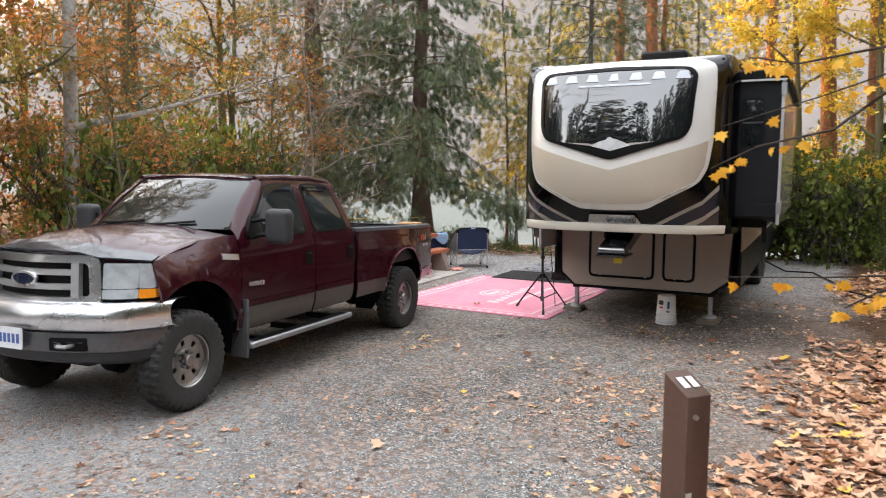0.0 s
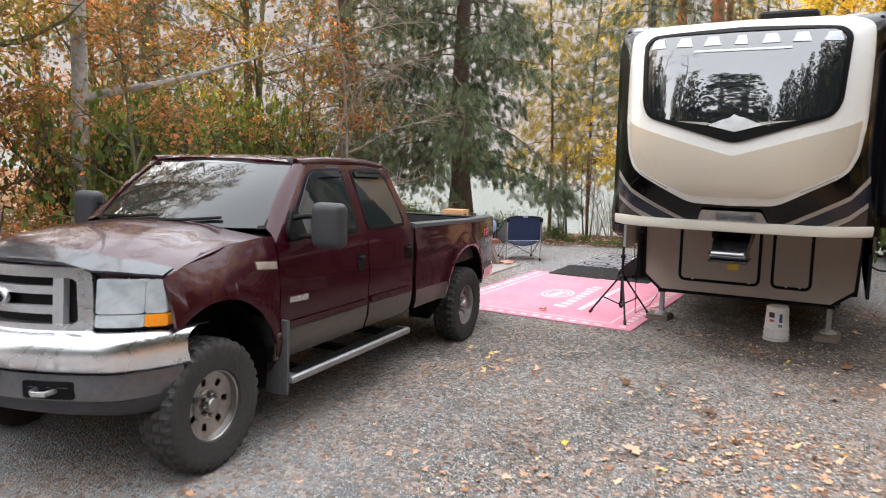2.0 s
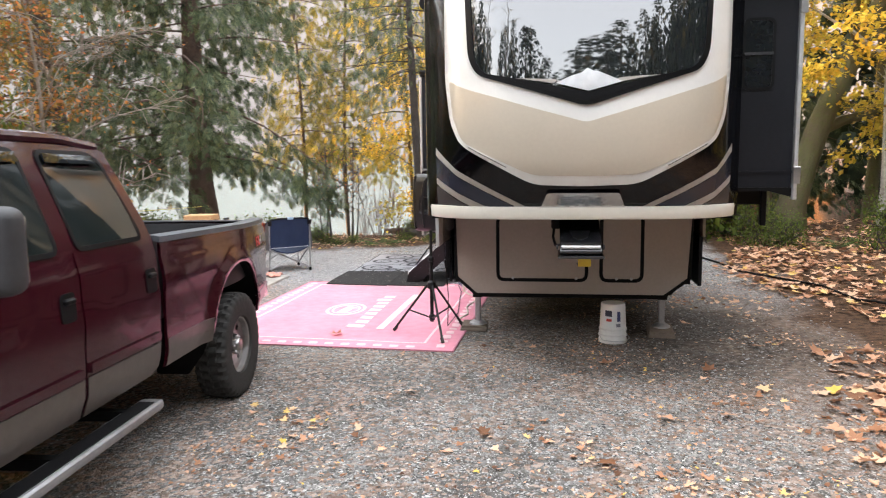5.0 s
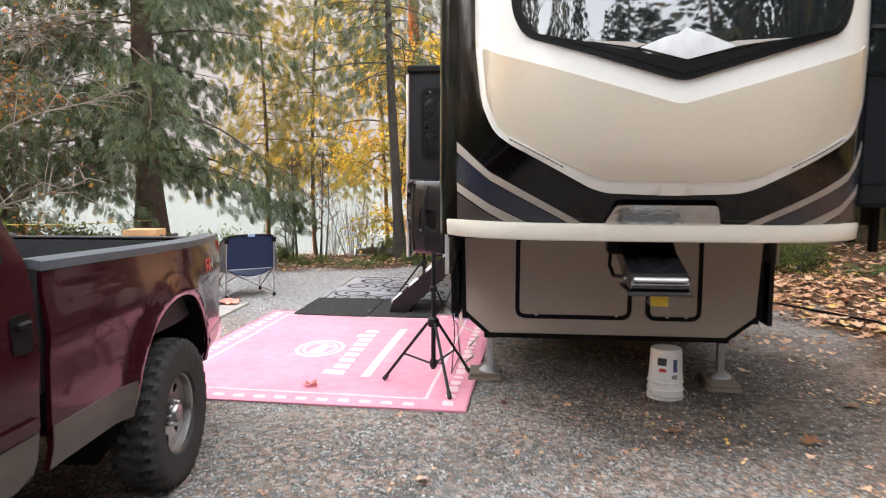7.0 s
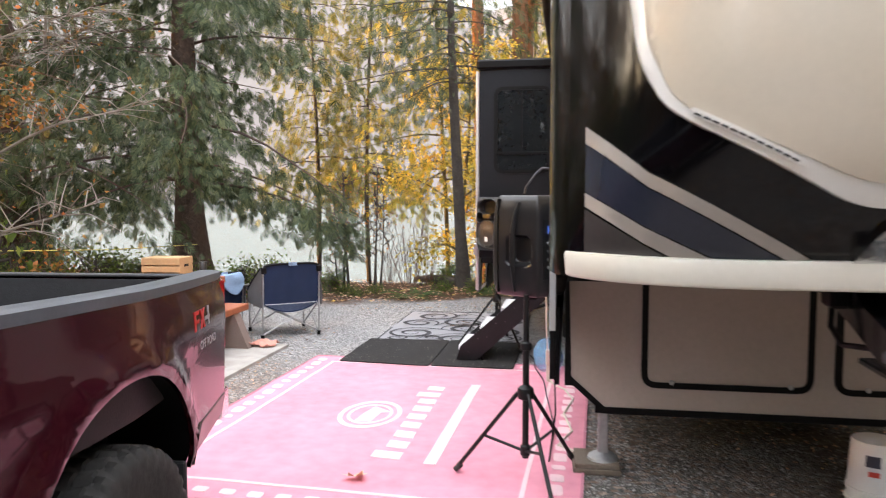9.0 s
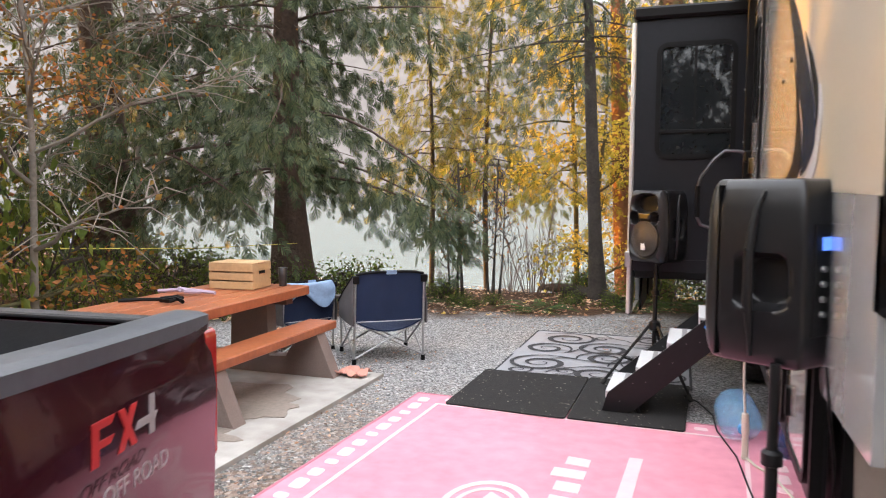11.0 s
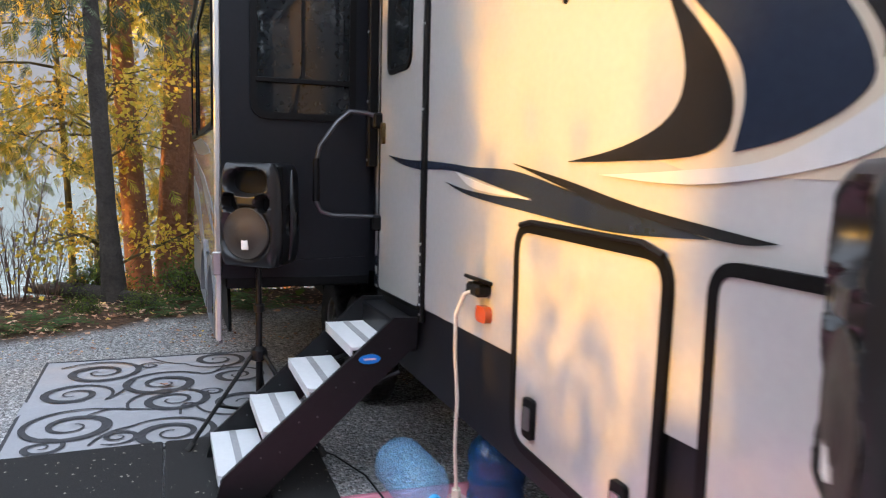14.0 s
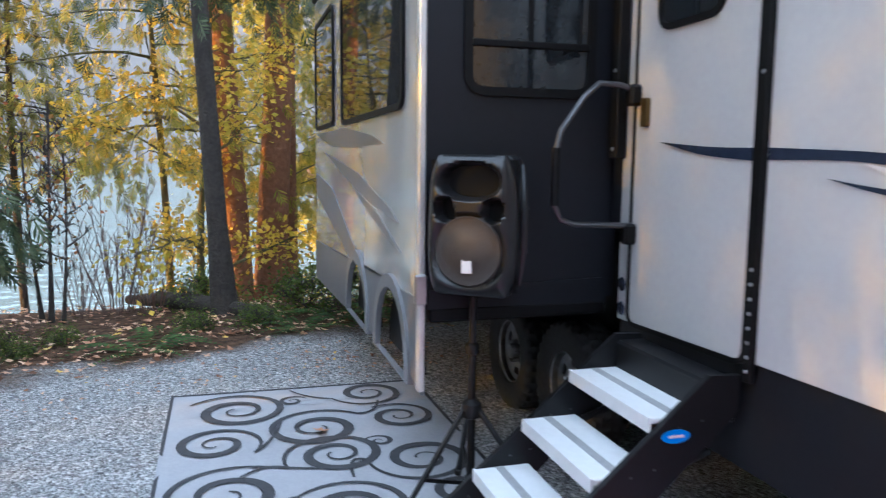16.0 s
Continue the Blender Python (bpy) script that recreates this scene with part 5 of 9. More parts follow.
for sgn in (1, -1):
    pil = bmesh.new()
    rows = []
    for k in range(9):
        v = k / 8
        p, q = wind(sgn * 0.985, v, 0), Vector((3.335 - 0.565 * v, 0, 1.39 + 0.52 * v))
        q.y = sgn * (0.928 - 0.20 * max(0.0, (q.z - 1.38) / 0.56) ** 1.15 + 0.002)
        mid = p.lerp(q, 0.5) + Vector((0.022, sgn * 0.016, 0.014))
        rows.append([pil.verts.new(c) for c in (p + Vector((-0.02, 0, -0.02)), p + Vector((0.008, 0, 0.006)), mid, q, q + Vector((-0.06, 0, 0)))])
    for r0, r1 in zip(rows, rows[1:]):
        for j in range(4):
            pil.faces.new((r0[j], r0[j + 1], r1[j + 1], r1[j]))
    bmesh.ops.recalc_face_normals(pil, faces=pil.faces[:])
    part("a_pillar", pil, MAROON, truck, smooth=60)
    part("roof_rail", tube([(2.80, sgn * 0.705, 1.93), (2.4, sgn * 0.722, 1.945), (1.9, sgn * 0.725, 1.94), (1.55, sgn * 0.725, 1.905)], 0.03, 8), MAROON, truck)
part("cab_back", panel([(-0.92, 0.7), (0.92, 0.7), (0.92, 1.385), (0.73, 1.91), (-0.73, 1.91), (-0.92, 1.385)], lambda u, v, s: Vector((1.335 + (0.20 * (v - 1.385) / 0.53 if v > 1.385 else 0) + s * 0.03, u, v)), 0.2), MAROON, truck)
part("rear_window", panel(rounded([(-0.62, 1.46), (0.62, 1.46), (0.55, 1.84), (-0.55, 1.84)], 0.05, 4), lambda u, v, s: Vector((1.325 + 0.20 * (v - 1.385) / 0.53 + s * 0.01, u, v)), 0.2), CAR_GLASS, truck)
# load bed
bed = part("bed_floor", box(-1.16, 1.25, -0.76, 0.76, 0.86, 0.90), LINER, truck, "black-lined load bed")
for sgn in (1, -1):
    part("bed_wall", panel([(-1.16, 0.88), (1.26, 0.88), (1.26, 1.35), (-1.16, 1.277)], lambda u, v, s, sg=sgn: Vector((u, sg * (0.90 - bed_taper(u) - s * 0.08), v)), 0.12), LINER, bed)
    # sky's blue-grey sheen is put into the black cap's base colour
    part("bed_rail", panel([(-1.195, 0.0), (1.28, 0.0), (1.28, 0.132), (-1.195, 0.132)], lambda u, v, s, sg=sgn: Vector((u, sg * (0.82 + v - bed_taper(u)), 1.388 - s * 0.035 - 0.072 * (1.28 - u) / 2.48 - 0.008 * (abs(v - 0.066) / 0.066) ** 4)), 0.04), mat("sky_tinted_rail_cap", (0.085, 0.092, 0.105), rough=0.3, var=0.2, s1=4, s2=30, bump=0.05), bed, "black plastic rail cap")
part("bed_front", box(1.22, 1.275, -0.93, 0.93, 0.88, 1.365), LINER, bed)
tg = part("tailgate", box(-1.20, -1.14, -0.66, 0.66, 0.74, 1.28, bev=0.02), MAROON, truck, "maroon tailgate")
part("gate_liner", box(-1.139, -1.13, -0.64, 0.64, 0.88, 1.272), LINER, tg, "black tailgate liner")
part("gate_cap", box(-1.20, -1.135, -0.655, 0.655, 1.281, 1.296, bev=0.005), LINER, tg, "black tailgate cap")
part("rear_bumper", box(-1.33, -1.215, -0.76, 0.76, 0.55, 0.72, bev=0.03, seg=3), CHROME_T, truck, "chrome rear bumper")
# underbody
part("chassis", box(-0.6, 4.5, -0.42, 0.42, 0.46, 0.72), BLACK_PLAS, truck)
part("floor_pan", box(1.3, 3.4, -0.90, 0.90, 0.56, 0.66), BLACK_PLAS, truck)
part("bay_filler", box(3.36, 4.42, -0.56, 0.56, 0.55, 1.22), BLACK_PLAS, truck)
part("bay_filler", box(-0.62, 1.3, -0.56, 0.56, 0.6, 0.88), BLACK_PLAS, truck)
part("bay_filler", box(-1.14, -0.58, -0.72, 0.72, 0.60, 0.87), BLACK_PLAS, truck)
part("cabin_filler", box(1.45, 3.30, -0.86, 0.86, 0.66, 1.37), BLACK_PLAS, truck)
for ax in (0.0, 3.97):
    part("axle", tube([(ax, -0.8, 0.40), (ax, 0.8, 0.40)], 0.05, 10), BLACK_PLAS, truck)
    part("differential", lathe([(0.0, -0.14), (0.10, -0.11), (0.15, 0.0), (0.10, 0.11), (0.0, 0.14)], 16, pose(ax, 0.15, 0.40, 0, 90, 0)), BLACK_PLAS, truck)


# grille
def gx(y, z):
    return 4.68 - 0.17 * (abs(y) / 0.6) ** 2 - 0.06 * (z - 1.15)


GR = lambda off, th=0.05: (lambda u, v, s: Vector((gx(u, v) + off - s * th, u, v)))
go = rounded([(-0.615, 0.965), (0.615, 0.965), (0.60, 1.335), (-0.60, 1.335)], 0.06, 5)
gd = densify(go, 0.05)
grille = part("grille", ring(gd, [(u * 0.88, 1.15 + (v - 1.15) * 0.70) for u, v in gd], GR(0.03, 0.06)), CHROME_T, truck, "chrome grille surround with dark bars", smooth=50)
part("grille_back", panel(inset(go, 0.02), GR(-0.035, 0.02), 0.12), BLACK_PLAS, grille)
GREY_BAR = mat("silver_grille_bar", (0.62, 0.62, 0.63), rough=0.38, metal=0.85, var=0.1)
for z in (1.095, 1.205):
    part("grille_bar", panel([(-0.40, z - 0.022), (0.40, z - 0.022), (0.40, z + 0.022), (-0.40, z + 0.022)], GR(0.015, 0.04), 0.1), GREY_BAR, grille)
for sgn in (-1, 1):
    part("grille_bar", panel(sorted([(sgn * 0.40, 1.01), (sgn * 0.455, 1.01)])[:2] + sorted([(sgn * 0.40, 1.29), (sgn * 0.455, 1.29)])[::-1], GR(0.018, 0.04), 0.1), GREY_BAR, grille)
_o = [(0.125 * math.cos(2 * math.pi * k / 20), 1.150 + 0.05 * math.sin(2 * math.pi * k / 20)) for k in range(20)]
part("emblem", panel(_o, GR(0.035, 0.03), 0.1), mat("blue_emblem", (0.008, 0.013, 0.035), rough=0.15, coat=1.0), grille, "blue oval emblem")
part("emblem_rim", ring(inset(_o, -0.008), inset(_o, 0.008), GR(0.038, 0.03)), CHROME_T, grille)


# front bumper, wrapping the corners
def bump_x(y):
    a = abs(y)
    return 4.84 - 0.2 * (a / 0.75) ** 2 - (0.28 * ((a - 0.75) / 0.23) ** 2 if a > 0.75 else 0)


def bumper_strip(prof, ends=0.98, n=40):
    bm = bmesh.new()
    cols = []
    for i in range(n + 1):
        y = -ends + 2 * ends * i / n
        cols.append([bm.verts.new((bump_x(y) - d, y, z)) for d, z in prof])
    for c0, c1 in zip(cols, cols[1:]):
        for j in range(len(prof) - 1):
            bm.faces.new((c0[j], c1[j], c1[j + 1], c0[j + 1]))
    bmesh.ops.recalc_face_normals(bm, faces=bm.faces[:])
    return bm


part("front_bumper", bumper_strip([(0.20, 0.985), (0.09, 0.985), (0.035, 0.965), (0.006, 0.93), (0.0, 0.86), (0.02, 0.79), (0.06, 0.77), (0.10, 0.765)]), CHROME_T, truck, "chrome front bumper", smooth=50)
part("bumper_skirt", bumper_strip([(0.09, 0.772), (0.03, 0.768), (0.018, 0.70), (0.03, 0.625), (0.08, 0.61)], 0.965), mat("dull_chrome", (0.17, 0.17, 0.18), rough=0.32, metal=0.85, var=0.2, s1=3, s2=25, bump=0.04), truck, "dull grey lower bumper face", smooth=50)
part("valance", bumper_strip([(0.07, 0.628), (0.045, 0.62), (0.06, 0.55), (0.12, 0.52), (0.3, 0.52)], 0.94), VALANCE, truck, "dark plastic lower valance", smooth=50)
for y0, y1 in ((-0.62, -0.34), (0.34, 0.62)):
    part("valance_opening", panel(rounded([(y0, 0.635), (y1, 0.635), (y1, 0.735), (y0, 0.735)], 0.02, 3), lambda u, v, s: Vector((bump_x(u) - 0.018 - s * 0.02, u, v)), 0.1), BLACK_PLAS, truck)
pl = part("number_plate", panel(rounded([(-0.16, 0.64), (0.16, 0.64), (0.16, 0.80), (-0.16, 0.80)], 0.012, 2), lambda u, v, s: Vector((4.862 - s * 0.008, u, v)), 0.4), mat("white_plate", (0.72, 0.74, 0.76), rough=0.35, bump=0.02), truck, "white number plate with blurred blue marks")
PL_BAR = mat("blue_plate_bar", (0.06, 0.12, 0.35), rough=0.4, bump=0)
for k in range(6):
    _y = -0.115 + k * 0.046
    part("plate_bar", box(4.861, 4.865, _y - 0.014, _y + 0.014, 0.685, 0.755), PL_BAR, pl)
# sticker on the bed side
STK_RED = mat("red_sticker", (0.55, 0.03, 0.03), rough=0.3, bump=0)
STK_GREY = mat("grey_sticker", (0.35, 0.33, 0.33), rough=0.3, bump=0)
for x0, z0, z1, dx, m_ in ((-0.34, 1.11, 1.19, 0.0, STK_RED), (-0.375, 1.175, 1.19, 0.04, STK_RED), (-0.37, 1.14, 1.153, 0.03, STK_RED), (-0.43, 1.11, 1.19, -0.05, STK_RED), (-0.48, 1.11, 1.19, 0.05, STK_RED), (-0.53, 1.135, 1.15, 0.06, STK_GREY), (-0.555, 1.11, 1.19, 0.0, STK_GREY)):
    x0 -= 0.2
    w_ = 0.011 + abs(dx) * (0.5 if z1 - z0 < 0.03 else 0.0)
    k_ = dx if z1 - z0 > 0.03 else 0.0
    part("sticker", panel([(x0 - 0.07 + w_, z0), (x0 - 0.07 - w_, z0), (x0 - 0.085 - w_ + k_, z1), (x0 - 0.085 + w_ + k_, z1)], sided(y_bed, 1, 0.003, 0.004), 0.2), m_, truck)


def text_part(word, size, m, material, parent, name="lettering", extrude=0.001):
    cu = bpy.data.curves.new(name, 'FONT')
    cu.body, cu.size, cu.align_x, cu.extrude = word, size, 'CENTER', extrude
    tmp = bpy.data.objects.new("tmp", cu)
    scene.collection.objects.link(tmp)
    bpy.context.view_layer.update()
    me = bpy.data.meshes.new_from_object(tmp.evaluated_get(bpy.context.evaluated_depsgraph_get()))
    bpy.data.objects.remove(tmp)
    me.materials.clear()
    me.materials.append(material)
    ob = new(name, me)
    ob.matrix_basis = m
    if parent is not None:
        ob.parent = parent
    return ob


text_part("OFF ROAD", 0.052, pose(-0.73, 0.912, 1.035, 90, 0, 189), STK_GREY, truck)
# wheels
RIM_T = mat("polished_alloy_rim", (0.36, 0.345, 0.335), rough=0.33, metal=1.0, var=0.25, s2=15, bump=0.05)
_w = None
for ax in (0.0, 3.97):
    for flip in (False, True):
        _n = make_wheel(truck, _w, (ax, -0.85 if flip else 0.85, 0.404 if ax < 1 else 0.446), 0.412, 0.25, 0.215, 7, RIM_T, RIM_T, flip, blocks=34, hole=0.33)
        _w = _w or _n

# ---- camp things ----
WOOD_PAD = mat("weathered_board", (0.17, 0.135, 0.105), rough=0.85, var=0.25, s1=3, s2=50, bump=0.4, bs=70)
STAIN = mat("red_cedar_stain", (0.34, 0.105, 0.042), rough=0.36, var=0.3, s1=3, s2=22, bump=0.15, bs=40)
CONC_PED = mat("pinkish_aggregate_concrete", (0.20, 0.152, 0.132), rough=0.9, var=0.25, s1=4, s2=120, bump=0.5, bs=150)
PINE = mat("raw_pine", (0.50, 0.32, 0.16), rough=0.6, var=0.15, s1=3, s2=30, bump=0.1, bs=60)
NAVY = mat("navy_canvas", (0.007, 0.018, 0.056), rough=0.85, var=0.2, s1=5, s2=120, bump=0.4, bs=200)
GREYCLOTH = mat("grey_canvas", (0.10, 0.095, 0.10), rough=0.85, var=0.15, bump=0.3, bs=200)
PALE_BLUE = mat("pale_blue_cloth", (0.25, 0.36, 0.52), rough=0.9, var=0.15, bump=0.3, bs=60)
BLACK_METAL = mat("black_powder_coat", (0.008, 0.008, 0.009), spec=0.3, rough=0.42, var=0.2, bump=0.05, bs=150)
SPK = mat("black_textured_cabinet", (0.010, 0.010, 0.0115), rough=0.33, var=0.2, bump=0.08, bs=420, dist=0.0015, spec=0.5)
PINK = mat("faded_red_rug", (0.80, 0.335, 0.425), rough=0.95, var=0.0, col2=(0.64, 0.225, 0.295), s1=1.3, s2=9, bump=0.5, bs=260, dist=0.004, mid=0.52)
RUG_WHITE = mat("rug_white_print", (0.82, 0.56, 0.60), rough=0.95, var=0.08, s2=20, bump=0.5, bs=260, dist=0.004)
MATBLK = mat("black_rubber_mat", (0.012, 0.011, 0.011), rough=0.9, var=0.35, s1=4, s2=90, bump=0.6, bs=180, dist=0.006)
MATGREY = mat("pale_grey_mat", (0.34, 0.34, 0.36), rough=0.9, var=0.1, s2=60, bump=0.3, bs=220, dist=0.003)
SWIRL = mat("charcoal_swirl", (0.045, 0.045, 0.05), rough=0.9, var=0.2, bump=0.3, bs=220, dist=0.003)
CREAM_CORD = mat("cream_cable", (0.62, 0.56, 0.46), rough=0.6, var=0.1, bump=0.05)
BUCKET = mat("white_bucket_plastic", (0.70, 0.68, 0.66), rough=0.4, var=0.06, s1=6, s2=20, bump=0.05)
BROWN_PAINT = mat("brown_painted_wood", (0.10, 0.052, 0.036), rough=0.6, var=0.2, s1=4, s2=30, bump=0.15, bs=50)

# timber pads under the landing legs
for nm, x0, x1, y0, y1, rz in (("timber_pad", -1.16, -0.88, 1.42, 1.72, 2), ("timber_pad", 0.76, 1.02, 1.30, 1.74, -4)):
    cx, cy = (x0 + x1) / 2, (y0 + y1) / 2
    t_ = thing(nm, pose(cx, cy, 0, 0, 0, rz), "weathered wooden blocking board under a landing leg", "board", "blocking boards")
    part("board", box(x0 - cx, x1 - cx, y0 - cy, y1 - cy, 0.0, 0.032, bev=0.004), WOOD_PAD, t_)
    part("board", box(x0 - cx + 0.012, x1 - cx - 0.01, y0 - cy + 0.015, y1 - cy - 0.012, 0.032, 0.062, bev=0.004), WOOD_PAD, t_)

# bucket, two nested
bk = thing("bucket", pose(0.385, 1.16, 0.0) @ Matrix.Diagonal((0.88, 0.88, 1.06, 1)), "white plastic bucket upside down under the hitch", "bucket")
part("bucket_shell", lathe([(0.150, 0.0), (0.156, 0.004), (0.156, 0.03), (0.150, 0.034), (0.150, 0.06), (0.158, 0.064), (0.158, 0.075), (0.149, 0.08), (0.147, 0.115), (0.155, 0.12), (0.155, 0.13), (0.146, 0.135), (0.132, 0.355), (0.126, 0.365), (0.0, 0.365)], 32), BUCKET, bk)
part("bail_handle", tube([(0.158, 0.0, 0.07), (0.175, -0.08, 0.05), (0.13, -0.15, 0.035), (0.0, -0.175, 0.03), (-0.12, -0.15, 0.04), (-0.158, 0.0, 0.07)], 0.004, 6), STEEL, bk)
for k, (a, z0, z1, w_, c_) in enumerate(((-115, 0.255, 0.31, 16, (0.03, 0.03, 0.05)), (-112, 0.21, 0.235, 12, (0.6, 0.05, 0.03)), (-68, 0.21, 0.30, 8, (0.05, 0.06, 0.16)), (-70, 0.16, 0.19, 10, (0.2, 0.2, 0.22)))):
    rr = lambda z: 0.1465 - (z - 0.135) * 0.0636 + 0.0015
    lab = bmesh.new()
    cols = []
    for i in range(5):
        t = radians(a - w_ + 2 * w_ * i / 4)
        cols.append([lab.verts.new((rr(z) * math.cos(t), rr(z) * math.sin(t), z)) for z in (z0, z1)])
    for c0, c1 in zip(cols, cols[1:]):
        lab.faces.new((c0[0], c1[0], c1[1], c0[1]))
    part("print_bar", lab, mat("bucket_print", c_, rough=0.5, bump=0), bk)


# ---- rugs ----
def quad_place(nr, nl, fl, fr, z=0.004):
    """u from the near right corner to the near left, v towards the far edge, 0 to 1."""
    nr, nl, fl, fr = (Vector(p) for p in (nr, nl, fl, fr))

    def put(u, v, s, h=0.008):
        p = nr * (1 - u) * (1 - v) + nl * u * (1 - v) + fl * u * v + fr * (1 - u) * v
        w_ = 0.006 * noise.noise(Vector((p.x * 2.1, p.y * 2.1, 4)))
        return Vector((p.x, p.y, ground_z(p.x, p.y) + z + h + w_ * (1 - s) - s * h))
    return put


RUG = quad_place((-1.12, 0.60), (-3.87, 0.72), (-3.73, 4.22), (-0.99, 4.10))
rug = thing("outdoor_rug", pose(0, 0, 0), "faded pink-red outdoor rug with white border and lettering on the gravel", "rug")
part("rug_sheet", panel([(0, 0), (1, 0), (1, 1), (0, 1)], RUG, 0.05), PINK, rug)
part("rug_hem", ring([(0, 0), (1, 0), (1, 1), (0, 1)], [(0.006, 0.005), (0.994, 0.005), (0.994, 0.995), (0.006, 0.995)], lambda u, v, s: RUG(u, v, s) + Vector((0, 0, 0.003))), mat("rug_hem", (0.52, 0.20, 0.26), rough=0.95, bump=0.3), rug)


def rug_print(outline, name="print"):
    part(name, panel(outline, lambda u, v, s: RUG(u, v, s) + Vector((0, 0, 0.003 - 0.001 * s)), 0.05), RUG_WHITE, rug)


def rug_xy(x, y):
    """World place to the rug's (u, v)."""
    u, v = (-1.12 - x) / 2.75, (y - 0.6) / 3.5
    for _ in range(6):
        p = RUG(u, v, 0)
        u += (p.x - x) / 2.75
        v += (y - p.y) / 3.5
    return u, v


for o in ([(0.115, 0.075), (0.125, 0.075), (0.125, 0.93), (0.115, 0.93)], [(0.90, 0.075), (0.91, 0.075), (0.91, 0.93), (0.90, 0.93)], [(0.115, 0.07), (0.91, 0.07), (0.91, 0.078), (0.115, 0.078)], [(0.115, 0.925), (0.91, 0.925), (0.91, 0.933), (0.115, 0.933)]):
    rug_print(o, "border_line")
_r = random.Random(4)
for k in range(19):
    v = 0.05 + k * 0.05
    l = (0.016, 0.011, 0.020)[k % 3]
    for u in (0.055, 0.955):
        rug_print(rounded([(u - 0.016, v - l), (u + 0.014, v - l), (u + 0.018, v + l), (u - 0.012, v + l)], 0.008, 2), "border_dash")
for k in range(13):
    u = 0.16 + k * 0.06
    for v in (0.034, 0.965):
        rug_print(rounded([(u - 0.016, v - 0.010), (u + 0.016, v - 0.010), (u + 0.018, v + 0.010), (u - 0.014, v + 0.010)], 0.006, 2), "border_dash")
_c = (-2.65, 2.33)
for r0, r1 in ((0.30, 0.255), (0.215, 0.185)):
    ou = [rug_xy(_c[0] + r0 * 0.78 * math.cos(2 * math.pi * k / 28), _c[1] + r0 * 1.15 * math.sin(2 * math.pi * k / 28)) for k in range(28)]
    inn = [rug_xy(_c[0] + r1 * 0.78 * math.cos(2 * math.pi * k / 28), _c[1] + r1 * 1.15 * math.sin(2 * math.pi * k / 28)) for k in range(28)]
    part("emblem_ring", ring(ou, inn, lambda u, v, s: RUG(u, v, s) + Vector((0, 0, 0.003 - 0.001 * s))), RUG_WHITE, rug)
rug_print([rug_xy(*p) for p in ((-2.72, 2.14), (-2.60, 2.14), (-2.58, 2.38), (-2.50, 2.40), (-2.66, 2.52), (-2.70, 2.34))], "emblem_mark")
for k in range(9):
    y0 = 1.44 + k * 0.20
    rug_print([rug_xy(*p) for p in ((-2.22, y0), (-2.22, y0 + 0.13), (-2.36 - 0.05 * (k in (0, 7)), y0 + 0.15), (-2.36 - 0.05 * (k in (0, 7)), y0 + 0.02))], "letter_bar")
rug_print([rug_xy(*p) for p in ((-1.98, 1.40), (-1.93, 3.29), (-2.01, 3.29), (-2.06, 1.40))], "long_bar")

for nm, q in (("door_mat", ((-2.505, 3.90), (-3.42, 3.96), (-3.41, 5.09), (-2.50, 5.11))), ("door_mat", ((-1.70, 3.88), (-2.495, 3.91), (-2.49, 5.11), (-1.68, 5.10)))):
    P = quad_place(*q, z=0.017)
    o = thing(nm, pose(0, 0, 0), "black rubber mat with scattered debris at the steps", "mat", "rubber mats")
    part("mat_sheet", panel(rounded([(0, 0), (1, 0), (1, 1), (0, 1)], 0.03, 2), lambda u, v, s, P=P: P(u, v, s, 0.010), 0.2), MATBLK, o)
    bits = bmesh.new()
    _r = random.Random(int(q[0][0] * -100))
    for k in range(170):
        p = P(_r.random(), _r.random(), 0, 0.011)
        r_ = 0.0025 + 0.007 * _r.random() ** 2
        vs = [bits.verts.new(p + Vector((r_ * math.cos(a) * _r.uniform(0.5, 1.4), r_ * math.sin(a), 0.002))) for a in (0, 1.6, 3.1, 4.6)]
        bits.faces.new(vs)
    part("leaf_bits", bits, mat("pale_debris", (0.30, 0.27, 0.23), rough=0.9, bump=0), o, smooth=0)["kind"] = "stuff"

SWM = quad_place((-1.66, 5.03), (-3.36, 5.08), (-3.375, 7.18), (-1.70, 7.15), z=0.002)
swm = thing("patio_mat", pose(0, 0, 0), "pale grey patio mat with dark spiral scrolls", "mat")
part("mat_sheet", panel([(0, 0), (1, 0), (1, 1), (0, 1)], lambda u, v, s: SWM(u, v, s, 0.006), 0.08), MATGREY, swm)
part("mat_edge", ring([(0, 0), (1, 0), (1, 1), (0, 1)], [(0.012, 0.01), (0.988, 0.01), (0.988, 0.99), (0.012, 0.99)], lambda u, v, s: SWM(u, v, s, 0.006) + Vector((0, 0, 0.002))), SWIRL, swm)


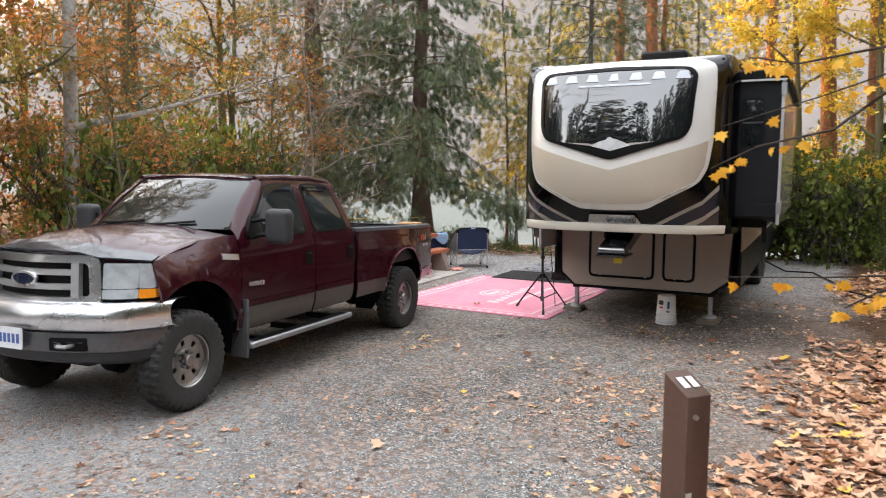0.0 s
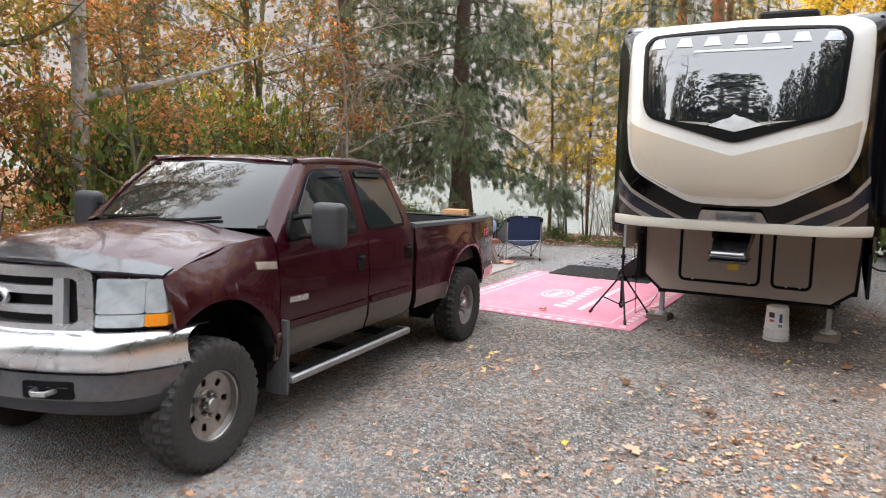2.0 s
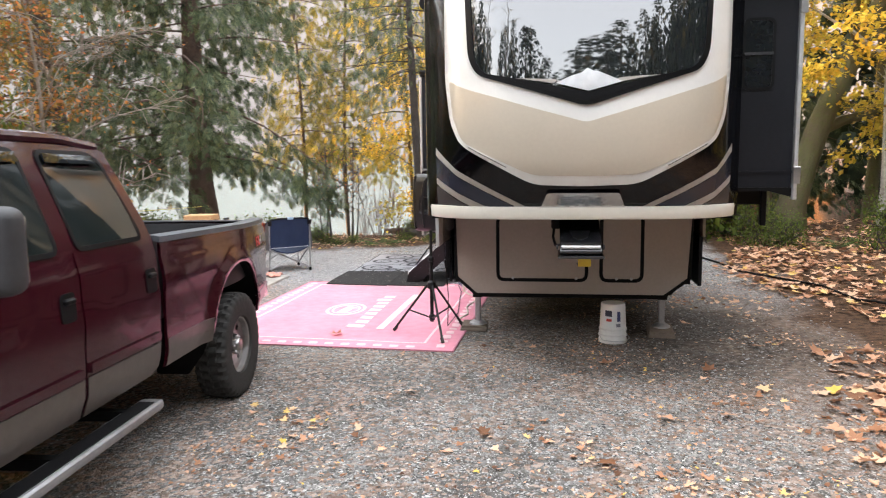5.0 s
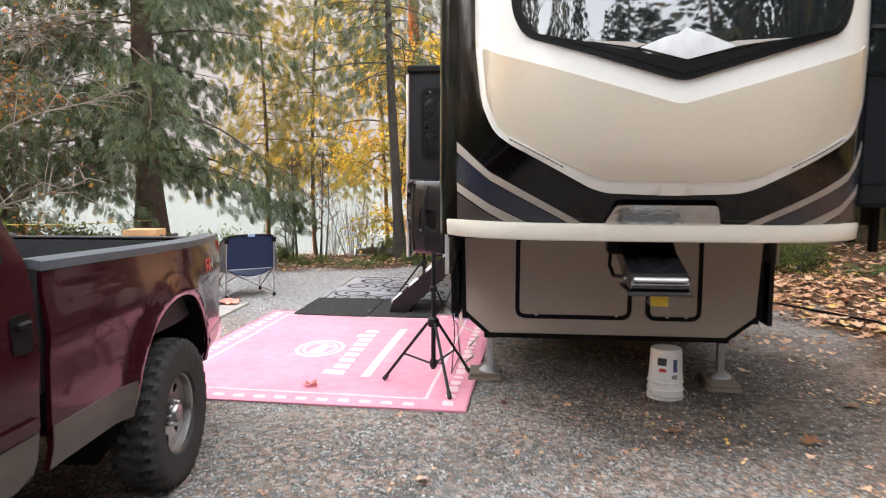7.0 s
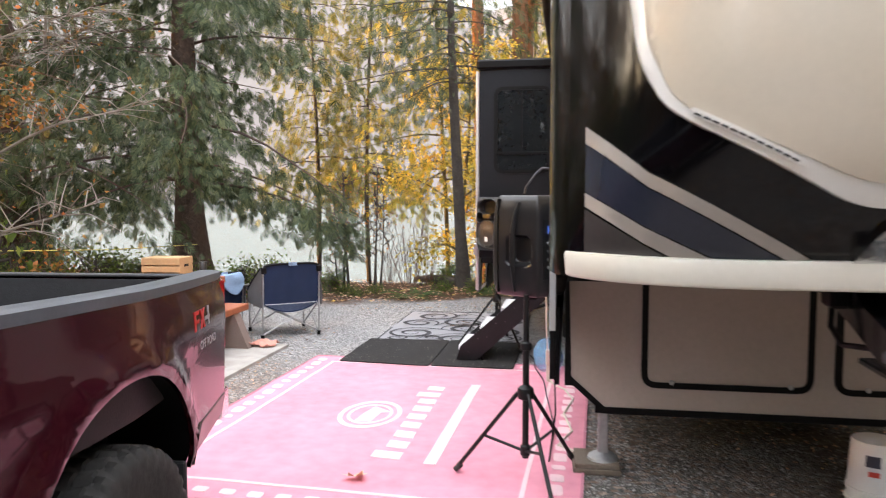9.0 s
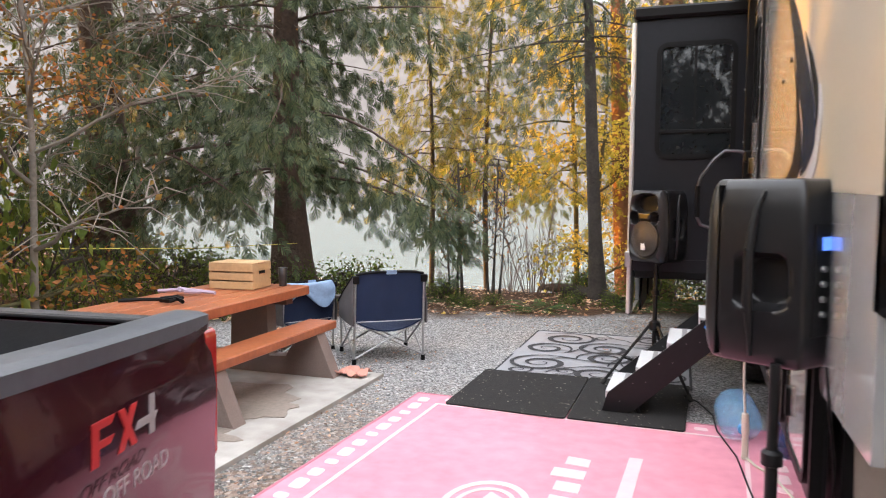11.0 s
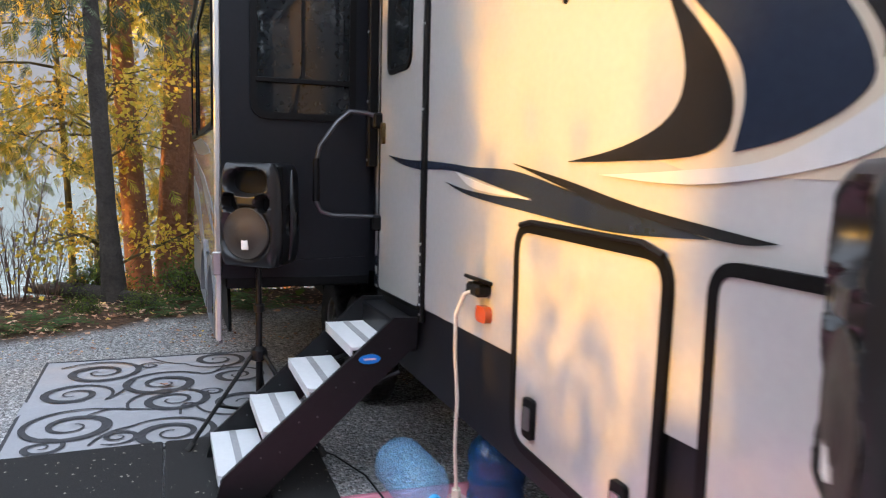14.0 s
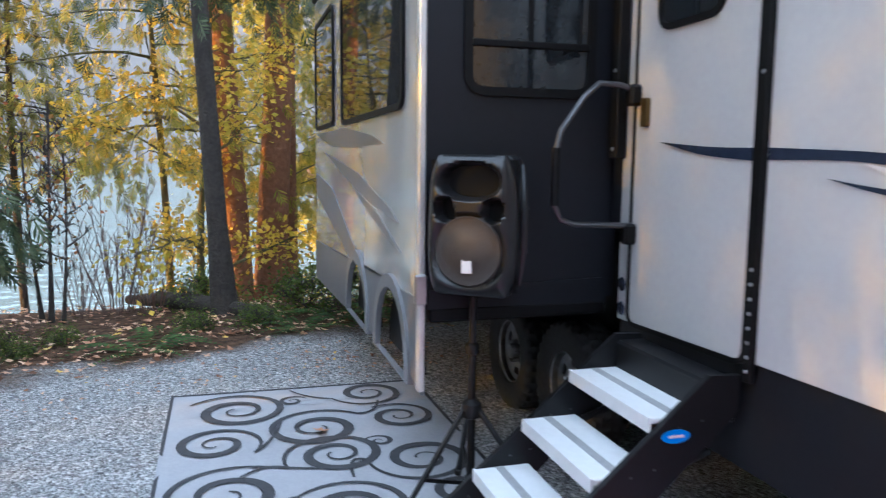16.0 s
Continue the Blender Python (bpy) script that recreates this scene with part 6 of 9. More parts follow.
def spiral(cx, cy, r, turns, hand, a0, tail=None):
    """A scroll: a band that winds inwards, thick at its middle, with a tail."""
    n = 60
    pts = []
    for i in range(n + 1):
        t = i / n
        a = a0 + hand * turns * 2 * math.pi * t
        rr = r * (1 - 0.88 * t ** 0.85)
        w = (0.012 + 0.036 * math.sin(math.pi * min(1, t * 1.15 + 0.05)) ** 1.5) * (r / 0.3) ** 0.5 * 0.62
        pts.append((cx + rr * math.cos(a), cy + rr * math.sin(a), w))
    if tail:
        x0, y0, _ = pts[0]
        pre = []
        for i in range(12):
            t = i / 12
            pre.append((tail[0] * (1 - t) ** 2 + 2 * t * (1 - t) * tail[2] + x0 * t * t, tail[1] * (1 - t) ** 2 + 2 * t * (1 - t) * tail[3] + y0 * t * t, 0.008 + 0.006 * t))
        pts = pre + pts
    bm = bmesh.new()
    prev = None
    for i, (x, y, w) in enumerate(pts):
        a, b = pts[max(0, i - 1)], pts[min(len(pts) - 1, i + 1)]
        d = Vector((b[0] - a[0], b[1] - a[1]))
        d = d.normalized() if d.length > 1e-9 else Vector((1, 0))
        cur = []
        for s in (1, -1):
            X, Y = x - d.y * w * s, y + d.x * w * s
            X, Y = min(-1.70, max(-3.35, X)), min(7.14, max(5.10, Y))
            cur.append(bm.verts.new((X, Y, ground_z(X, Y) + 0.0145)))
        if prev:
            bm.faces.new((prev[0], prev[1], cur[1], cur[0]))
        prev = cur
    bmesh.ops.recalc_face_normals(bm, faces=bm.faces[:])
    if sum(f.normal.z for f in bm.faces) < 0:
        bmesh.ops.reverse_faces(bm, faces=bm.faces[:])
    part("scroll", bm, SWIRL, swm, smooth=0)


for cx, cy, r, tr, hd, a0, tl in (
        (-2.95, 6.76, 0.34, 2.1, -1, 2.6, None), (-2.50, 6.34, 0.33, 2.0, 1, 0.6, (-2.05, 6.75, -2.1, 6.5)), (-3.08, 6.22, 0.27, 1.9, 1, 5.6, (-2.7, 6.5, -2.75, 6.2)),
        (-2.44, 5.92, 0.30, 2.2, -1, 3.6, (-2.95, 5.75, -2.8, 5.9)), (-3.02, 5.56, 0.33, 2.0, 1, 1.2, (-2.55, 5.75, -2.7, 5.8)), (-2.45, 5.28, 0.30, 2.2, -1, 2.5, (-2.9, 5.2, -2.85, 5.4)),
        (-2.09, 6.92, 0.26, 2.0, 1, 3.4, (-2.6, 7.1, -2.5, 6.9)), (-1.98, 6.42, 0.24, 1.9, -1, 2.2, None), (-3.15, 5.24, 0.15, 1.6, -1, 2.0, None), (-2.75, 5.30, 0.13, 1.6, 1, 4.0, None),
        (-2.60, 6.87, 0.10, 1.5, 1, 0.3, None), (-2.18, 6.04, 0.09, 1.5, -1, 3.0, None), (-2.0, 5.75, 0.30, 2.0, 1, 3.0, (-2.4, 5.6, -2.4, 5.9)), (-1.9, 5.35, 0.2, 1.8, -1, 1.0, None)):
    spiral(cx, cy, r, tr, hd, a0, tl)

# ---- entry steps ----
steps = thing("entry_steps", pose(0, 0, 0), "black folding metal steps with four white treads at the door", "steps")
for yy in (4.17, 4.80):
    o = [(-1.30, 0.745), (-1.30, 0.88), (-1.42, 0.885), (-2.24, 0.165), (-2.28, 0.03), (-2.10, 0.015), (-2.045, 0.06), (-1.40, 0.655)]
    part("stringer", panel(o, lambda u, v, s, yy=yy: Vector((u, yy - 0.012 + s * 0.024, v)), 0.5), BLACK_METAL, steps, "black steel stringer")
    for k in range(9):
        t = (k + 0.5) / 9
        p = Vector((-1.40, yy - 0.014, 0.78)).lerp(Vector((-2.20, yy - 0.014, 0.08)), t)
        part("bolt", lathe([(0.0, 0.004), (0.004, 0.003), (0.005, 0.0)], 6, pose(p.x, p.y, p.z + (0.05 if k % 2 else -0.01), 90, 0, 0)), STEEL_DK, steps)
TREAD = mat("white_grip_tread", (0.66, 0.67, 0.68), rough=0.6, var=0.06, bump=0.3, bs=200)
GRIP = mat("grey_grip_tape", (0.34, 0.34, 0.35), rough=0.95, var=0.15, bump=0.6, bs=300)
for k in range(4):
    x, z = -1.50 - k * 0.208, 0.745 - k * 0.192
    tr = part("tread", box(x - 0.13, x + 0.11, 4.185, 4.785, z - 0.02, z, bev=0.004), TREAD, steps, "white tread with a grey grip strip")
    part("grip_strip", box(x - 0.04, x - 0.005, 4.19, 4.78, z, z + 0.002), GRIP, tr)
    part("tread_lip", box(x - 0.135, x - 0.125, 4.185, 4.785, z - 0.05, z + 0.002), TREAD, tr)
part("top_box", box(-1.42, -1.29, 4.18, 4.79, 0.70, 0.86, bev=0.01), BLACK_METAL, steps)
_o = [(-1.545 + 0.055 * math.cos(2 * math.pi * k / 18), 0.685 + 0.024 * math.sin(2 * math.pi * k / 18)) for k in range(18)]
_st = part("sticker", panel(_o, lambda u, v, s: Vector((u, 4.155 + s * 0.003, v)), 0.1), mat("blue_oval_sticker", (0.02, 0.20, 0.65), rough=0.3, bump=0), steps, "blue oval maker's sticker")
part("sticker_mark", box(-1.575, -1.515, 4.1535, 4.1548, 0.681, 0.690), RUG_WHITE, _st)
for yy in (4.2, 4.77):
    part("foot", tube([(-2.05, yy, 0.10), (-2.02, yy, 0.02)], 0.018, 8), BLACK_METAL, steps)
    part("brace", tube([(-1.62, yy, 0.52), (-1.38, yy, 0.60)], 0.015, 8), BLACK_METAL, steps)


# ---- loudspeakers on stands ----
def build_speaker(m, label, W=0.38, D=0.35, H=0.572):
    """Front faces +y in its own space; base at z = 0."""
    sp = thing("loudspeaker", m, label, "loudspeaker", "loudspeakers")
    # cabinet shell behind the baffle, a tapered plan with rounded edges
    f = D / 2
    b0 = f - 0.065
    plan = densify(rounded([(-W / 2 + 0.004, b0), (-W / 2 + 0.03, b0), (-W / 2 + 0.045, b0 - 0.09), (W / 2 - 0.045, b0 - 0.09), (W / 2 - 0.03, b0), (W / 2 - 0.004, b0), (W / 2 - 0.02, 0.0), (W * 0.34, -D / 2), (-W * 0.34, -D / 2), (-W / 2 + 0.02, 0.0)], 0.012, 3), 0.012)

    def dent(u, v, cu, cv, ru, rv, deep, soft, p=2.4):
        d = (abs((u - cu) / ru) ** p + abs((v - cv) / rv) ** p) ** (1 / p)
        t = min(1.0, max(0.0, (1 + soft - d) / (2 * soft)))
        return -deep * t * t * (3 - 2 * t)
    bm = bmesh.new()
    secs = []
    levels = [(0.0, 0.80), (0.012, 0.88), (0.04, 0.95), (0.12, 1.0), (H / 2, 1.0), (H - 0.09, 0.99), (H - 0.035, 0.93), (H - 0.01, 0.85), (H, 0.74)]
    for z in sorted([z for z, k in levels] + [0.15 + 0.0105 * i for i in range(21)]):
        k = lerp_table(z, levels)
        sec = []
        for x, y in plan:
            cup = dent(y, z, -0.040, 0.262, 0.080, 0.078, 0.064, 0.13, 4.5) if abs(x) > 0.12 and y < b0 - 0.02 else 0.0
            sec.append(bm.verts.new(((x - math.copysign(cup, x)) * k, b0 + (y - b0) * (0.5 + 0.5 * k), z)))
        secs.append(sec)
    for a, b in zip(secs, secs[1:]):
        for i in range(len(plan)):
            j = (i + 1) % len(plan)
            bm.faces.new((a[i], a[j], b[j], b[i]))
    bm.faces.new(secs[0][::-1])
    bm.faces.new(secs[-1])
    bmesh.ops.recalc_face_normals(bm, faces=bm.faces[:])
    part("cabinet", bm, SPK, sp, "black cabinet with handle recesses", smooth=50)

    # moulded baffle: rounded outer edge, deep horn, two bass ports, shallow dish round the woofer
    def half_w(v):
        return 0.186 - 0.036 * (abs(v - H * 0.5) / (H * 0.5)) ** 5 - 0.010 * max(0.0, (v - 0.3) / 0.27)

    def baffle(u, v, s):
        e = max(abs(u) / half_w(v), abs(v - H / 2) / (H / 2))
        y = f + 0.012 - 0.045 * max(0.0, (e - 0.72) / 0.28) ** 2.2
        y += dent(u, v, 0.0, H * 0.815, 0.114, 0.066, 0.120, 0.26)
        for sx in (-1, 1):
            y += dent(u, v, sx * (0.104 - 0.10 * max(0.0, (H * 0.635 - v))), H * 0.615, 0.038, 0.048, 0.085, 0.2)
        y += dent(u, v, 0.0, H * 0.325, 0.152, 0.152, 0.022, 0.07)
        return Vector((u, y if s == 0 else min(b0 - 0.004, y - 0.006), v))
    zs = [H * k / 24 for k in range(25)]
    edge = [(half_w(z), z) for z in zs]
    part("baffle", panel(rounded(edge + [(-u, z) for u, z in reversed(edge)], 0.035, 3), baffle, 0.0115), SPK, sp, "moulded front with a flared horn and two ports", smooth=60)
    part("front_seam", box(-W / 2 + 0.002, W / 2 - 0.002, b0 - 0.004, b0 + 0.001, 0.02, H - 0.02), BLACK_PLAS, sp)
    GRILL = mat("warm_grille_mesh", (0.05, 0.042, 0.035), rough=0.5, metal=0.4, var=0.3, s2=200, bump=0.5, bs=400)
    g = part("woofer", lathe([(0.136, -0.004), (0.143, 0.006), (0.138, 0.012), (0.130, 0.009), (0.10, 0.012), (0.066, 0.017), (0.060, 0.021), (0.03, 0.025), (0.0, 0.026)], 40, pose(0, f - 0.008, H * 0.325, -90, 0, 0)), GRILL, sp, "round perforated woofer grille")
    part("label", box(-0.021, 0.021, f + 0.004, f + 0.016, 0.098, 0.160, bev=0.002), mat("white_label", (0.7, 0.7, 0.68), rough=0.5, bump=0), g, "small white label")
    part("horn_throat", panel(rounded([(-0.05, H * 0.80), (0.05, H * 0.80), (0.05, H * 0.83), (-0.05, H * 0.83)], 0.012, 3), lambda u, v, s: Vector((u, f - 0.088 - s * 0.006, v)), 0.2), BLACK_PLAS, sp)
    for sx in (-1, 1):
        # grip across the handle recess
        part("grip", tube([(sx * 0.160, -0.012, 0.03), (sx * 0.170, -0.012, 0.10), (sx * 0.176, -0.010, 0.17), (sx * 0.178, -0.008, 0.20), (sx * 0.178, -0.008, 0.33), (sx * 0.174, -0.012, 0.40), (sx * 0.166, -0.024, 0.48), (sx * 0.156, -0.046, 0.535)], [0.007, 0.010, 0.014, 0.016, 0.016, 0.015, 0.011, 0.005], 8), SPK, sp, "moulded grip")
        for z in (0.175, 0.355):
            part("screw", lathe([(0.0, 0.004), (0.006, 0.003), (0.008, 0.0)], 8, pose(sx * 0.193, -0.008, z, 0, sx * 90, 0)), BLACK_METAL, sp)
    part("back_panel", box(-0.085, 0.085, -f - 0.004, -f + 0.006, 0.10, 0.44, bev=0.003), BLACK_METAL, sp, "amplifier panel with controls")
    disp = mat("blue_display", (0.05, 0.12, 0.5), rough=0.2, bump=0)
    disp.node_tree.nodes["Principled BSDF"].inputs["Emission Color"].default_value = (0.1, 0.25, 1.0, 1)
    disp.node_tree.nodes["Principled BSDF"].inputs["Emission Strength"].default_value = 0.25
    part("display", box(-0.05, 0.05, -f - 0.008, -f - 0.003, 0.36, 0.40), disp, sp, "small lit blue display")
    for i in range(3):
        for j in range(4):
            part("knob", lathe([(0.011, 0.0), (0.009, 0.014), (0.0, 0.014)], 10, pose(-0.045 + i * 0.045, -f - 0.003, 0.17 + j * 0.045, 90, 0, 0)), STEEL, sp)
    part("pole_cup", lathe([(0.03, -0.03), (0.03, 0.02), (0.0, 0.02), (0.0, -0.03)], 12), BLACK_METAL, sp)
    return sp


def build_stand(m, feet, height, collar, label):
    st = thing("speaker_stand", m, label, "speaker stand", "speaker stands")
    part("pole", tube([(0, 0, 0.12), (0, 0, height * 0.72)], 0.019, 12), BLACK_METAL, st)
    part("upper_pole", tube([(0, 0, height * 0.70), (0, 0, height)], 0.0165, 12), BLACK_METAL, st)
    part("collar", lathe([(0.02, collar - 0.04), (0.045, collar - 0.03), (0.05, collar), (0.045, collar + 0.03), (0.02, collar + 0.05)], 14), BLACK_METAL, st)
    part("collar", lathe([(0.02, 0.13), (0.03, 0.14), (0.03, 0.19), (0.02, 0.2)], 14), BLACK_METAL, st)
    part("knob", lathe([(0.014, 0.0), (0.022, 0.01), (0.022, 0.03), (0.0, 0.035)], 10, pose(0.03, 0.02, collar + 0.01, 60, 0, -50)), BLACK_METAL, st)
    part("clamp", lathe([(0.02, height * 0.70), (0.032, height * 0.705), (0.032, height * 0.74), (0.02, height * 0.75)], 12), BLACK_METAL, st)
    for fx, fy in feet:
        d = Vector((fx, fy, 0)).normalized()
        lg = part("leg", tube([d * 0.045 + Vector((0, 0, collar)), Vector((fx, fy, 0.02))], 0.0125, 8), BLACK_METAL, st)
        part("rubber_foot", tube([Vector((fx, fy, 0.05)) - d * 0.03, Vector((fx, fy, 0.012)) + d * 0.005], 0.018, 8), RUBBER, lg)
        mid = (d * 0.045 + Vector((0, 0, collar))).lerp(Vector((fx, fy, 0.02)), 0.55)
        part("brace", tube([(d.x * 0.025, d.y * 0.025, 0.165), mid], 0.009, 6), BLACK_METAL, st)
    return st


build_stand(pose(-1.43, 1.28, 0.014), [(-0.41, 0.03), (0.17, -0.42), (0.27, 0.33)], 1.07, 0.50, "black tripod speaker stand standing on the pink rug")
build_speaker(pose(-1.405, 1.45, 1.066, 0, 0, 50) @ Matrix.Diagonal((1.02, 0.92, 1.02, 1)), "black plastic loudspeaker on a tripod beside the nose")
build_stand(pose(-1.97, 5.05, 0.016), [(-0.40, -0.13), (0.30, -0.42), (0.08, 0.43)], 1.07, 0.50, "black tripod speaker stand behind the steps")
build_speaker(pose(-1.95, 5.0, 1.055, 0, 0, 141), "black plastic loudspeaker on a tripod by the slide-out")

# ---- picnic table ----
slab = thing("concrete_slab", pose(0, 0, 0), "stained concrete slab under the picnic table", "slab")
part("slab_body", panel([(-4.21, 0.6), (-4.20, 4.60), (-7.6, 4.75), (-7.65, 0.6)], lambda u, v, s: Vector((u, v, 0.03 - s * 0.12)), 0.8), mat("worn_stained_concrete", (0.46, 0.44, 0.41), rough=0.8, var=0.0, col2=(0.13, 0.10, 0.08), s1=1.1, s2=4, bump=0.25, bs=120, mid=0.60), slab, smooth=0)
DAMP = mat("damp_dark_concrete", (0.255, 0.21, 0.178), rough=0.6, var=0.3, s1=3, s2=30, bump=0.2, bs=90)
for sx, sy, ra, rb, sd in ((-4.95, 3.55, 0.42, 0.42, 1), (-4.62, 3.35, 0.26, 0.24, 4), (-4.78, 2.72, 0.36, 0.17, 2)):
    rs = random.Random(sd)
    blob = [(sx + ra * k_ * math.cos(a_), sy + rb * k_ * math.sin(a_)) for a_, k_ in ((i_ * 2 * math.pi / 26, 1 + 0.16 * math.sin(i_ * 1.45 + sd) + rs.uniform(-0.09, 0.09)) for i_ in range(26))]
    part("stain", panel(blob, lambda u, v, s, sd=sd: Vector((u, v, 0.0335 + 0.0008 * sd - s * 0.006)), 0.6), DAMP, slab, "dark damp stain", smooth=0)
table = thing("picnic_table", pose(0, 0, 0.03), "heavy picnic table with red-stained planks on concrete legs", "picnic table")
for k, (x0, x1) in enumerate(((-5.10, -4.93), (-5.28, -5.11), (-5.46, -5.29), (-5.64, -5.47), (-5.82, -5.65))):
    part("table_plank", box(x0, x1, 2.52, 4.62 + 0.006 * (k % 2), 0.655, 0.735, bev=0.008), STAIN, table, "red-stained plank")
for x0, x1 in ((-4.66, -4.93), (-5.98, -6.22)):
    x0, x1 = min(x0, x1), max(x0, x1)
    part("bench_plank", box(x0, x1, 2.68, 4.62 if x0 > -5.5 else 4.55, 0.365, 0.435, bev=0.008), STAIN, table, "red-stained bench plank")
for yy in (2.95, 4.36):
    ped = [(-4.52, 0.0), (-4.55, 0.05), (-4.68, 0.36), (-4.86, 0.36), (-4.98, 0.16), (-5.15, 0.15), (-5.17, 0.65), (-5.52, 0.65), (-5.54, 0.15), (-5.9, 0.16), (-6.0, 0.36), (-6.2, 0.36), (-6.33, 0.05), (-6.36, 0.0)]
    part("concrete_leg", panel(ped, lambda u, v, s, yy=yy: Vector((u, yy - 0.07 + s * 0.14, v)), 0.5), CONC_PED, table, "grey-pink concrete pedestal leg", smooth=20)
    part("cross_rail", box(-5.78, -4.98, yy - 0.05, yy + 0.05, 0.60, 0.655), BROWN_PAINT, table)
crate = thing("wooden_crate", pose(-5.42, 4.28, 0.767, 0, 0, 4), "slatted pale pine crate standing on the table", "crate")
for z in (0.0, 0.075, 0.15):
    for s_ in (-1, 1):
        part("slat", box(-0.21, 0.21, s_ * 0.15 - 0.008, s_ * 0.15 + 0.008, z + 0.004, z + 0.066, bev=0.002), PINE, crate)
for s_ in (-1, 1):
    part("end_board", box(s_ * 0.20 - 0.009, s_ * 0.20 + 0.009, -0.142, 0.142, 0.004, 0.215, bev=0.002), PINE, crate)
    part("grip_hole", box(s_ * 0.210 - 0.002, s_ * 0.210 + 0.002, -0.05, 0.05, 0.13, 0.155), BLACK_PLAS, crate)
for k in range(3):
    part("slat", box(-0.21, 0.21, -0.155 + k * 0.105, -0.055 + k * 0.105, 0.216, 0.228, bev=0.002), PINE, crate)
cup = thing("steel_tumbler", pose(-5.13, 4.50, 0.766), "dark steel tumbler on the table", "tumbler")
part("tumbler_body", lathe([(0.0, 0.0), (0.034, 0.0), (0.042, 0.16), (0.039, 0.165), (0.0, 0.165)], 18), mat("dark_steel", (0.08, 0.08, 0.085), rough=0.3, metal=0.9), cup)
for nm, pts, r_, m_, lab in (
        ("leash", [(-5.75, 3.2, 0), (-5.62, 3.3, 0.004), (-5.45, 3.33, 0.01), (-5.36, 3.38, 0.02), (-5.28, 3.34, 0.03), (-5.32, 3.25, 0.012), (-5.42, 3.26, 0.01), (-5.30, 3.30, 0.03), (-5.22, 3.27, 0.01), (-5.35, 3.38, 0.03), (-5.45, 3.3, 0.02)], 0.014, BLACK_PLAS, "coiled black strap lying on the table"),
        ("strap", [(-5.85, 3.75, 0), (-5.7, 3.8, 0.01), (-5.6, 3.72, 0.02), (-5.5, 3.78, 0.015), (-5.4, 3.7, 0.02), (-5.52, 3.68, 0.02), (-5.65, 3.75, 0.03), (-5.3, 3.76, 0.01)], 0.016, mat("mauve_webbing", (0.42, 0.33, 0.42), rough=0.9), "mauve webbing strap lying on the table")):
    o = thing(nm, pose(0, 0, 0.772), lab, "strap")
    part("webbing", tube([(x, y, z + 0.008) for x, y, z in pts], r_, 6), m_, o)


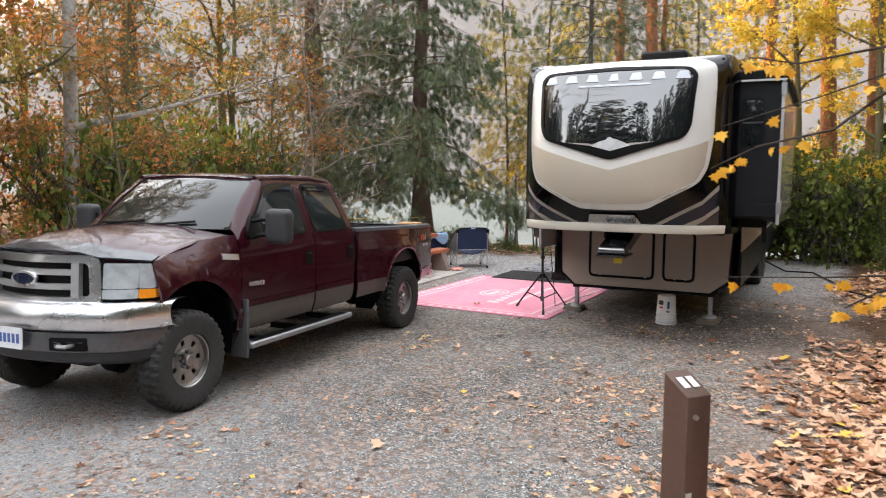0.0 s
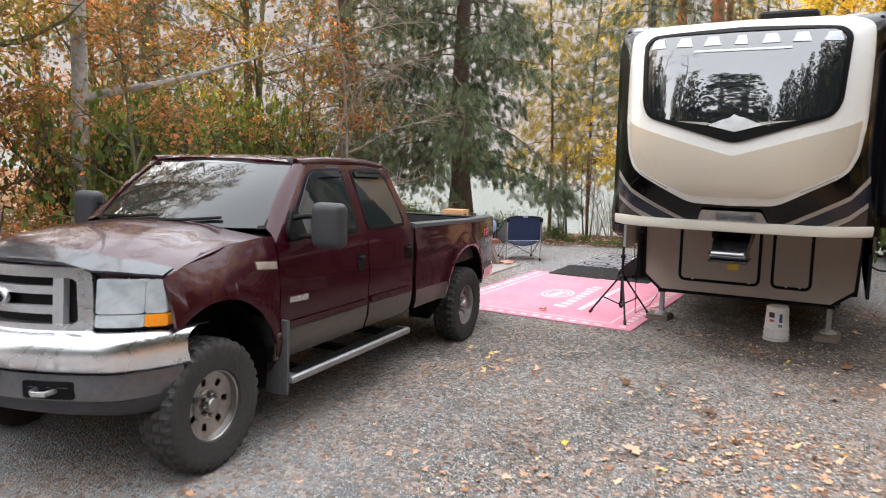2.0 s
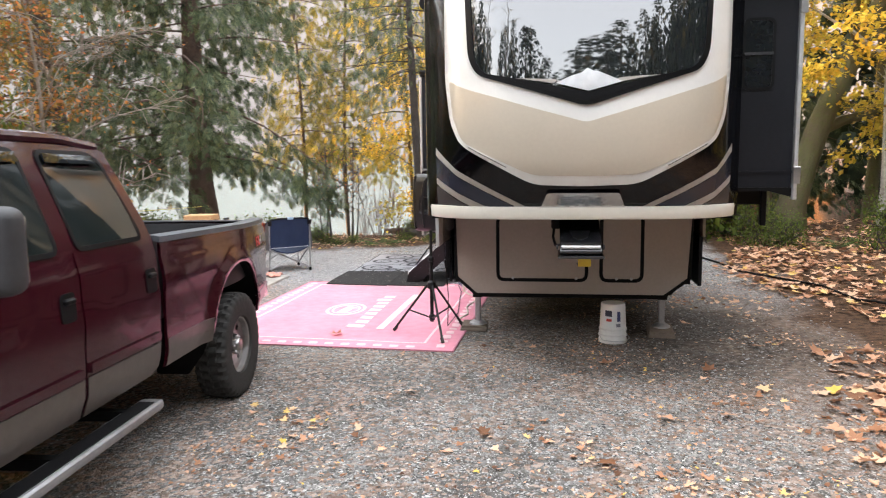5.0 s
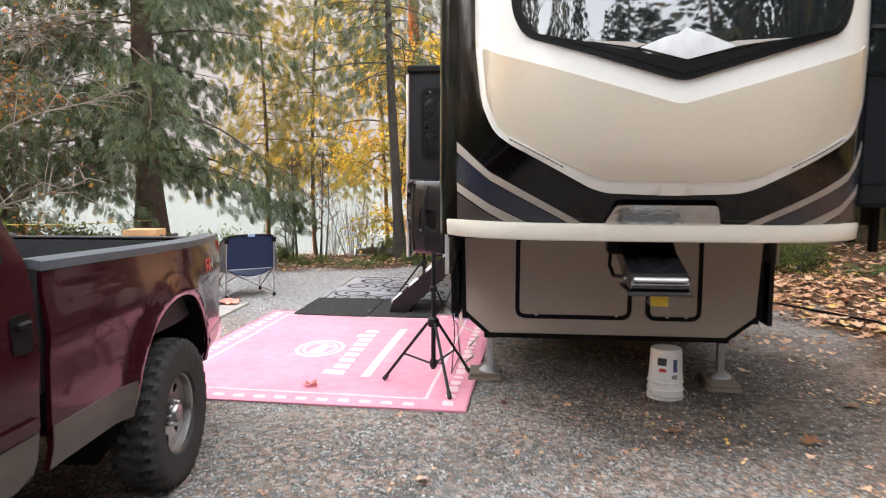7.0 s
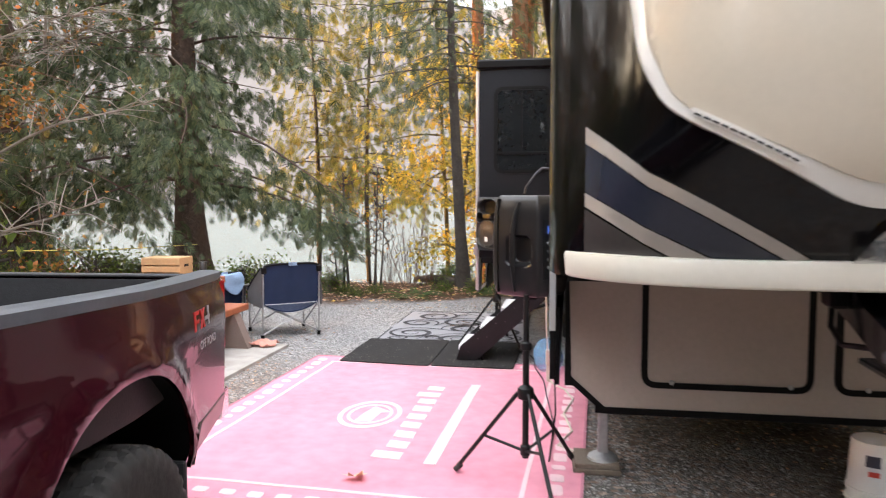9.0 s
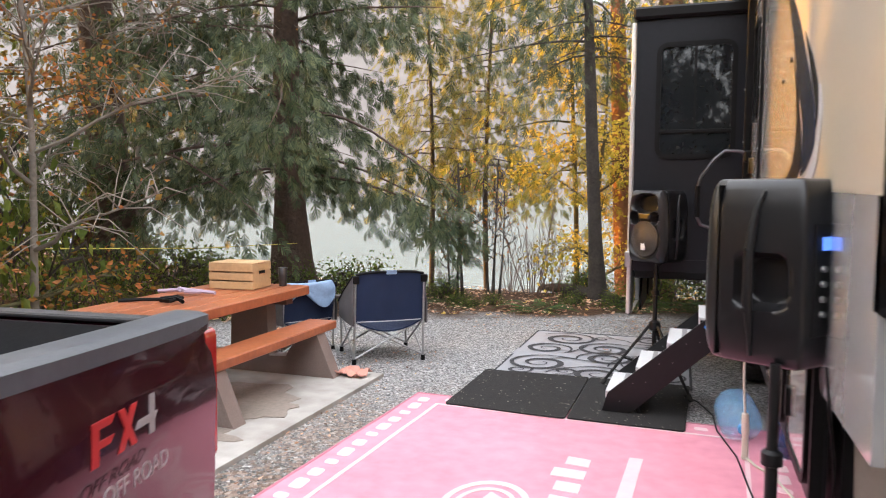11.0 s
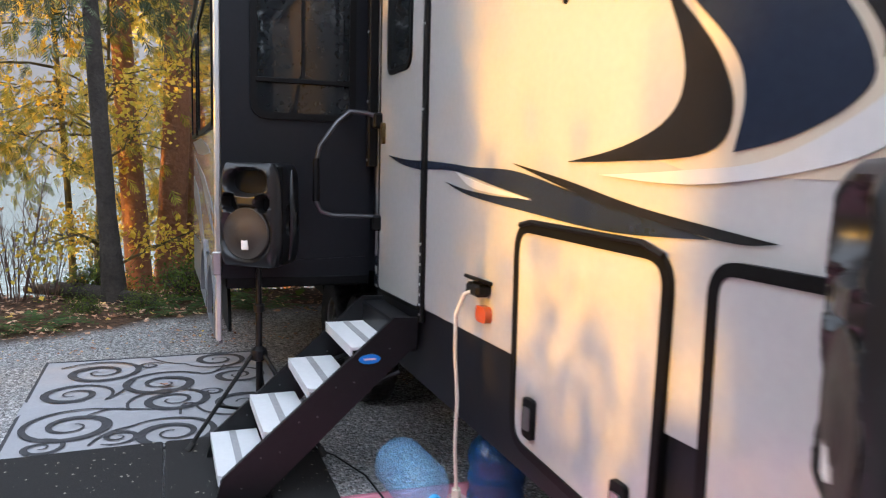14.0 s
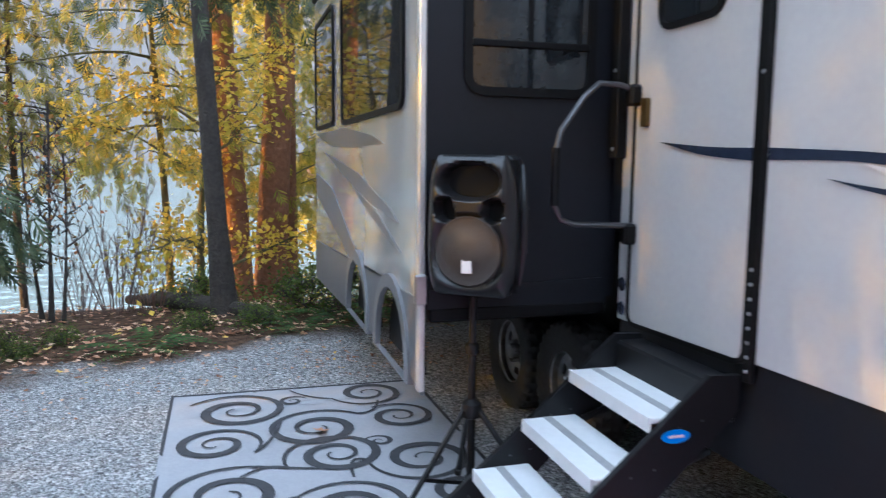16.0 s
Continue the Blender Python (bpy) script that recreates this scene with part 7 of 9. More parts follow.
# ---- camp chairs ----
def build_chair(m, label, cloth):
    """A folding bucket chair; sits facing +y, 0.85 wide."""
    ch = thing("camp_chair", m, label, "camp chair", "camp chairs")
    w, d = 0.335, 0.30
    for sx in (-1, 1):
        part("back_pole", tube([(sx * w, -d, 0.03), (sx * w * 0.98, -d - 0.05, 0.80)], 0.011, 8), GALV, ch)
        part("front_pole", tube([(sx * w, d, 0.03), (sx * w * 1.02, d + 0.02, 0.58)], 0.011, 8), GALV, ch)
        for yy in (-d, d):
            part("foot", lathe([(0.0, 0.0), (0.022, 0.0), (0.02, 0.05), (0.0, 0.05)], 10, pose(sx * w, yy, 0)), BLACK_PLAS, ch)
        part("side_strut", tube([(sx * w, -d, 0.05), (sx * w, d, 0.40)], 0.009, 6), GALV, ch)
        part("side_strut", tube([(sx * w, d, 0.05), (sx * w, -d, 0.40)], 0.009, 6), GALV, ch)
    for yy in (-d, d):
        part("cross_strut", tube([(-w, yy, 0.05), (w, yy, 0.40)], 0.009, 6), GALV, ch)
        part("cross_strut", tube([(w, yy + 0.02, 0.05), (-w, yy + 0.02, 0.40)], 0.009, 6), GALV, ch)
    # sling of cloth: taut square back, sides that slope down to the front poles, a sagging seat
    def back_at(u, v):
        """u across -1 to 1, v up 0 to 1."""
        return Vector((u * w * 0.97, -d - 0.01 - 0.035 * v - 0.035 * (1 - u * u) * (0.6 + 0.4 * v), 0.40 + 0.44 * v + 0.028 * (1 - u ** 4) * v))

    def fold(p, k=9):
        return 0.008 * noise.noise(p * k)

    part("back_cloth", panel(rounded([(-1, 0), (1, 0), (1, 1), (-1, 1)], 0.08, 3), lambda u, v, s: back_at(u, v) + Vector((0, fold(back_at(u, v)) + s * 0.014, 0)), 0.1), cloth, ch, "taut canvas back", smooth=60)
    for sx in (-1, 1):
        def side_at(u, v, s, sx=sx):
            top = 0.83 - 0.30 * min(1.0, u * 1.5) + 0.05 * max(0.0, u - 0.66)
            p = Vector((sx * (w + 0.02 + 0.05 * math.sin(math.pi * u) * (0.4 + 0.6 * v)), -d - 0.06 + (2 * d + 0.09) * u, 0.37 + (top - 0.37) * v))
            return p + Vector((fold(p, 7) * 2 - sx * s * 0.012, 0, 0))
        part("side_cloth", panel([(0, 0), (1, 0), (1, 1), (0, 1)], side_at, 0.1), GREYCLOTH, ch, "faded brown-navy canvas side", smooth=60)
        part("armrest", box(sx * (w + 0.03) - 0.035, sx * (w + 0.03) + 0.035, d - 0.06, d + 0.05, 0.545, 0.575, bev=0.01, seg=2), TAN, ch, "worn tan armrest end")
        part("piping", tube([side_at(k / 8, 1.0, 0) for k in range(9)], 0.009, 6), BLACK_PLAS, ch)
    part("seat_base", panel([(-1, -1), (1, -1), (1, 1), (-1, 1)], lambda u, v, s: Vector((u * w, v * (d + 0.02), 0.42 - 0.085 * (1 - u * u) * (1 - 0.3 * v) - s * 0.014)), 0.18), cloth, ch, smooth=60)
    part("piping", tube([back_at(-1 + k / 5, 1.0) for k in range(11)], 0.014, 6), BLACK_PLAS, ch)
    part("white_piping", tube([back_at(-1 + k / 5, 0.0) + Vector((0, -0.004, 0)) for k in range(11)], 0.005, 6), GALV, ch, "pale piping along the foot of the back")
    part("tag", panel(rounded([(-0.14, 0.95), (0.16, 0.95), (0.16, 1.03), (-0.14, 1.03)], 0.01, 2), lambda u, v, s: back_at(u, v) + Vector((0, -0.017 + s * 0.01, 0)), 0.2), PALE_BLUE, ch, "pale tag on the top edge")
    for sx in (-1, 1):
        part("corner_patch", box(sx * w * 0.97 - 0.03, sx * w * 0.97 + 0.03, -d - 0.075, -d - 0.045, 0.76, 0.835, bev=0.008), BLACK_PLAS, ch)
    return ch


build_chair(pose(-4.56, 5.36, 0.0, 0, 0, 38), "navy blue folding camp chair seen from behind, on gravel", NAVY)
c2 = build_chair(pose(-5.50, 5.32, 0.0, 0, 0, 60) @ Matrix.Diagonal((0.86, 0.86, 0.84, 1)), "navy folding camp chair with a pale blue cover draped over", NAVY)
bl = thing("chair_cover", pose(-5.50, 5.32, 0.0, 0, 0, 60) @ Matrix.Diagonal((0.86, 0.86, 0.84, 1)), "pale blue cloth draped over the chair back", "cloth")


def drape(u, v, s):
    a = math.pi * min(1.0, max(0.0, (v - 0.35) / 0.3))
    fall = max(0.0, 0.35 - v) + max(0.0, v - 0.65)
    return Vector((u + 0.03 * math.sin(v * 9), -0.37 - 0.035 * math.cos(a) + 0.015 * noise.noise(Vector((u * 9, v * 9, 1))) - 0.04 * (1 - (u / 0.4) ** 2), 0.845 + 0.03 * math.sin(a) - fall * (0.55 + 0.3 * math.sin(u * 11)) - 0.03 * (1 - (u / 0.4) ** 2) + s * 0.010))


part("cloth", panel(rounded([(-0.30, 0.0), (0.26, 0.05), (0.29, 0.95), (-0.32, 1.0)], 0.08, 3), drape, 0.05), PALE_BLUE, bl, smooth=60)
rag = thing("rag", pose(-4.42, 4.45, 0.03), "crumpled salmon-pink rag on the slab edge", "rag")
_bm = panel([(-0.13, -0.09), (0.13, -0.10), (0.14, 0.09), (-0.12, 0.10)], lambda u, v, s: Vector((u, v, 0.035 + 0.05 * noise.noise(Vector((u * 14, v * 14, 2))) + 0.02 * noise.noise(Vector((u * 40, v * 40, 5))) - s * 0.008)), 0.02)
part("cloth", _bm, mat("salmon_cloth", (0.62, 0.30, 0.24), rough=0.9, bump=0.3), rag)


# ---- water jugs and cable ----
def jug_material():
    """Clear tinted shells: pale and empty, or with the trailer's shade painted in."""
    return (mat("clear_blue_jug_plastic", (0.30, 0.62, 0.95), rough=0.08, var=0.05, bump=0.1, bs=12, alpha=0.17, spec=1.0),
            mat("shaded_blue_jug_plastic", (0.015, 0.08, 0.24), rough=0.08, var=0.1, bump=0.1, bs=12, alpha=0.45, spec=1.0))


JUGS = jug_material()
jug_prof = [(0.0, 0.0), (0.11, 0.0), (0.13, 0.015), (0.135, 0.04), (0.128, 0.09), (0.135, 0.10), (0.135, 0.13), (0.128, 0.14), (0.128, 0.19), (0.135, 0.20), (0.135, 0.23), (0.128, 0.24), (0.128, 0.28), (0.135, 0.29), (0.135, 0.33), (0.12, 0.37), (0.08, 0.41), (0.035, 0.43), (0.028, 0.44), (0.028, 0.48), (0.024, 0.48), (0.024, 0.44)]
for m_, lab, JUG in ((pose(-1.39, 4.17, 0.150, 92, 0, 4), "clear pale blue plastic water jug lying on its side", JUGS[0]), (pose(-1.07, 3.68, 0.01), "blue plastic water jug standing under the trailer, its shade painted in", JUGS[1])):
    j = thing("water_jug", m_, lab, "water jug", "water jugs")
    part("jug_shell", lathe(jug_prof + [(max(0.0, r_ - 0.004), max(0.004, z_ if z_ < 0.36 else z_ - 0.004)) for r_, z_ in jug_prof[-5::-1]], 28), JUG, j, smooth=60)
    part("cap_ring", lathe([(0.031, 0.455), (0.031, 0.485), (0.0, 0.487)], 14), mat("blue_cap", (0.10, 0.42, 0.80), rough=0.4), j, "blue cap")
cord = thing("extension_cable", pose(0, -0.04, 0), "cream power cord hanging from the trailer inlet", "cable")
part("cord", tube([(-1.325, 3.43, 1.15), (-1.37, 3.44, 1.13), (-1.40, 3.45, 1.05), (-1.395, 3.46, 0.9), (-1.38, 3.46, 0.7), (-1.38, 3.47, 0.5), (-1.365, 3.48, 0.3)], 0.0075, 8), CREAM_CORD, cord)
part("plug", tube([(-1.365, 3.48, 0.31), (-1.36, 3.485, 0.20), (-1.36, 3.49, 0.17)], [0.02, 0.024, 0.018], 8), CREAM_CORD, cord)
part("plug_tail", box(-1.378, -1.342, 3.475, 3.505, 0.03, 0.175, bev=0.006), CREAM_CORD, cord)
part("ground_lead", tube([(-1.36, 3.49, 0.05), (-1.30, 3.42, 0.02), (-1.22, 3.30, 0.018), (-1.15, 3.0, 0.018), (-1.22, 2.6, 0.018), (-1.16, 2.2, 0.02), (-1.25, 1.9, 0.02), (-1.10, 1.75, 0.02)], 0.008, 6), CREAM_CORD, cord)
lead = thing("speaker_lead", pose(0, 0, 0), "thin black audio lead trailing over the rug", "cable")
part("lead", tube([(-1.30, 1.22, 1.10), (-1.27, 1.2, 0.8), (-1.26, 1.3, 0.4), (-1.30, 1.5, 0.04), (-1.28, 2.2, 0.022), (-1.36, 3.0, 0.022), (-1.40, 3.5, 0.024), (-1.50, 3.95, 0.03), (-1.52, 4.3, 0.03), (-1.62, 4.6, 0.035), (-1.72, 4.75, 0.035)], 0.005, 6), BLACK_PLAS, lead)
hose = thing("power_cable", pose(0, 0, 0), "dark cable lying across the gravel from the trailer", "cable")
part("cable", tube([(1.1, 7.4, 0.3), (1.6, 7.6, 0.03), (2.1, 7.7, 0.022), (2.5, 6.2, 0.025), (2.55, 5.5, 0.025), (3.0, 4.6, 0.05), (3.3, 4.0, 0.065), (3.36, 3.1, 0.07), (4.2, 2.0, 0.13), (5.5, 1.2, 0.22)], 0.016, 8), BLACK_PLAS, hose)
line = thing("washing_line", pose(0, 0, 0), "thin yellow cord tied between two trees", "cord")
part("cord", tube([(-8.28, 4.7, 0.99), (-7.95, 7.0, 0.84), (-7.66, 9.12, 0.78)], 0.007, 6), mat("yellow_cord", (0.65, 0.55, 0.12), rough=0.6, bump=0), line)

# ---- site marker post ----
post = thing("site_post", pose(1.74, -6.0, 0, 0, 0, -40), "square brown wooden site marker post with a sloping top", "post")
_bm = box(-0.07, 0.07, -0.058, 0.058, -0.05, 1.25, bev=0.004)
for v in _bm.verts:
    if v.co.z > 1.2:
        v.co.z -= (0.07 + v.co.x) * 0.5
part("post_body", _bm, BROWN_PAINT, post)
TOPM = pose(0.0, 0.0, 1.216, 0, 26.6, 0)
for k in (-0.022, 0.022):
    part("number_bar", box(-0.03, 0.03, k - 0.014, k + 0.014, 0.001, 0.004, TOPM), mat("white_paint", (0.75, 0.74, 0.72), rough=0.5), post, "white number mark")
_st = part("post_strip", box(0.070, 0.0735, -0.052, -0.024, 0.30, 0.80), mat("white_strip", (0.66, 0.66, 0.68), rough=0.4, var=0.1), post, "white reflective strip with worn print")
for k in range(16):
    part("strip_bar", box(0.0732, 0.0745, -0.046, -0.030, 0.33 + k * 0.028, 0.345 + k * 0.028), BROWN_PAINT, _st)
part("bolt", lathe([(0.0, 0.012), (0.010, 0.010), (0.012, 0.0)], 8, pose(0.071, -0.02, 1.10, 0, 90, 0)), STEEL, post)

# ---- trees and plants ----
BARK_CEDAR = mat("fibrous_cedar_bark", (0.085, 0.055, 0.042), rough=0.95, var=0.35, s1=2.5, s2=18, bump=0.9, bs=22, dist=0.04)
BARK_RED = mat("red_brown_bark", (0.23, 0.105, 0.055), rough=0.95, var=0.35, s1=2.5, s2=16, bump=0.9, bs=18, dist=0.05)
BARK_DARK = mat("dark_fir_bark", (0.055, 0.045, 0.038), rough=0.95, var=0.4, s1=5, s2=30, bump=0.8, bs=30, dist=0.03)
BARK_ALDER = mat("mottled_alder_bark", (0.15, 0.135, 0.115), rough=0.85, var=0.0, col2=(0.42, 0.40, 0.36), s1=4.5, s2=16, bump=0.4, bs=25, mid=0.54)
BARK_MOSS = mat("mossy_maple_bark", (0.10, 0.075, 0.05), rough=0.95, col2=(0.09, 0.10, 0.03), s1=2.0, s2=14, bump=0.7, bs=25, dist=0.03)
L_CEDAR = leaf_mat("cedar_foliage", (0.032, 0.052, 0.024), (0.105, 0.13, 0.06), 0.5, 0.32)
# low golden sun is put into this foliage colour
L_SUNNY = leaf_mat("sun_tinted_cedar_foliage", (0.17, 0.18, 0.03), (0.52, 0.42, 0.06), 0.45, 0.45)
L_MID = leaf_mat("olive_cedar_foliage", (0.06, 0.075, 0.02), (0.24, 0.22, 0.05), 0.45, 0.4)
L_FIR = leaf_mat("fir_foliage", (0.012, 0.022, 0.012), (0.032, 0.05, 0.022), 0.3, 0.15)
L_GOLD = leaf_mat("golden_leaves", (0.58, 0.40, 0.04), (0.76, 0.60, 0.10), 0.25, 0.45)
L_ORANGE = leaf_mat("rusty_leaves", (0.16, 0.085, 0.028), (0.47, 0.23, 0.055), 0.5, 0.45)
L_OLIVE = leaf_mat("olive_yellow_leaves", (0.17, 0.145, 0.035), (0.43, 0.32, 0.07), 0.45, 0.45)
L_GREEN = leaf_mat("shrub_leaves", (0.06, 0.10, 0.02), (0.17, 0.21, 0.04), 0.35, 0.35)
L_FERN = leaf_mat("fern_fronds", (0.035, 0.08, 0.02), (0.09, 0.14, 0.035), 0.3, 0.3)


def mesh_part(name, verts, faces, material, parent, label="", smooth=False):
    me = bpy.data.meshes.new(name)
    me.from_pydata([tuple(v) for v in verts], [], faces)
    me.materials.append(material)
    if smooth:
        me.shade_smooth()
    ob = new(name, me)
    ob.parent = parent
    if label:
        ob["label"] = label
    return ob


def leaf_cloud(points, dirs, size, rng, width=0.62, droop=0.5):
    """Folded leaves, two triangles each, at the points, growing along dirs with some scatter."""
    P = np.array(points, dtype=float)
    n = len(P)
    D = np.array(dirs, dtype=float) + rng.normal(0, 0.55, (n, 3))
    D[:, 2] -= droop * rng.random(n)
    D /= np.linalg.norm(D, axis=1)[:, None] + 1e-9
    R = rng.normal(0, 1, (n, 3))
    S = np.cross(D, R)
    S /= np.linalg.norm(S, axis=1)[:, None] + 1e-9
    N = np.cross(S, D)
    L = (size * rng.uniform(0.6, 1.35, n))[:, None]
    a = P
    b = P + D * L * 0.5 + S * L * width * 0.5 + N * L * 0.10
    c = P + D * L
    d = P + D * L * 0.5 - S * L * width * 0.5 + N * L * 0.10
    V = np.stack([a, b, c, d], 1).reshape(-1, 3)
    F = []
    for i in range(n):
        k = 4 * i
        F.append((k, k + 1, k + 2, k + 3))
    return V, F


def trunk_bm(bm, pts, radii, sides=10, rough=0.12, rng=None):
    """A trunk or limb with an uneven, tapering section."""
    start = len(bm.verts)
    add_tube(bm, pts, radii, sides, True)
    bm.verts.ensure_lookup_table()
    for v in bm.verts[start:]:
        k = noise.noise(Vector((v.co.x * 3.1, v.co.y * 3.1, v.co.z * 0.7))) * rough
        c = min(pts, key=lambda p: abs(p[2] - v.co.z))
        v.co += (v.co - Vector((c[0], c[1], v.co.z))) * k
    return bm


SPRAY = [(0.0, 0.0, 1.0, 0.036), (0.12, 0.85, 0.46, 0.036), (0.12, -0.85, 0.46, 0.036), (0.32, 0.75, 0.44, 0.036), (0.32, -0.75, 0.44, 0.036), (0.60, 0.6, 0.36, 0.028), (0.60, -0.6, 0.36, 0.028), (0.46, 0.7, 0.40, 0.028), (0.46, -0.7, 0.40, 0.028), (0.74, 0.5, 0.28, 0.025), (0.74, -0.5, 0.28, 0.025)]


def cedar_tree(name, m, seed, height=17.0, base_r=0.36, low=1.4, reach=3.6, label="", fronds=30, bark=None, leaf=None, density=1.0, flare=1.7, sweep=0.0, fine=True, wide=1.0, short=0.0):
    rng, nr = random.Random(seed), np.random.default_rng(seed)
    t = thing(name, m, label, "tree", "trees")
    pts, rad = [], []
    for k in range(15):
        s = k / 14
        z = -0.15 + height * s ** 1.25
        pts.append((0.15 * math.sin(z * 0.35 + seed) + sweep * z * 0.02, 0.12 * math.cos(z * 0.3 + seed), z))
        rad.append(max(0.03, base_r * (1 - 0.93 * s) * (1 + (flare - 1) * math.exp(-max(0, z) / 0.55))))
    bm = trunk_bm(bmesh.new(), pts, rad, 16, 0.22)
    V, F = [], []
    nb = int(125 * density)
    tips_P, tips_D = [], []
    for i in range(nb):
        s = (i + rng.random()) / nb
        z = low + (height - low - 0.3) * s ** 1.25
        L = reach * (1 - (z / height) ** 1.6) * rng.uniform(0.55, 1.15) + 0.25
        a = i * 2.4 + rng.uniform(-0.5, 0.5)
        L *= 1 - short * max(0.0, math.sin(a))
        ox, oy = 0.15 * math.sin(z * 0.35 + seed) + sweep * z * 0.02, 0.12 * math.cos(z * 0.3 + seed)
        dirx, diry = math.cos(a), math.sin(a)
        line = []
        dr = rng.uniform(0.28, 0.55)
        for k in range(7):
            u = k / 6
            side = 0.25 * math.sin(u * 3 + i) * L * 0.2
            line.append((ox + dirx * L * u - diry * side, oy + diry * L * u + dirx * side, z + 0.18 * L * u - dr * L * (u ** 1.5) + 0.22 * L * dr * max(0, u - 0.7)))
        if z < (9.5 if fine else 5.0):
            add_tube(bm, line, [max(0.005, (0.008 + 0.006 * L) * (1 - 0.85 * k / 6)) for k in range(7)], 5 if fine else 4, False)
        nf = int(fronds * (1.8 if fine else 1.0) * (0.4 + L / reach) * (1.0 if z < 8 else 0.5))
        for j in range(nf):
            u = 0.18 + 0.82 * (j + rng.random()) / nf
            k = min(5, int(u * 6))
            w = u * 6 - k
            p = [line[k][c] * (1 - w) + line[k + 1][c] * w for c in range(3)]
            sd = rng.choice((-1, 1)) * rng.uniform(0.0, 0.6) * (0.5 + 0.5 * L / reach)
            p[0] += -diry * sd
            p[1] += dirx * sd
            p[2] += -0.50 * rng.random() ** 1.6 + 0.03 - abs(sd) * 0.45
            tips_P.append(p)
            tips_D.append((dirx * 0.45 + rng.uniform(-0.5, 0.5) - diry * sd, diry * 0.45 + rng.uniform(-0.5, 0.5) + dirx * sd, -0.75 - 0.5 * rng.random()))
    # sprays: a fan of narrow leaflets
    P, D = np.array(tips_P), np.array(tips_D)
    D /= np.linalg.norm(D, axis=1)[:, None]
    n = len(P)
    S = np.cross(D, nr.normal(0, 1, (n, 3)))
    S /= np.linalg.norm(S, axis=1)[:, None]
    size = nr.uniform(0.11, 0.33, n)[:, None] if fine else nr.uniform(0.30, 0.75, n)[:, None]
    verts, faces = [], []
    for along, spread, ln, wd in SPRAY[:9] if fine else SPRAY[:5]:
        A = P + D * size * along
        dv = D + S * spread
        dv /= np.linalg.norm(dv, axis=1)[:, None]
        sv = np.cross(dv, np.cross(D, S)) * (size * wd * wide)
        tip = A + dv * size * ln
        mid = A + dv * size * ln * 0.55
        base = len(verts) * 0 + sum(len(v) for v in verts)
        verts.append(np.stack([A, mid + sv, tip, mid - sv], 1).reshape(-1, 3))
        faces += [(base + 4 * i, base + 4 * i + 1, base + 4 * i + 2, base + 4 * i + 3) for i in range(n)]
    V = np.concatenate(verts)
    part("trunk", bm, bark or BARK_CEDAR, t, "furrowed brown trunk with drooping limbs", smooth=60)
    mesh_part("crown", V, faces, leaf or L_CEDAR, t, "hanging feathery evergreen sprays")
    return t


def broadleaf_tree(name, m, seed, height=10.0, base_r=0.14, low=1.6, spread=2.6, leaves=6000, leaf_size=0.10, bark=None, leaf=None, label="", lean=(0, 0), limbs=11, twigs=9, top_only=0.0, wiggle=0.25, forks=1):
    rng, nr = random.Random(seed), np.random.default_rng(seed)
    t = thing(name, m, label, "tree", "trees")
    bm = bmesh.new()
    pts, rad = [], []
    for k in range(13):
        s = k / 12
        z = -0.12 + height * s
        pts.append((lean[0] * s ** 1.3 * height + wiggle * math.sin(z * 0.7 + seed) * s, lean[1] * s ** 1.3 * height + wiggle * math.cos(z * 0.6 + seed * 2) * s, z))
        rad.append(max(0.012, base_r * (1 - 0.9 * s) * (1 + 0.55 * math.exp(-max(0, z) / 0.35))))
    trunk_bm(bm, pts, rad, 11, 0.18)
    P, D = [], []
    for i in range(limbs):
        s0 = low / height + (0.97 - low / height) * (i + rng.random()) / limbs
        k = min(11, int(s0 * 12))
        w = s0 * 12 - k
        o = Vector(pts[k]).lerp(Vector(pts[k + 1]), w)
        a = i * 2.4 + rng.uniform(-0.6, 0.6)
        L = spread * rng.uniform(0.6, 1.15) * (1.15 - 0.75 * s0)
        d = Vector((math.cos(a), math.sin(a), rng.uniform(0.25, 0.9))).normalized()
        line = [o]
        for j in range(6):
            d = (d + Vector((rng.uniform(-0.28, 0.28), rng.uniform(-0.28, 0.28), rng.uniform(-0.16, 0.14)))).normalized()
            line.append(line[-1] + d * L / 6)
        r0 = base_r * (1 - 0.9 * s0) * 0.55 + 0.006
        add_tube(bm, line, [max(0.004, r0 * (1 - 0.88 * j / 6)) for j in range(7)], 6, False)
        for j in range(twigs):
            u = rng.uniform(0.25, 1.0)
            kk = min(5, int(u * 6))
            q = line[kk].lerp(line[kk + 1], u * 6 - kk)
            td = (d * 0.5 + Vector((rng.uniform(-1, 1), rng.uniform(-1, 1), rng.uniform(-0.5, 0.6)))).normalized()
            tl = rng.uniform(0.35, 0.95) * spread / 2.6
            tw = [q, q + td * tl * 0.5 + Vector((0, 0, 0.04)), q + td * tl + Vector((0, 0, rng.uniform(-0.15, 0.03)))]
            add_tube(bm, tw, [0.008, 0.006, 0.003], 4, False)
            nl = max(1, int(leaves / (limbs * twigs)))
            for q_ in range(nl):
                v = rng.uniform(0.15, 1.05)
                p = tw[0].lerp(tw[1], v * 2) if v < 0.5 else tw[1].lerp(tw[2], v * 2 - 1)
                if p.z < top_only * height:
                    continue
                P.append(tuple(p + Vector((rng.gauss(0, 0.13), rng.gauss(0, 0.13), rng.gauss(0, 0.10)))))
                D.append(tuple(td))
    part("trunk", bm, bark or BARK_MOSS, t, "", smooth=60)
    if P:
        V, F = leaf_cloud(P, D, leaf_size, nr, 0.7)
        mesh_part("crown", V, F, leaf or L_GOLD, t)
    return t


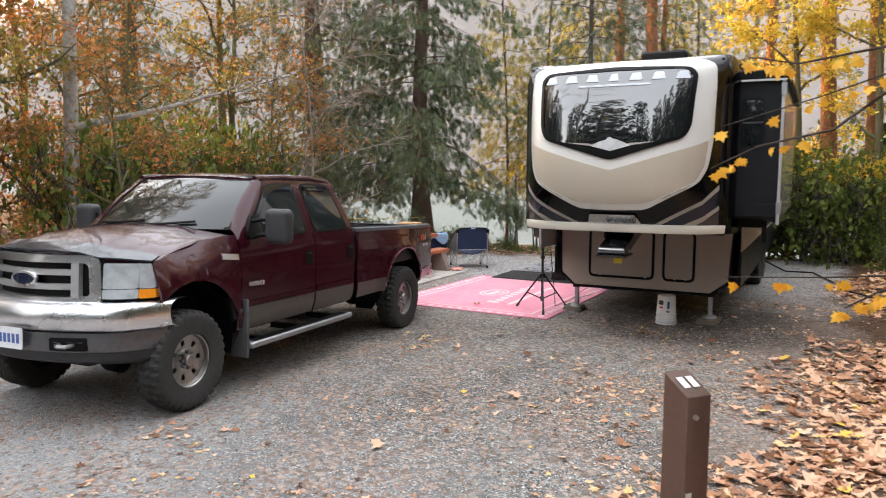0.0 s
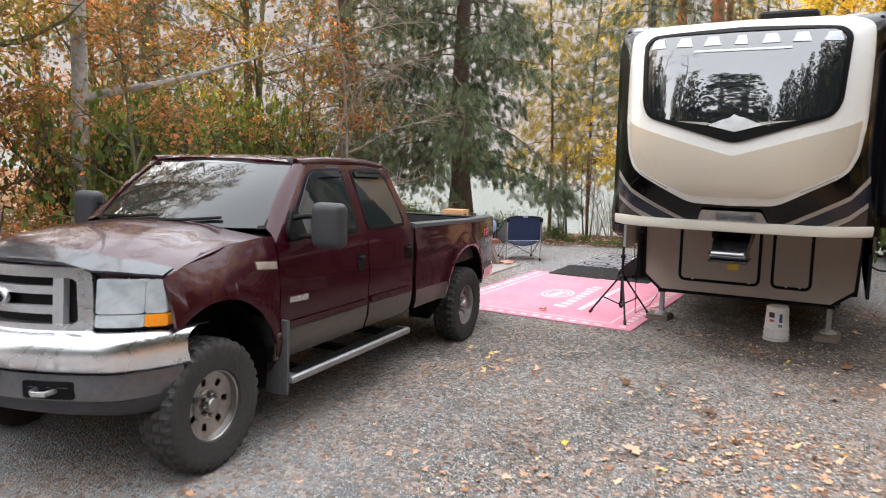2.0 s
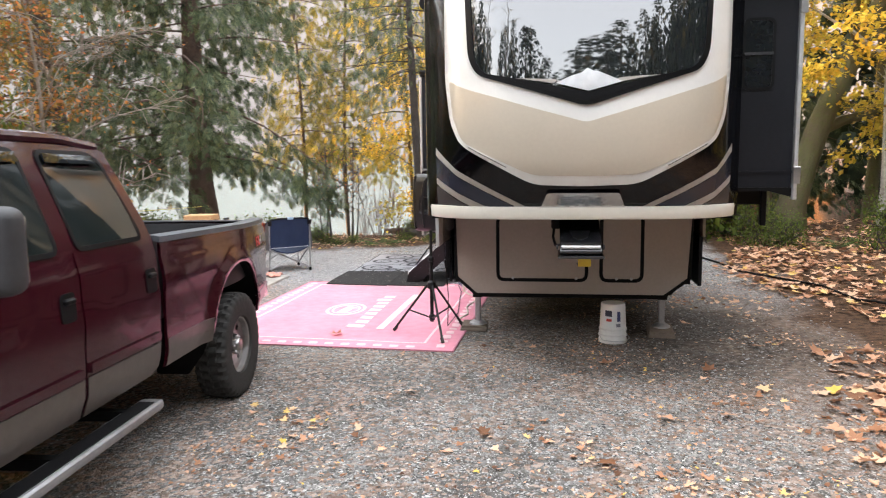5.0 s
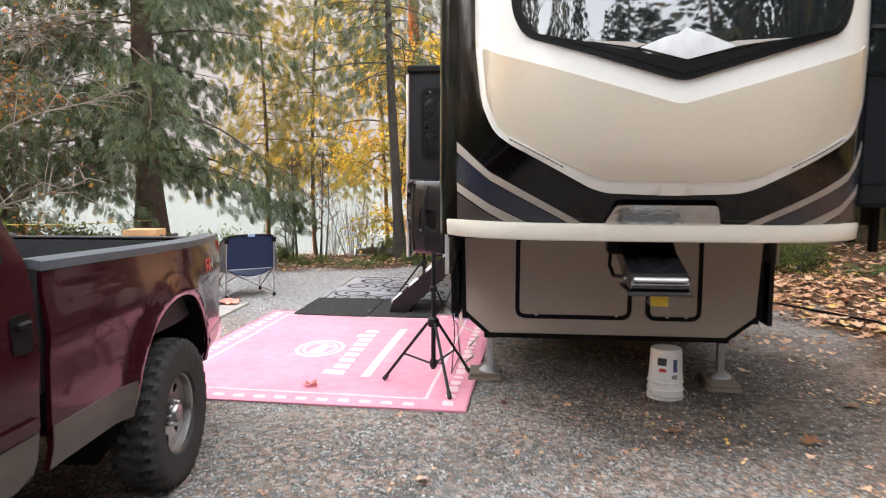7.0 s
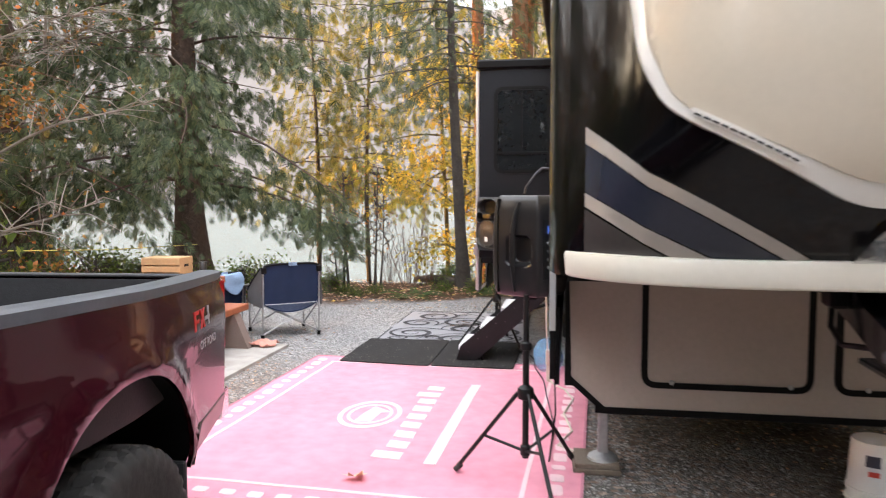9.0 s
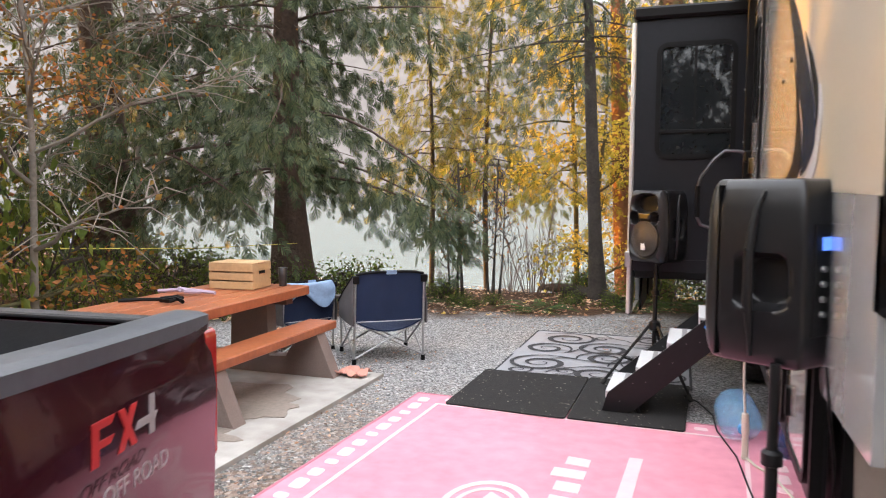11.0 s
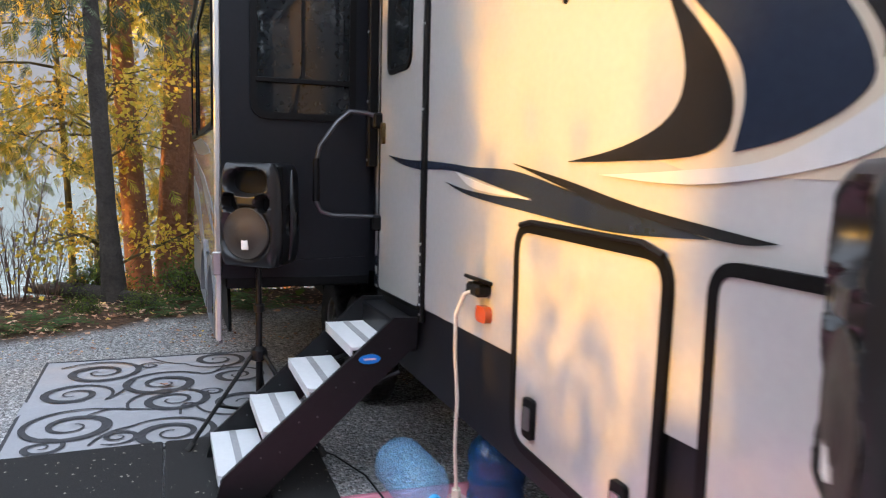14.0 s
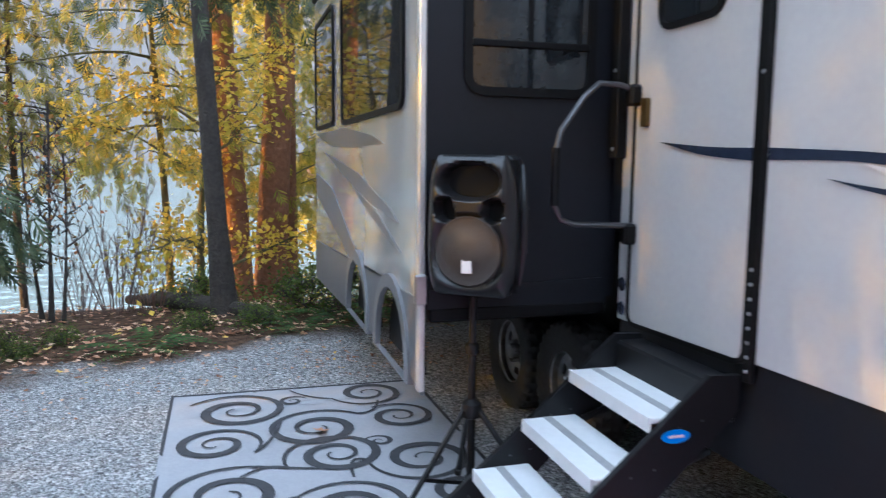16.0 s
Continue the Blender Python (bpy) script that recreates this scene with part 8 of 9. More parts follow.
def tree_copy(src, x, y, rz, s=1.0, z=None, sz=None, label=""):
    m = pose(x, y, (ground_z(x, y) if z is None else z) - 0.05, 0, 0, rz) @ Matrix.Diagonal((s, s, sz or s, 1))
    o = copy_thing(src, m)
    if label:
        o["label"] = label
    return o


def tp(x, y, rz=0):
    return pose(x, y, ground_z(x, y) - 0.05, 0, 0, rz)


CED_L = "tall western red cedar with drooping green branches beside the lake"
cedar = cedar_tree("cedar_tree", tp(-7.85, 9.4), 3, 18, 0.27, 1.9, 3.7, CED_L, 96, density=0.95, flare=1.9, wide=1.2, short=0.68)
cedar_b = cedar_tree("cedar_tree", tp(-10.9, 8.5), 8, 19, 0.36, 2.2, 3.6, "broad old cedar with a flaring trunk behind the picnic table", 62, density=0.62, flare=2.7, wide=1.25)
fir = cedar_tree("fir_tree", tp(-3.14, 10.0), 15, 13, 0.115, 3.6, 2.0, "slender dark young conifer at the edge of the gravel", 18, BARK_DARK, L_CEDAR, 0.6, flare=1.5)
redwood = cedar_tree("redwood_tree", tp(-2.95, 12.3), 21, 20, 0.19, 6.5, 2.6, "straight red-barked conifer lit by low sun", 14, BARK_RED, L_CEDAR, 0.5, flare=1.3)
tree_copy(redwood, -2.42, 12.4, 130, 1.25, sz=1.1, label="thick red-barked conifer lit by low sun")
tree_copy(redwood, -2.05, 12.9, 250, 0.7, sz=0.95)
tree_copy(cedar_b, -16.6, 6.9, 310, 1.0, label=CED_L)
tree_copy(cedar_b, 5.6, 15.5, 150, 1.0, label=CED_L)
tree_copy(cedar_b, -14.6, -8.0, 190, 1.05, label=CED_L)
tree_copy(redwood, 3.2, 13.4, 60, 1.3, label="red-barked conifer behind the trailer")
tree_copy(redwood, 2.3, 15.5, 10, 1.5)
tree_copy(redwood, 4.5, 12.0, 100, 1.1)
tree_copy(redwood, 0.4, 17.5, 220, 1.3)

GOLD_L = "golden-yellow maple in full autumn colour"
gold = broadleaf_tree("maple_tree", tp(1.5, 12.6), 31, 11.5, 0.13, 1.6, 3.0, 7500, 0.115, BARK_MOSS, L_GOLD, GOLD_L)
young = cedar_tree("young_cedar", tp(-3.9, 12.6), 33, 10.5, 0.06, 2.8, 2.3, "young cedar at the shore with golden sun painted into its sprays", 20, BARK_MOSS, L_SUNNY, 0.5, flare=1.2, wide=1.2)
tree_copy(young, -1.2, 13.8, 60, 0.95)
tree_copy(young, -2.1, 14.4, 200, 0.9)
olive_c = cedar_tree("young_cedar", tp(-5.6, 13.3), 35, 12.0, 0.06, 3.0, 1.6, "thin olive-green cedar leaning over the water", 20, BARK_DARK, L_MID, 0.5, flare=1.2, wide=1.2)
tree_copy(olive_c, -7.0, 13.1, 170, 1.05)
gold_s = broadleaf_tree("vine_maple", tp(-3.3, 11.2), 37, 5.0, 0.05, 0.3, 1.6, 4300, 0.07, BARK_MOSS, L_GOLD, "low vine maple with bright yellow leaves at the shore", limbs=14, twigs=9)
tree_copy(gold_s, -2.9, 13.2, 100, 0.8)
tree_copy(gold, 4.2, 10.2, 200, 0.9)
tree_copy(gold, 6.4, 6.2, 20, 0.95)
tree_copy(gold, 7.2, 12.5, 300, 1.2)
tree_copy(gold, -0.3, 18.5, 150, 1.3)
tree_copy(gold_s, 7.6, 6.0, 10, 1.1)
tree_copy(gold, 7.6, 9.6, 170, 0.95)
tree_copy(gold, 3.3, 11.0, 260, 0.85)
tree_copy(gold_s, 7.0, 2.0, 260, 1.0)

rust = broadleaf_tree("rusty_maple", tp(-11.2, -1.6, 40), 43, 9.0, 0.09, 1.0, 2.7, 4200, 0.085, BARK_MOSS, L_ORANGE, "thin tree with rusty orange autumn leaves", limbs=15, twigs=10)
BARK_PALE = mat("pale_twig_bark", (0.20, 0.17, 0.14), rough=0.9, var=0.35, s1=4, s2=20, bump=0.3, bs=30)
bare = broadleaf_tree("bare_maple", tp(-8.3, 4.7), 44, 9.0, 0.042, 1.0, 2.4, 700, 0.06, BARK_PALE, L_ORANGE, "thin nearly bare maple with a few rusty leaves", limbs=26, twigs=24)
tree_copy(bare, -9.7, 7.9, 130, 1.05)
rust_s = broadleaf_tree("rusty_shrub", tp(-8.1, -0.6), 47, 4.6, 0.045, 0.3, 2.0, 3200, 0.07, BARK_MOSS, L_ORANGE, "twiggy understorey shrub with rusty leaves", limbs=16, twigs=10)
olive = broadleaf_tree("olive_maple", tp(-10.6, 4.4), 53, 10.5, 0.12, 1.2, 2.8, 4600, 0.085, BARK_MOSS, L_OLIVE, "mossy tree with thinning olive and yellow leaves", limbs=14, twigs=10)
alder = broadleaf_tree("alder_tree", tp(-9.3, -0.7), 59, 13.0, 0.15, 2.6, 2.8, 1200, 0.07, BARK_ALDER, L_OLIVE, "pale mottled alder with a forked leaning trunk", lean=(0.05, 0.02), limbs=10, twigs=8, wiggle=0.35)
for x, y, r, s in ((-13.6, 4.4, 160, 1.1), (-12.4, -2.4, 310, 1.1), (-15.0, -1.8, 80, 1.2), (-14.0, -3.6, 30, 1.1), (-16.5, 5.0, 220, 1.2), (-13.5, -5.5, 120, 1.1)):
    tree_copy(rust, x, y, r, s)
# the 0.6-scale ones near x -10 and (-8.6, 4.0) are added sun blockers
for x, y, r, s in ((-8.8, 2.2, 100, 0.55), (-9.9, -0.4, 30, 0.6), (-10.1, 0.9, 120, 0.6), (-10.3, 2.1, 250, 0.6), (-10.6, -1.4, 10, 1.0), (-11.0, 1.2, 320, 0.6), (-12.0, -4.0, 60, 1.1), (-13.4, 1.4, 140, 0.75), (-8.6, 4.0, 75, 1.1), (-15.5, -3.0, 210, 1.2), (-17.5, -2.0, 130, 1.3), (8.2, -2.0, 40, 1.0), (7.6, 7.8, 180, 0.9), (2.6, 11.4, 330, 0.7)):
    tree_copy(rust_s, x, y, r, s)
# the one at (-9.6, 3.6) is added to shade the door
for x, y, r, s in ((-9.6, 3.6, 140, 0.8), (-13.0, -3.2, 20, 1.45), (-14.2, -6.0, 200, 1.5), (-13.4, -1.2, 50, 1.0), (-11.0, -3.0, 180, 0.95), (-18.5, 4.5, 290, 1.2), (8.0, 9.0, 100, 1.0), (9.5, 4.5, 230, 1.1), (7.2, -6.5, 330, 0.95), (9.0, -1.5, 70, 1.1)):
    tree_copy(olive, x, y, r, s)
tree_copy(olive, -10.6, -2.0, 265, 1.0, sz=1.4)
tree_copy(rust, -9.6, -3.6, 75, 0.95, sz=1.45)
tree_copy(alder, -12.4, -2.2, 200, 0.9)
tree_copy(alder, -10.9, -5.0, 90, 1.0)
tree_copy(alder, -7.2, -8.2, 250, 1.0)
tree_copy(alder, -4.6, -11.5, 20, 1.05)
tree_copy(alder, 6.2, 9.2, 30, 0.9)
tree_copy(alder, 8.6, 1.0, 160, 1.0)
lean = broadleaf_tree("leaning_maple", tp(4.7, 10.3), 67, 9.5, 0.30, 2.2, 3.0, 4500, 0.10, BARK_MOSS, L_GOLD, "thick mossy leaning maple trunk beside the pad", lean=(0.38, 0.02), limbs=10, twigs=9, wiggle=0.3)
tree_copy(lean, 7.6, 8.4, 200, 0.55)

# dark conifers behind the start of the walk and round the site
dfir = cedar_tree("fir_tree", tp(-6.0, -22.0), 71, 15, 0.24, 1.2, 3.0, "dense dark fir across the campground road", 12, BARK_DARK, L_FIR, 1.1, flare=1.2, fine=False, wide=4.2)
# some left of x -17 are added to keep low sun off the drive
for x, y, r, s in ((-10.5, -9.0, 60, 0.95), (-1.0, -25.0, 40, 0.75), (4.0, -24.0, 130, 0.95), (8.5, -22.0, 210, 0.8), (-11.5, -23.5, 300, 0.9), (-16.5, -20.0, 20, 1.05), (-20, -14, 80, 1.0), (-19.5, -7, 150, 1.1), (13.0, -19.0, 170, 1.1), (14.5, -11.0, 240, 1.0), (13.5, -3.0, 310, 1.1), (14.0, 5.5, 60, 1.2), (12.0, 13.5, 120, 1.1), (-20.5, -5.6, 190, 1.2), (-17.0, -8.5, 45, 1.0), (-18.0, -11.5, 95, 1.0), (-13.5, -11.0, 145, 0.9), (-14.5, -15.0, 15, 1.0), (1.5, -30.0, 10, 1.1), (-8.5, -31.0, 140, 1.2), (10.5, -30.0, 70, 1.2), (-3.2, -29.0, 70, 1.3), (-8.8, -19.5, 15, 0.9), (-3.4, -21.5, 115, 1.05), (1.6, -20.5, 205, 0.85), (6.4, -19.0, 285, 1.0), (11.0, -16.0, 55, 1.05), (-13.8, -17.5, 165, 0.95), (3.4, -27.0, 25, 1.3), (-10.0, -26.0, 325, 1.25), (12.5, -7.5, 200, 0.95), (12.0, 1.5, 90, 1.0), (11.0, 9.5, 10, 1.05), (9.5, -25.0, 135, 1.3), (9.0, 16.0, 70, 1.0), (5.5, 18.5, 160, 1.0)):
    tree_copy(dfir, x, y, r, s * 1.0, sz=s * (0.85 if y < -17 else 0.9))
# unseen firs added on the bank side to cut sky light
for x, y, r, s in ((5.8, -13.0, 20, 0.95), (7.8, -10.5, 100, 1.05), (6.9, -7.6, 180, 0.9), (8.6, -5.0, 250, 1.05), (7.4, -2.4, 320, 0.9), (10.2, -8.0, 60, 1.1), (10.4, -1.6, 150, 1.1), (4.4, -17.0, 200, 0.9), (11.0, -12.5, 280, 1.1)):
    tree_copy(dfir, x, y, r, s, label="dense dark fir added out of view to shade the drive")
# two firs added to trim the sun patch on the side wall
tree_copy(dfir, -19.0, 2.05, 70, 0.30, sz=1.0, label="slender dark fir added to keep sun off part of the wall")
tree_copy(dfir, -17.0, -0.40, 0, 0.36, sz=0.9, label="slender dark fir added to keep sun off part of the wall")

# thin saplings and shrubs along the shore
sap = broadleaf_tree("sapling", tp(-5.1, 9.4), 83, 2.1, 0.022, 0.6, 0.55, 90, 0.05, BARK_DARK, L_ORANGE, "thin nearly bare sapling at the water's edge", limbs=9, twigs=5, wiggle=0.12)
for x, y, r, s in ((-5.22, 9.48, 200, 0.85), (-4.98, 9.34, 300, 1.05), (-4.65, 9.85, 130, 1.1), (-4.74, 9.95, 250, 0.95), (-4.54, 9.78, 40, 0.85)):
    tree_copy(sap, x, y, r, s)
BARK_TWIG = mat("red_brown_twigs", (0.13, 0.075, 0.055), rough=0.9, var=0.3, s2=30, bump=0.1)


def twig_shrub(m, seed, stems=13, height=1.2, label=""):
    """A bare shrub: upright stems that fan out and fork."""
    rng = random.Random(seed)
    t = thing("bare_shrub", m, label, "shrub", "bare shrubs")
    for i in range(stems):
        bm = bmesh.new()
        a = i * 2.4 + rng.uniform(-0.4, 0.4)
        lean_ = rng.uniform(0.08, 0.42)
        h = height * rng.uniform(0.6, 1.1)
        p = Vector((0.10 * math.cos(a), 0.10 * math.sin(a), -0.03))
        ln = [p]
        for k in range(5):
            d = Vector((math.cos(a) * lean_ + rng.uniform(-0.12, 0.12), math.sin(a) * lean_ + rng.uniform(-0.12, 0.12), 1)).normalized()
            ln.append(ln[-1] + d * h / 5)
        add_tube(bm, ln, [0.0075, 0.007, 0.006, 0.005, 0.004, 0.0025], 5, False)
        for k in range(5):
            q = ln[rng.randrange(1, 5)].lerp(ln[5], rng.random() * 0.5)
            d = Vector((rng.uniform(-0.6, 0.6), rng.uniform(-0.6, 0.6), 1)).normalized()
            e = q + d * h * rng.uniform(0.15, 0.34)
            add_tube(bm, [q, q.lerp(e, 0.5) + Vector((rng.uniform(-0.02, 0.02), rng.uniform(-0.02, 0.02), 0)), e], [0.004, 0.0035, 0.002], 4, False)
        part("stem", bm, BARK_TWIG, t, smooth=60)
    return t


tw_shrub = twig_shrub(tp(-4.1, 10.2), 14, 16, 1.5, label="bare upright reddish twigs of a leafless shrub on the bank")
for x, y, r, s in ((-5.3, 9.5, 80, 0.5), (-4.4, 10.0, 160, 0.6), (-3.75, 10.1, 250, 0.7)):
    tree_copy(tw_shrub, x, y, r, s)
bush = broadleaf_tree("shrub", tp(-6.35, 8.5), 89, 0.55, 0.012, 0.03, 0.8, 1700, 0.05, BARK_DARK, L_GREEN, "leafy green shrub beside the cedar", limbs=18, twigs=7, wiggle=0.1)
for x, y, r, s in ((-6.0, 9.1, 50, 0.5), (-7.7, 9.0, 160, 0.8), (-8.6, 8.6, 270, 0.9), (-6.9, 8.9, 30, 0.6), (-9.0, 5.6, 110, 0.7), (3.3, 9.8, 10, 1.1), (1.9, 9.8, 200, 2.3), (2.7, 10.4, 100, 2.4), (1.5, 10.9, 40, 2.3), (2.2, 11.6, 280, 2.7), (3.5, 8.2, 300, 0.7), (-10.4, 5.9, 210, 1.4), (-8.9, 6.6, 320, 0.6), (-11.3, 7.8, 75, 1.5), (-5.3, 9.2, 140, 0.55), (-4.85, 8.75, 20, 0.32), (-4.4, 8.9, 80, 0.30), (-4.6, 8.5, 190, 0.26), (-3.3, 9.2, 140, 0.34), (-2.7, 9.3, 260, 0.40), (-5.7, 8.6, 75, 0.30), (-2.2, 9.9, 10, 0.8), (-1.4, 10.4, 190, 1.0), (-8.6, 7.6, 250, 1.2), (3.9, 7.6, 120, 0.6), (5.2, 6.6, 240, 0.8), (-7.4, 6.6, 45, 0.7), (-3.3, 10.3, 45, 0.7)):
    tree_copy(bush, x, y, r, s, sz=s * (1.6 if x > 1.5 or x < -8.7 else 1.0))
# shrub row added, stretched tall, to block low sun below the trailer
for x, y, r, s in ((-9.2, 0.5, 40, 2.0), (-9.4, 1.3, 100, 1.9), (-9.3, 2.1, 150, 2.0), (-9.2, 2.9, 290, 1.9), (-9.3, -0.5, 220, 2.0), (-9.3, 3.45, 75, 1.7), (-9.6, 4.5, 30, 1.7)):
    tree_copy(bush, x, y, r, s, sz=4.15, label="tall leafy shrub added to keep low sun from under the trailer")


def fern_plant(m, seed, n=14, size=0.5):
    rng = random.Random(seed)
    t = thing("sword_fern", m, "green sword fern growing in leaf litter", "fern", "ferns")
    V, F = [], []
    for i in range(n):
        a = i * 2.4 + rng.uniform(-0.3, 0.3)
        L = size * rng.uniform(0.7, 1.15)
        up = rng.uniform(0.5, 1.1)
        for k in range(1, 16):
            u = k / 15
            c = Vector((math.cos(a) * L * u, math.sin(a) * L * u, L * (up * u - 0.85 * up * u * u)))
            for s in (-1, 1):
                w = 0.10 * L * 2 * math.sin(math.pi * min(1, u * 0.85 + 0.12)) ** 0.7 * 0.55
                d = Vector((-math.sin(a) * s + math.cos(a) * 0.35, math.cos(a) * s + math.sin(a) * 0.35, -0.25)).normalized()
                f = Vector((math.cos(a), math.sin(a), 0.2)) * 0.016 * L / 0.5
                b = len(V)
                V += [c - f, c + d * w * 0.5 - f * 0.9, c + d * w, c + d * w * 0.5 + f * 0.9]
                F.append((b, b + 1, b + 2, b + 3))
    mesh_part("fronds", V, F, L_FERN, t)
    return t


fern = fern_plant(tp(-3.68, 8.5), 5, 18, 0.55)
for x, y, r, s in ((-2.35, 9.0, 40, 0.9), (-1.9, 9.5, 100, 1.0), (-2.6, 9.6, 200, 0.8), (-5.4, 8.7, 160, 0.7), (-3.6, 9.0, 300, 0.6), (-1.5, 9.1, 20, 1.1), (4.1, 8.9, 70, 1.3), (4.7, 7.4, 210, 1.1), (3.7, 9.8, 310, 1.2), (-4.7, 8.5, 120, 0.5)):
    tree_copy(fern, x, y, r, s)

fallen = thing("fallen_log", pose(0, 0, 0), "weathered brown log lying on the shore bank", "log")
part("log_trunk", tube([(-4.05, 10.62, 0.06), (-3.7, 10.35, 0.10), (-3.3, 10.05, 0.10), (-2.9, 9.8, 0.06), (-2.6, 9.62, 0.04)], [0.05, 0.085, 0.09, 0.08, 0.05], 10), BARK_DARK, fallen, smooth=60)

# overhanging maple twig with large yellow leaves near the start
def maple_outline(r):
    o = []
    for k, (a, q) in enumerate(((-90, 0.25), (-62, 0.55), (-38, 0.42), (-12, 0.90), (10, 0.55), (35, 0.80), (58, 0.55), (90, 1.05), (122, 0.55), (145, 0.80), (170, 0.55), (192, 0.90), (218, 0.42), (242, 0.55))):
        o.append((r * q * math.cos(radians(a)), r * q * math.sin(radians(a)) + r * 0.3))
    return o


twig = thing("maple_branch", pose(0, 0, 0), "overhanging bare maple branch with a few yellow leaves", "branch")
TW = [[(4.2, -5.0, 3.3), (3.2, -5.15, 2.85), (2.6, -5.3, 2.52), (2.15, -5.33, 2.36), (1.75, -5.34, 2.24)], [(2.75, -5.25, 2.6), (2.4, -5.3, 2.56), (2.05, -5.35, 2.50), (1.85, -5.36, 2.54)], [(2.5, -5.3, 2.46), (2.2, -5.25, 2.22), (1.9, -5.3, 2.15), (1.7, -5.3, 2.05)], [(4.4, -5.2, 1.9), (3.2, -5.3, 1.75), (2.6, -5.35, 1.62), (2.2, -5.36, 1.58), (1.8, -5.4, 1.56)], [(2.7, -5.35, 1.65), (2.4, -5.3, 1.52), (2.28, -5.35, 1.45)], [(4.2, -5.0, 3.2), (3.4, -5.4, 2.4), (2.9, -5.5, 2.1), (2.55, -5.5, 2.0)], [(4.3, -5.1, 2.4), (3.3, -5.0, 2.6), (2.7, -5.1, 2.75), (2.3, -5.2, 2.9)]]
for ln in TW:
    part("twig", tube(ln, [max(0.0025, 0.009 * (1 - k / len(ln))) for k in range(len(ln))], 6, False), BARK_DARK, twig)
L_YEL = leaf_mat("translucent_yellow_leaf", (0.72, 0.50, 0.05), (0.82, 0.62, 0.12), 0.2, 0.5)
_r = random.Random(12)
for ln in TW:
    for k in range(13):
        u = _r.uniform(0.35, 1.0) * (len(ln) - 1)
        i = min(len(ln) - 2, int(u))
        p = Vector(ln[i]).lerp(Vector(ln[i + 1]), u - i)
        r_ = _r.uniform(0.022, 0.046)
        mm = Matrix.Translation(p + Vector((_r.uniform(-0.03, 0.03), _r.uniform(-0.03, 0.03), -0.03))) @ pose(0, 0, 0, _r.uniform(50, 120), _r.uniform(-50, 50), _r.uniform(-60, 60)) @ pose(0, 0, 0, 180, 0, 0)
        part("leaf", panel(maple_outline(r_), lambda a, b, s, mm=mm: mm @ Vector((a, b, 0.25 * abs(a) - s * 0.0006)), 0.2), L_YEL, twig, smooth=0)

# ---- leaf litter, stones ----
def litter_mat():
    m = leaf_mat("fallen_leaves", (0.3, 0.15, 0.06), (0.4, 0.2, 0.1), 0.3, 0.1)
    N, L = m.node_tree.nodes, m.node_tree.links
    geo = N.new("ShaderNodeNewGeometry")
    rp = N.new("ShaderNodeValToRGB")
    rp.color_ramp.interpolation = 'LINEAR'
    cols = ((0.0, (0.09, 0.04, 0.02)), (0.2, (0.33, 0.15, 0.075)), (0.45, (0.55, 0.29, 0.17)), (0.72, (0.70, 0.44, 0.29)), (0.92, (0.74, 0.50, 0.33)), (1.0, (0.75, 0.50, 0.08)))
    rp.color_ramp.elements[0].color, rp.color_ramp.elements[1].color = (*cols[0][1], 1), (*cols[-1][1], 1)
    for p, c in cols[1:-1]:
        rp.color_ramp.elements.new(p).color = (*c, 1)
    L.new(geo.outputs["Random Per Island"], rp.inputs["Fac"])
    b = N["Principled BSDF"]
    for l in list(b.inputs["Base Color"].links):
        L.remove(l)
    L.new(rp.outputs["Color"], b.inputs["Base Color"])
    for n in N:
        if n.type == 'BSDF_TRANSLUCENT':
            for l in list(n.inputs["Color"].links):
                L.remove(l)
            L.new(rp.outputs["Color"], n.inputs["Color"])
    b.inputs["Roughness"].default_value = 0.7
    return m


LITTER = litter_mat()
STAR = ((-90, 0.2), (-55, 0.5), (-25, 0.85), (8, 0.5), (35, 0.8), (62, 0.5), (90, 1.0), (118, 0.5), (145, 0.8), (172, 0.5), (205, 0.85), (235, 0.5))


def scatter_leaves(name, count, place, seed, lo, hi, label, star=STAR):
    rng = random.Random(seed)
    V, F = [], []
    for _ in range(count):
        q = place(rng)
        if q is None:
            continue
        x, y, lift = q
        r = rng.uniform(lo, hi)
        a0 = rng.uniform(0, 6.28)
        tx, ty = rng.gauss(0, 0.28), rng.gauss(0, 0.28)
        cup = rng.uniform(-1.5, 4.0)
        z = ground_z(x, y) + 0.008 + lift
        b = len(V)
        V.append((x, y, z + 0.002))
        for a, k in star:
            dx, dy = r * k * math.cos(radians(a)), r * k * math.sin(radians(a))
            zz = tx * dx + ty * dy + cup * (dx * dx + dy * dy) + rng.uniform(-0.1, 0.1) * r
            V.append((x + dx * math.cos(a0) - dy * math.sin(a0), y + dx * math.sin(a0) + dy * math.cos(a0), max(z - 0.004, z + zz)))
        n = len(star)
        for k in range(n):
            F.append((b, b + 1 + k, b + 1 + (k + 1) % n))
    me = bpy.data.meshes.new(name)
    me.from_pydata(V, [], F)
    me.materials.append(LITTER)
    return tagged(new(name, me), label, "leaves", kind="stuff")


def on_things(x, y):
    """Where things cover the ground."""
    return (-3.9 < x < -0.95 and 0.55 < y < 7.3) or (-7.6 < x < -4.2 and 0.6 < y < 4.7) or (-4.4 < x < -2.5 and -5.6 < y < -0.1)


def bank(r):
    x = 2.0 + abs(r.gauss(0, 1)) * 2.3 + r.uniform(-0.6, 0.4)
    y = r.uniform(-8.5, 11.5)
    edge = 2.2 + 0.5 * math.sin(y * 0.9) + (0.9 if y > 1 else 0) - (0.7 if y < -3.5 else 0)
    return (x, y, r.uniform(0, 0.035)) if x > edge + r.uniform(-0.5, 0.2) and x < 9 else None


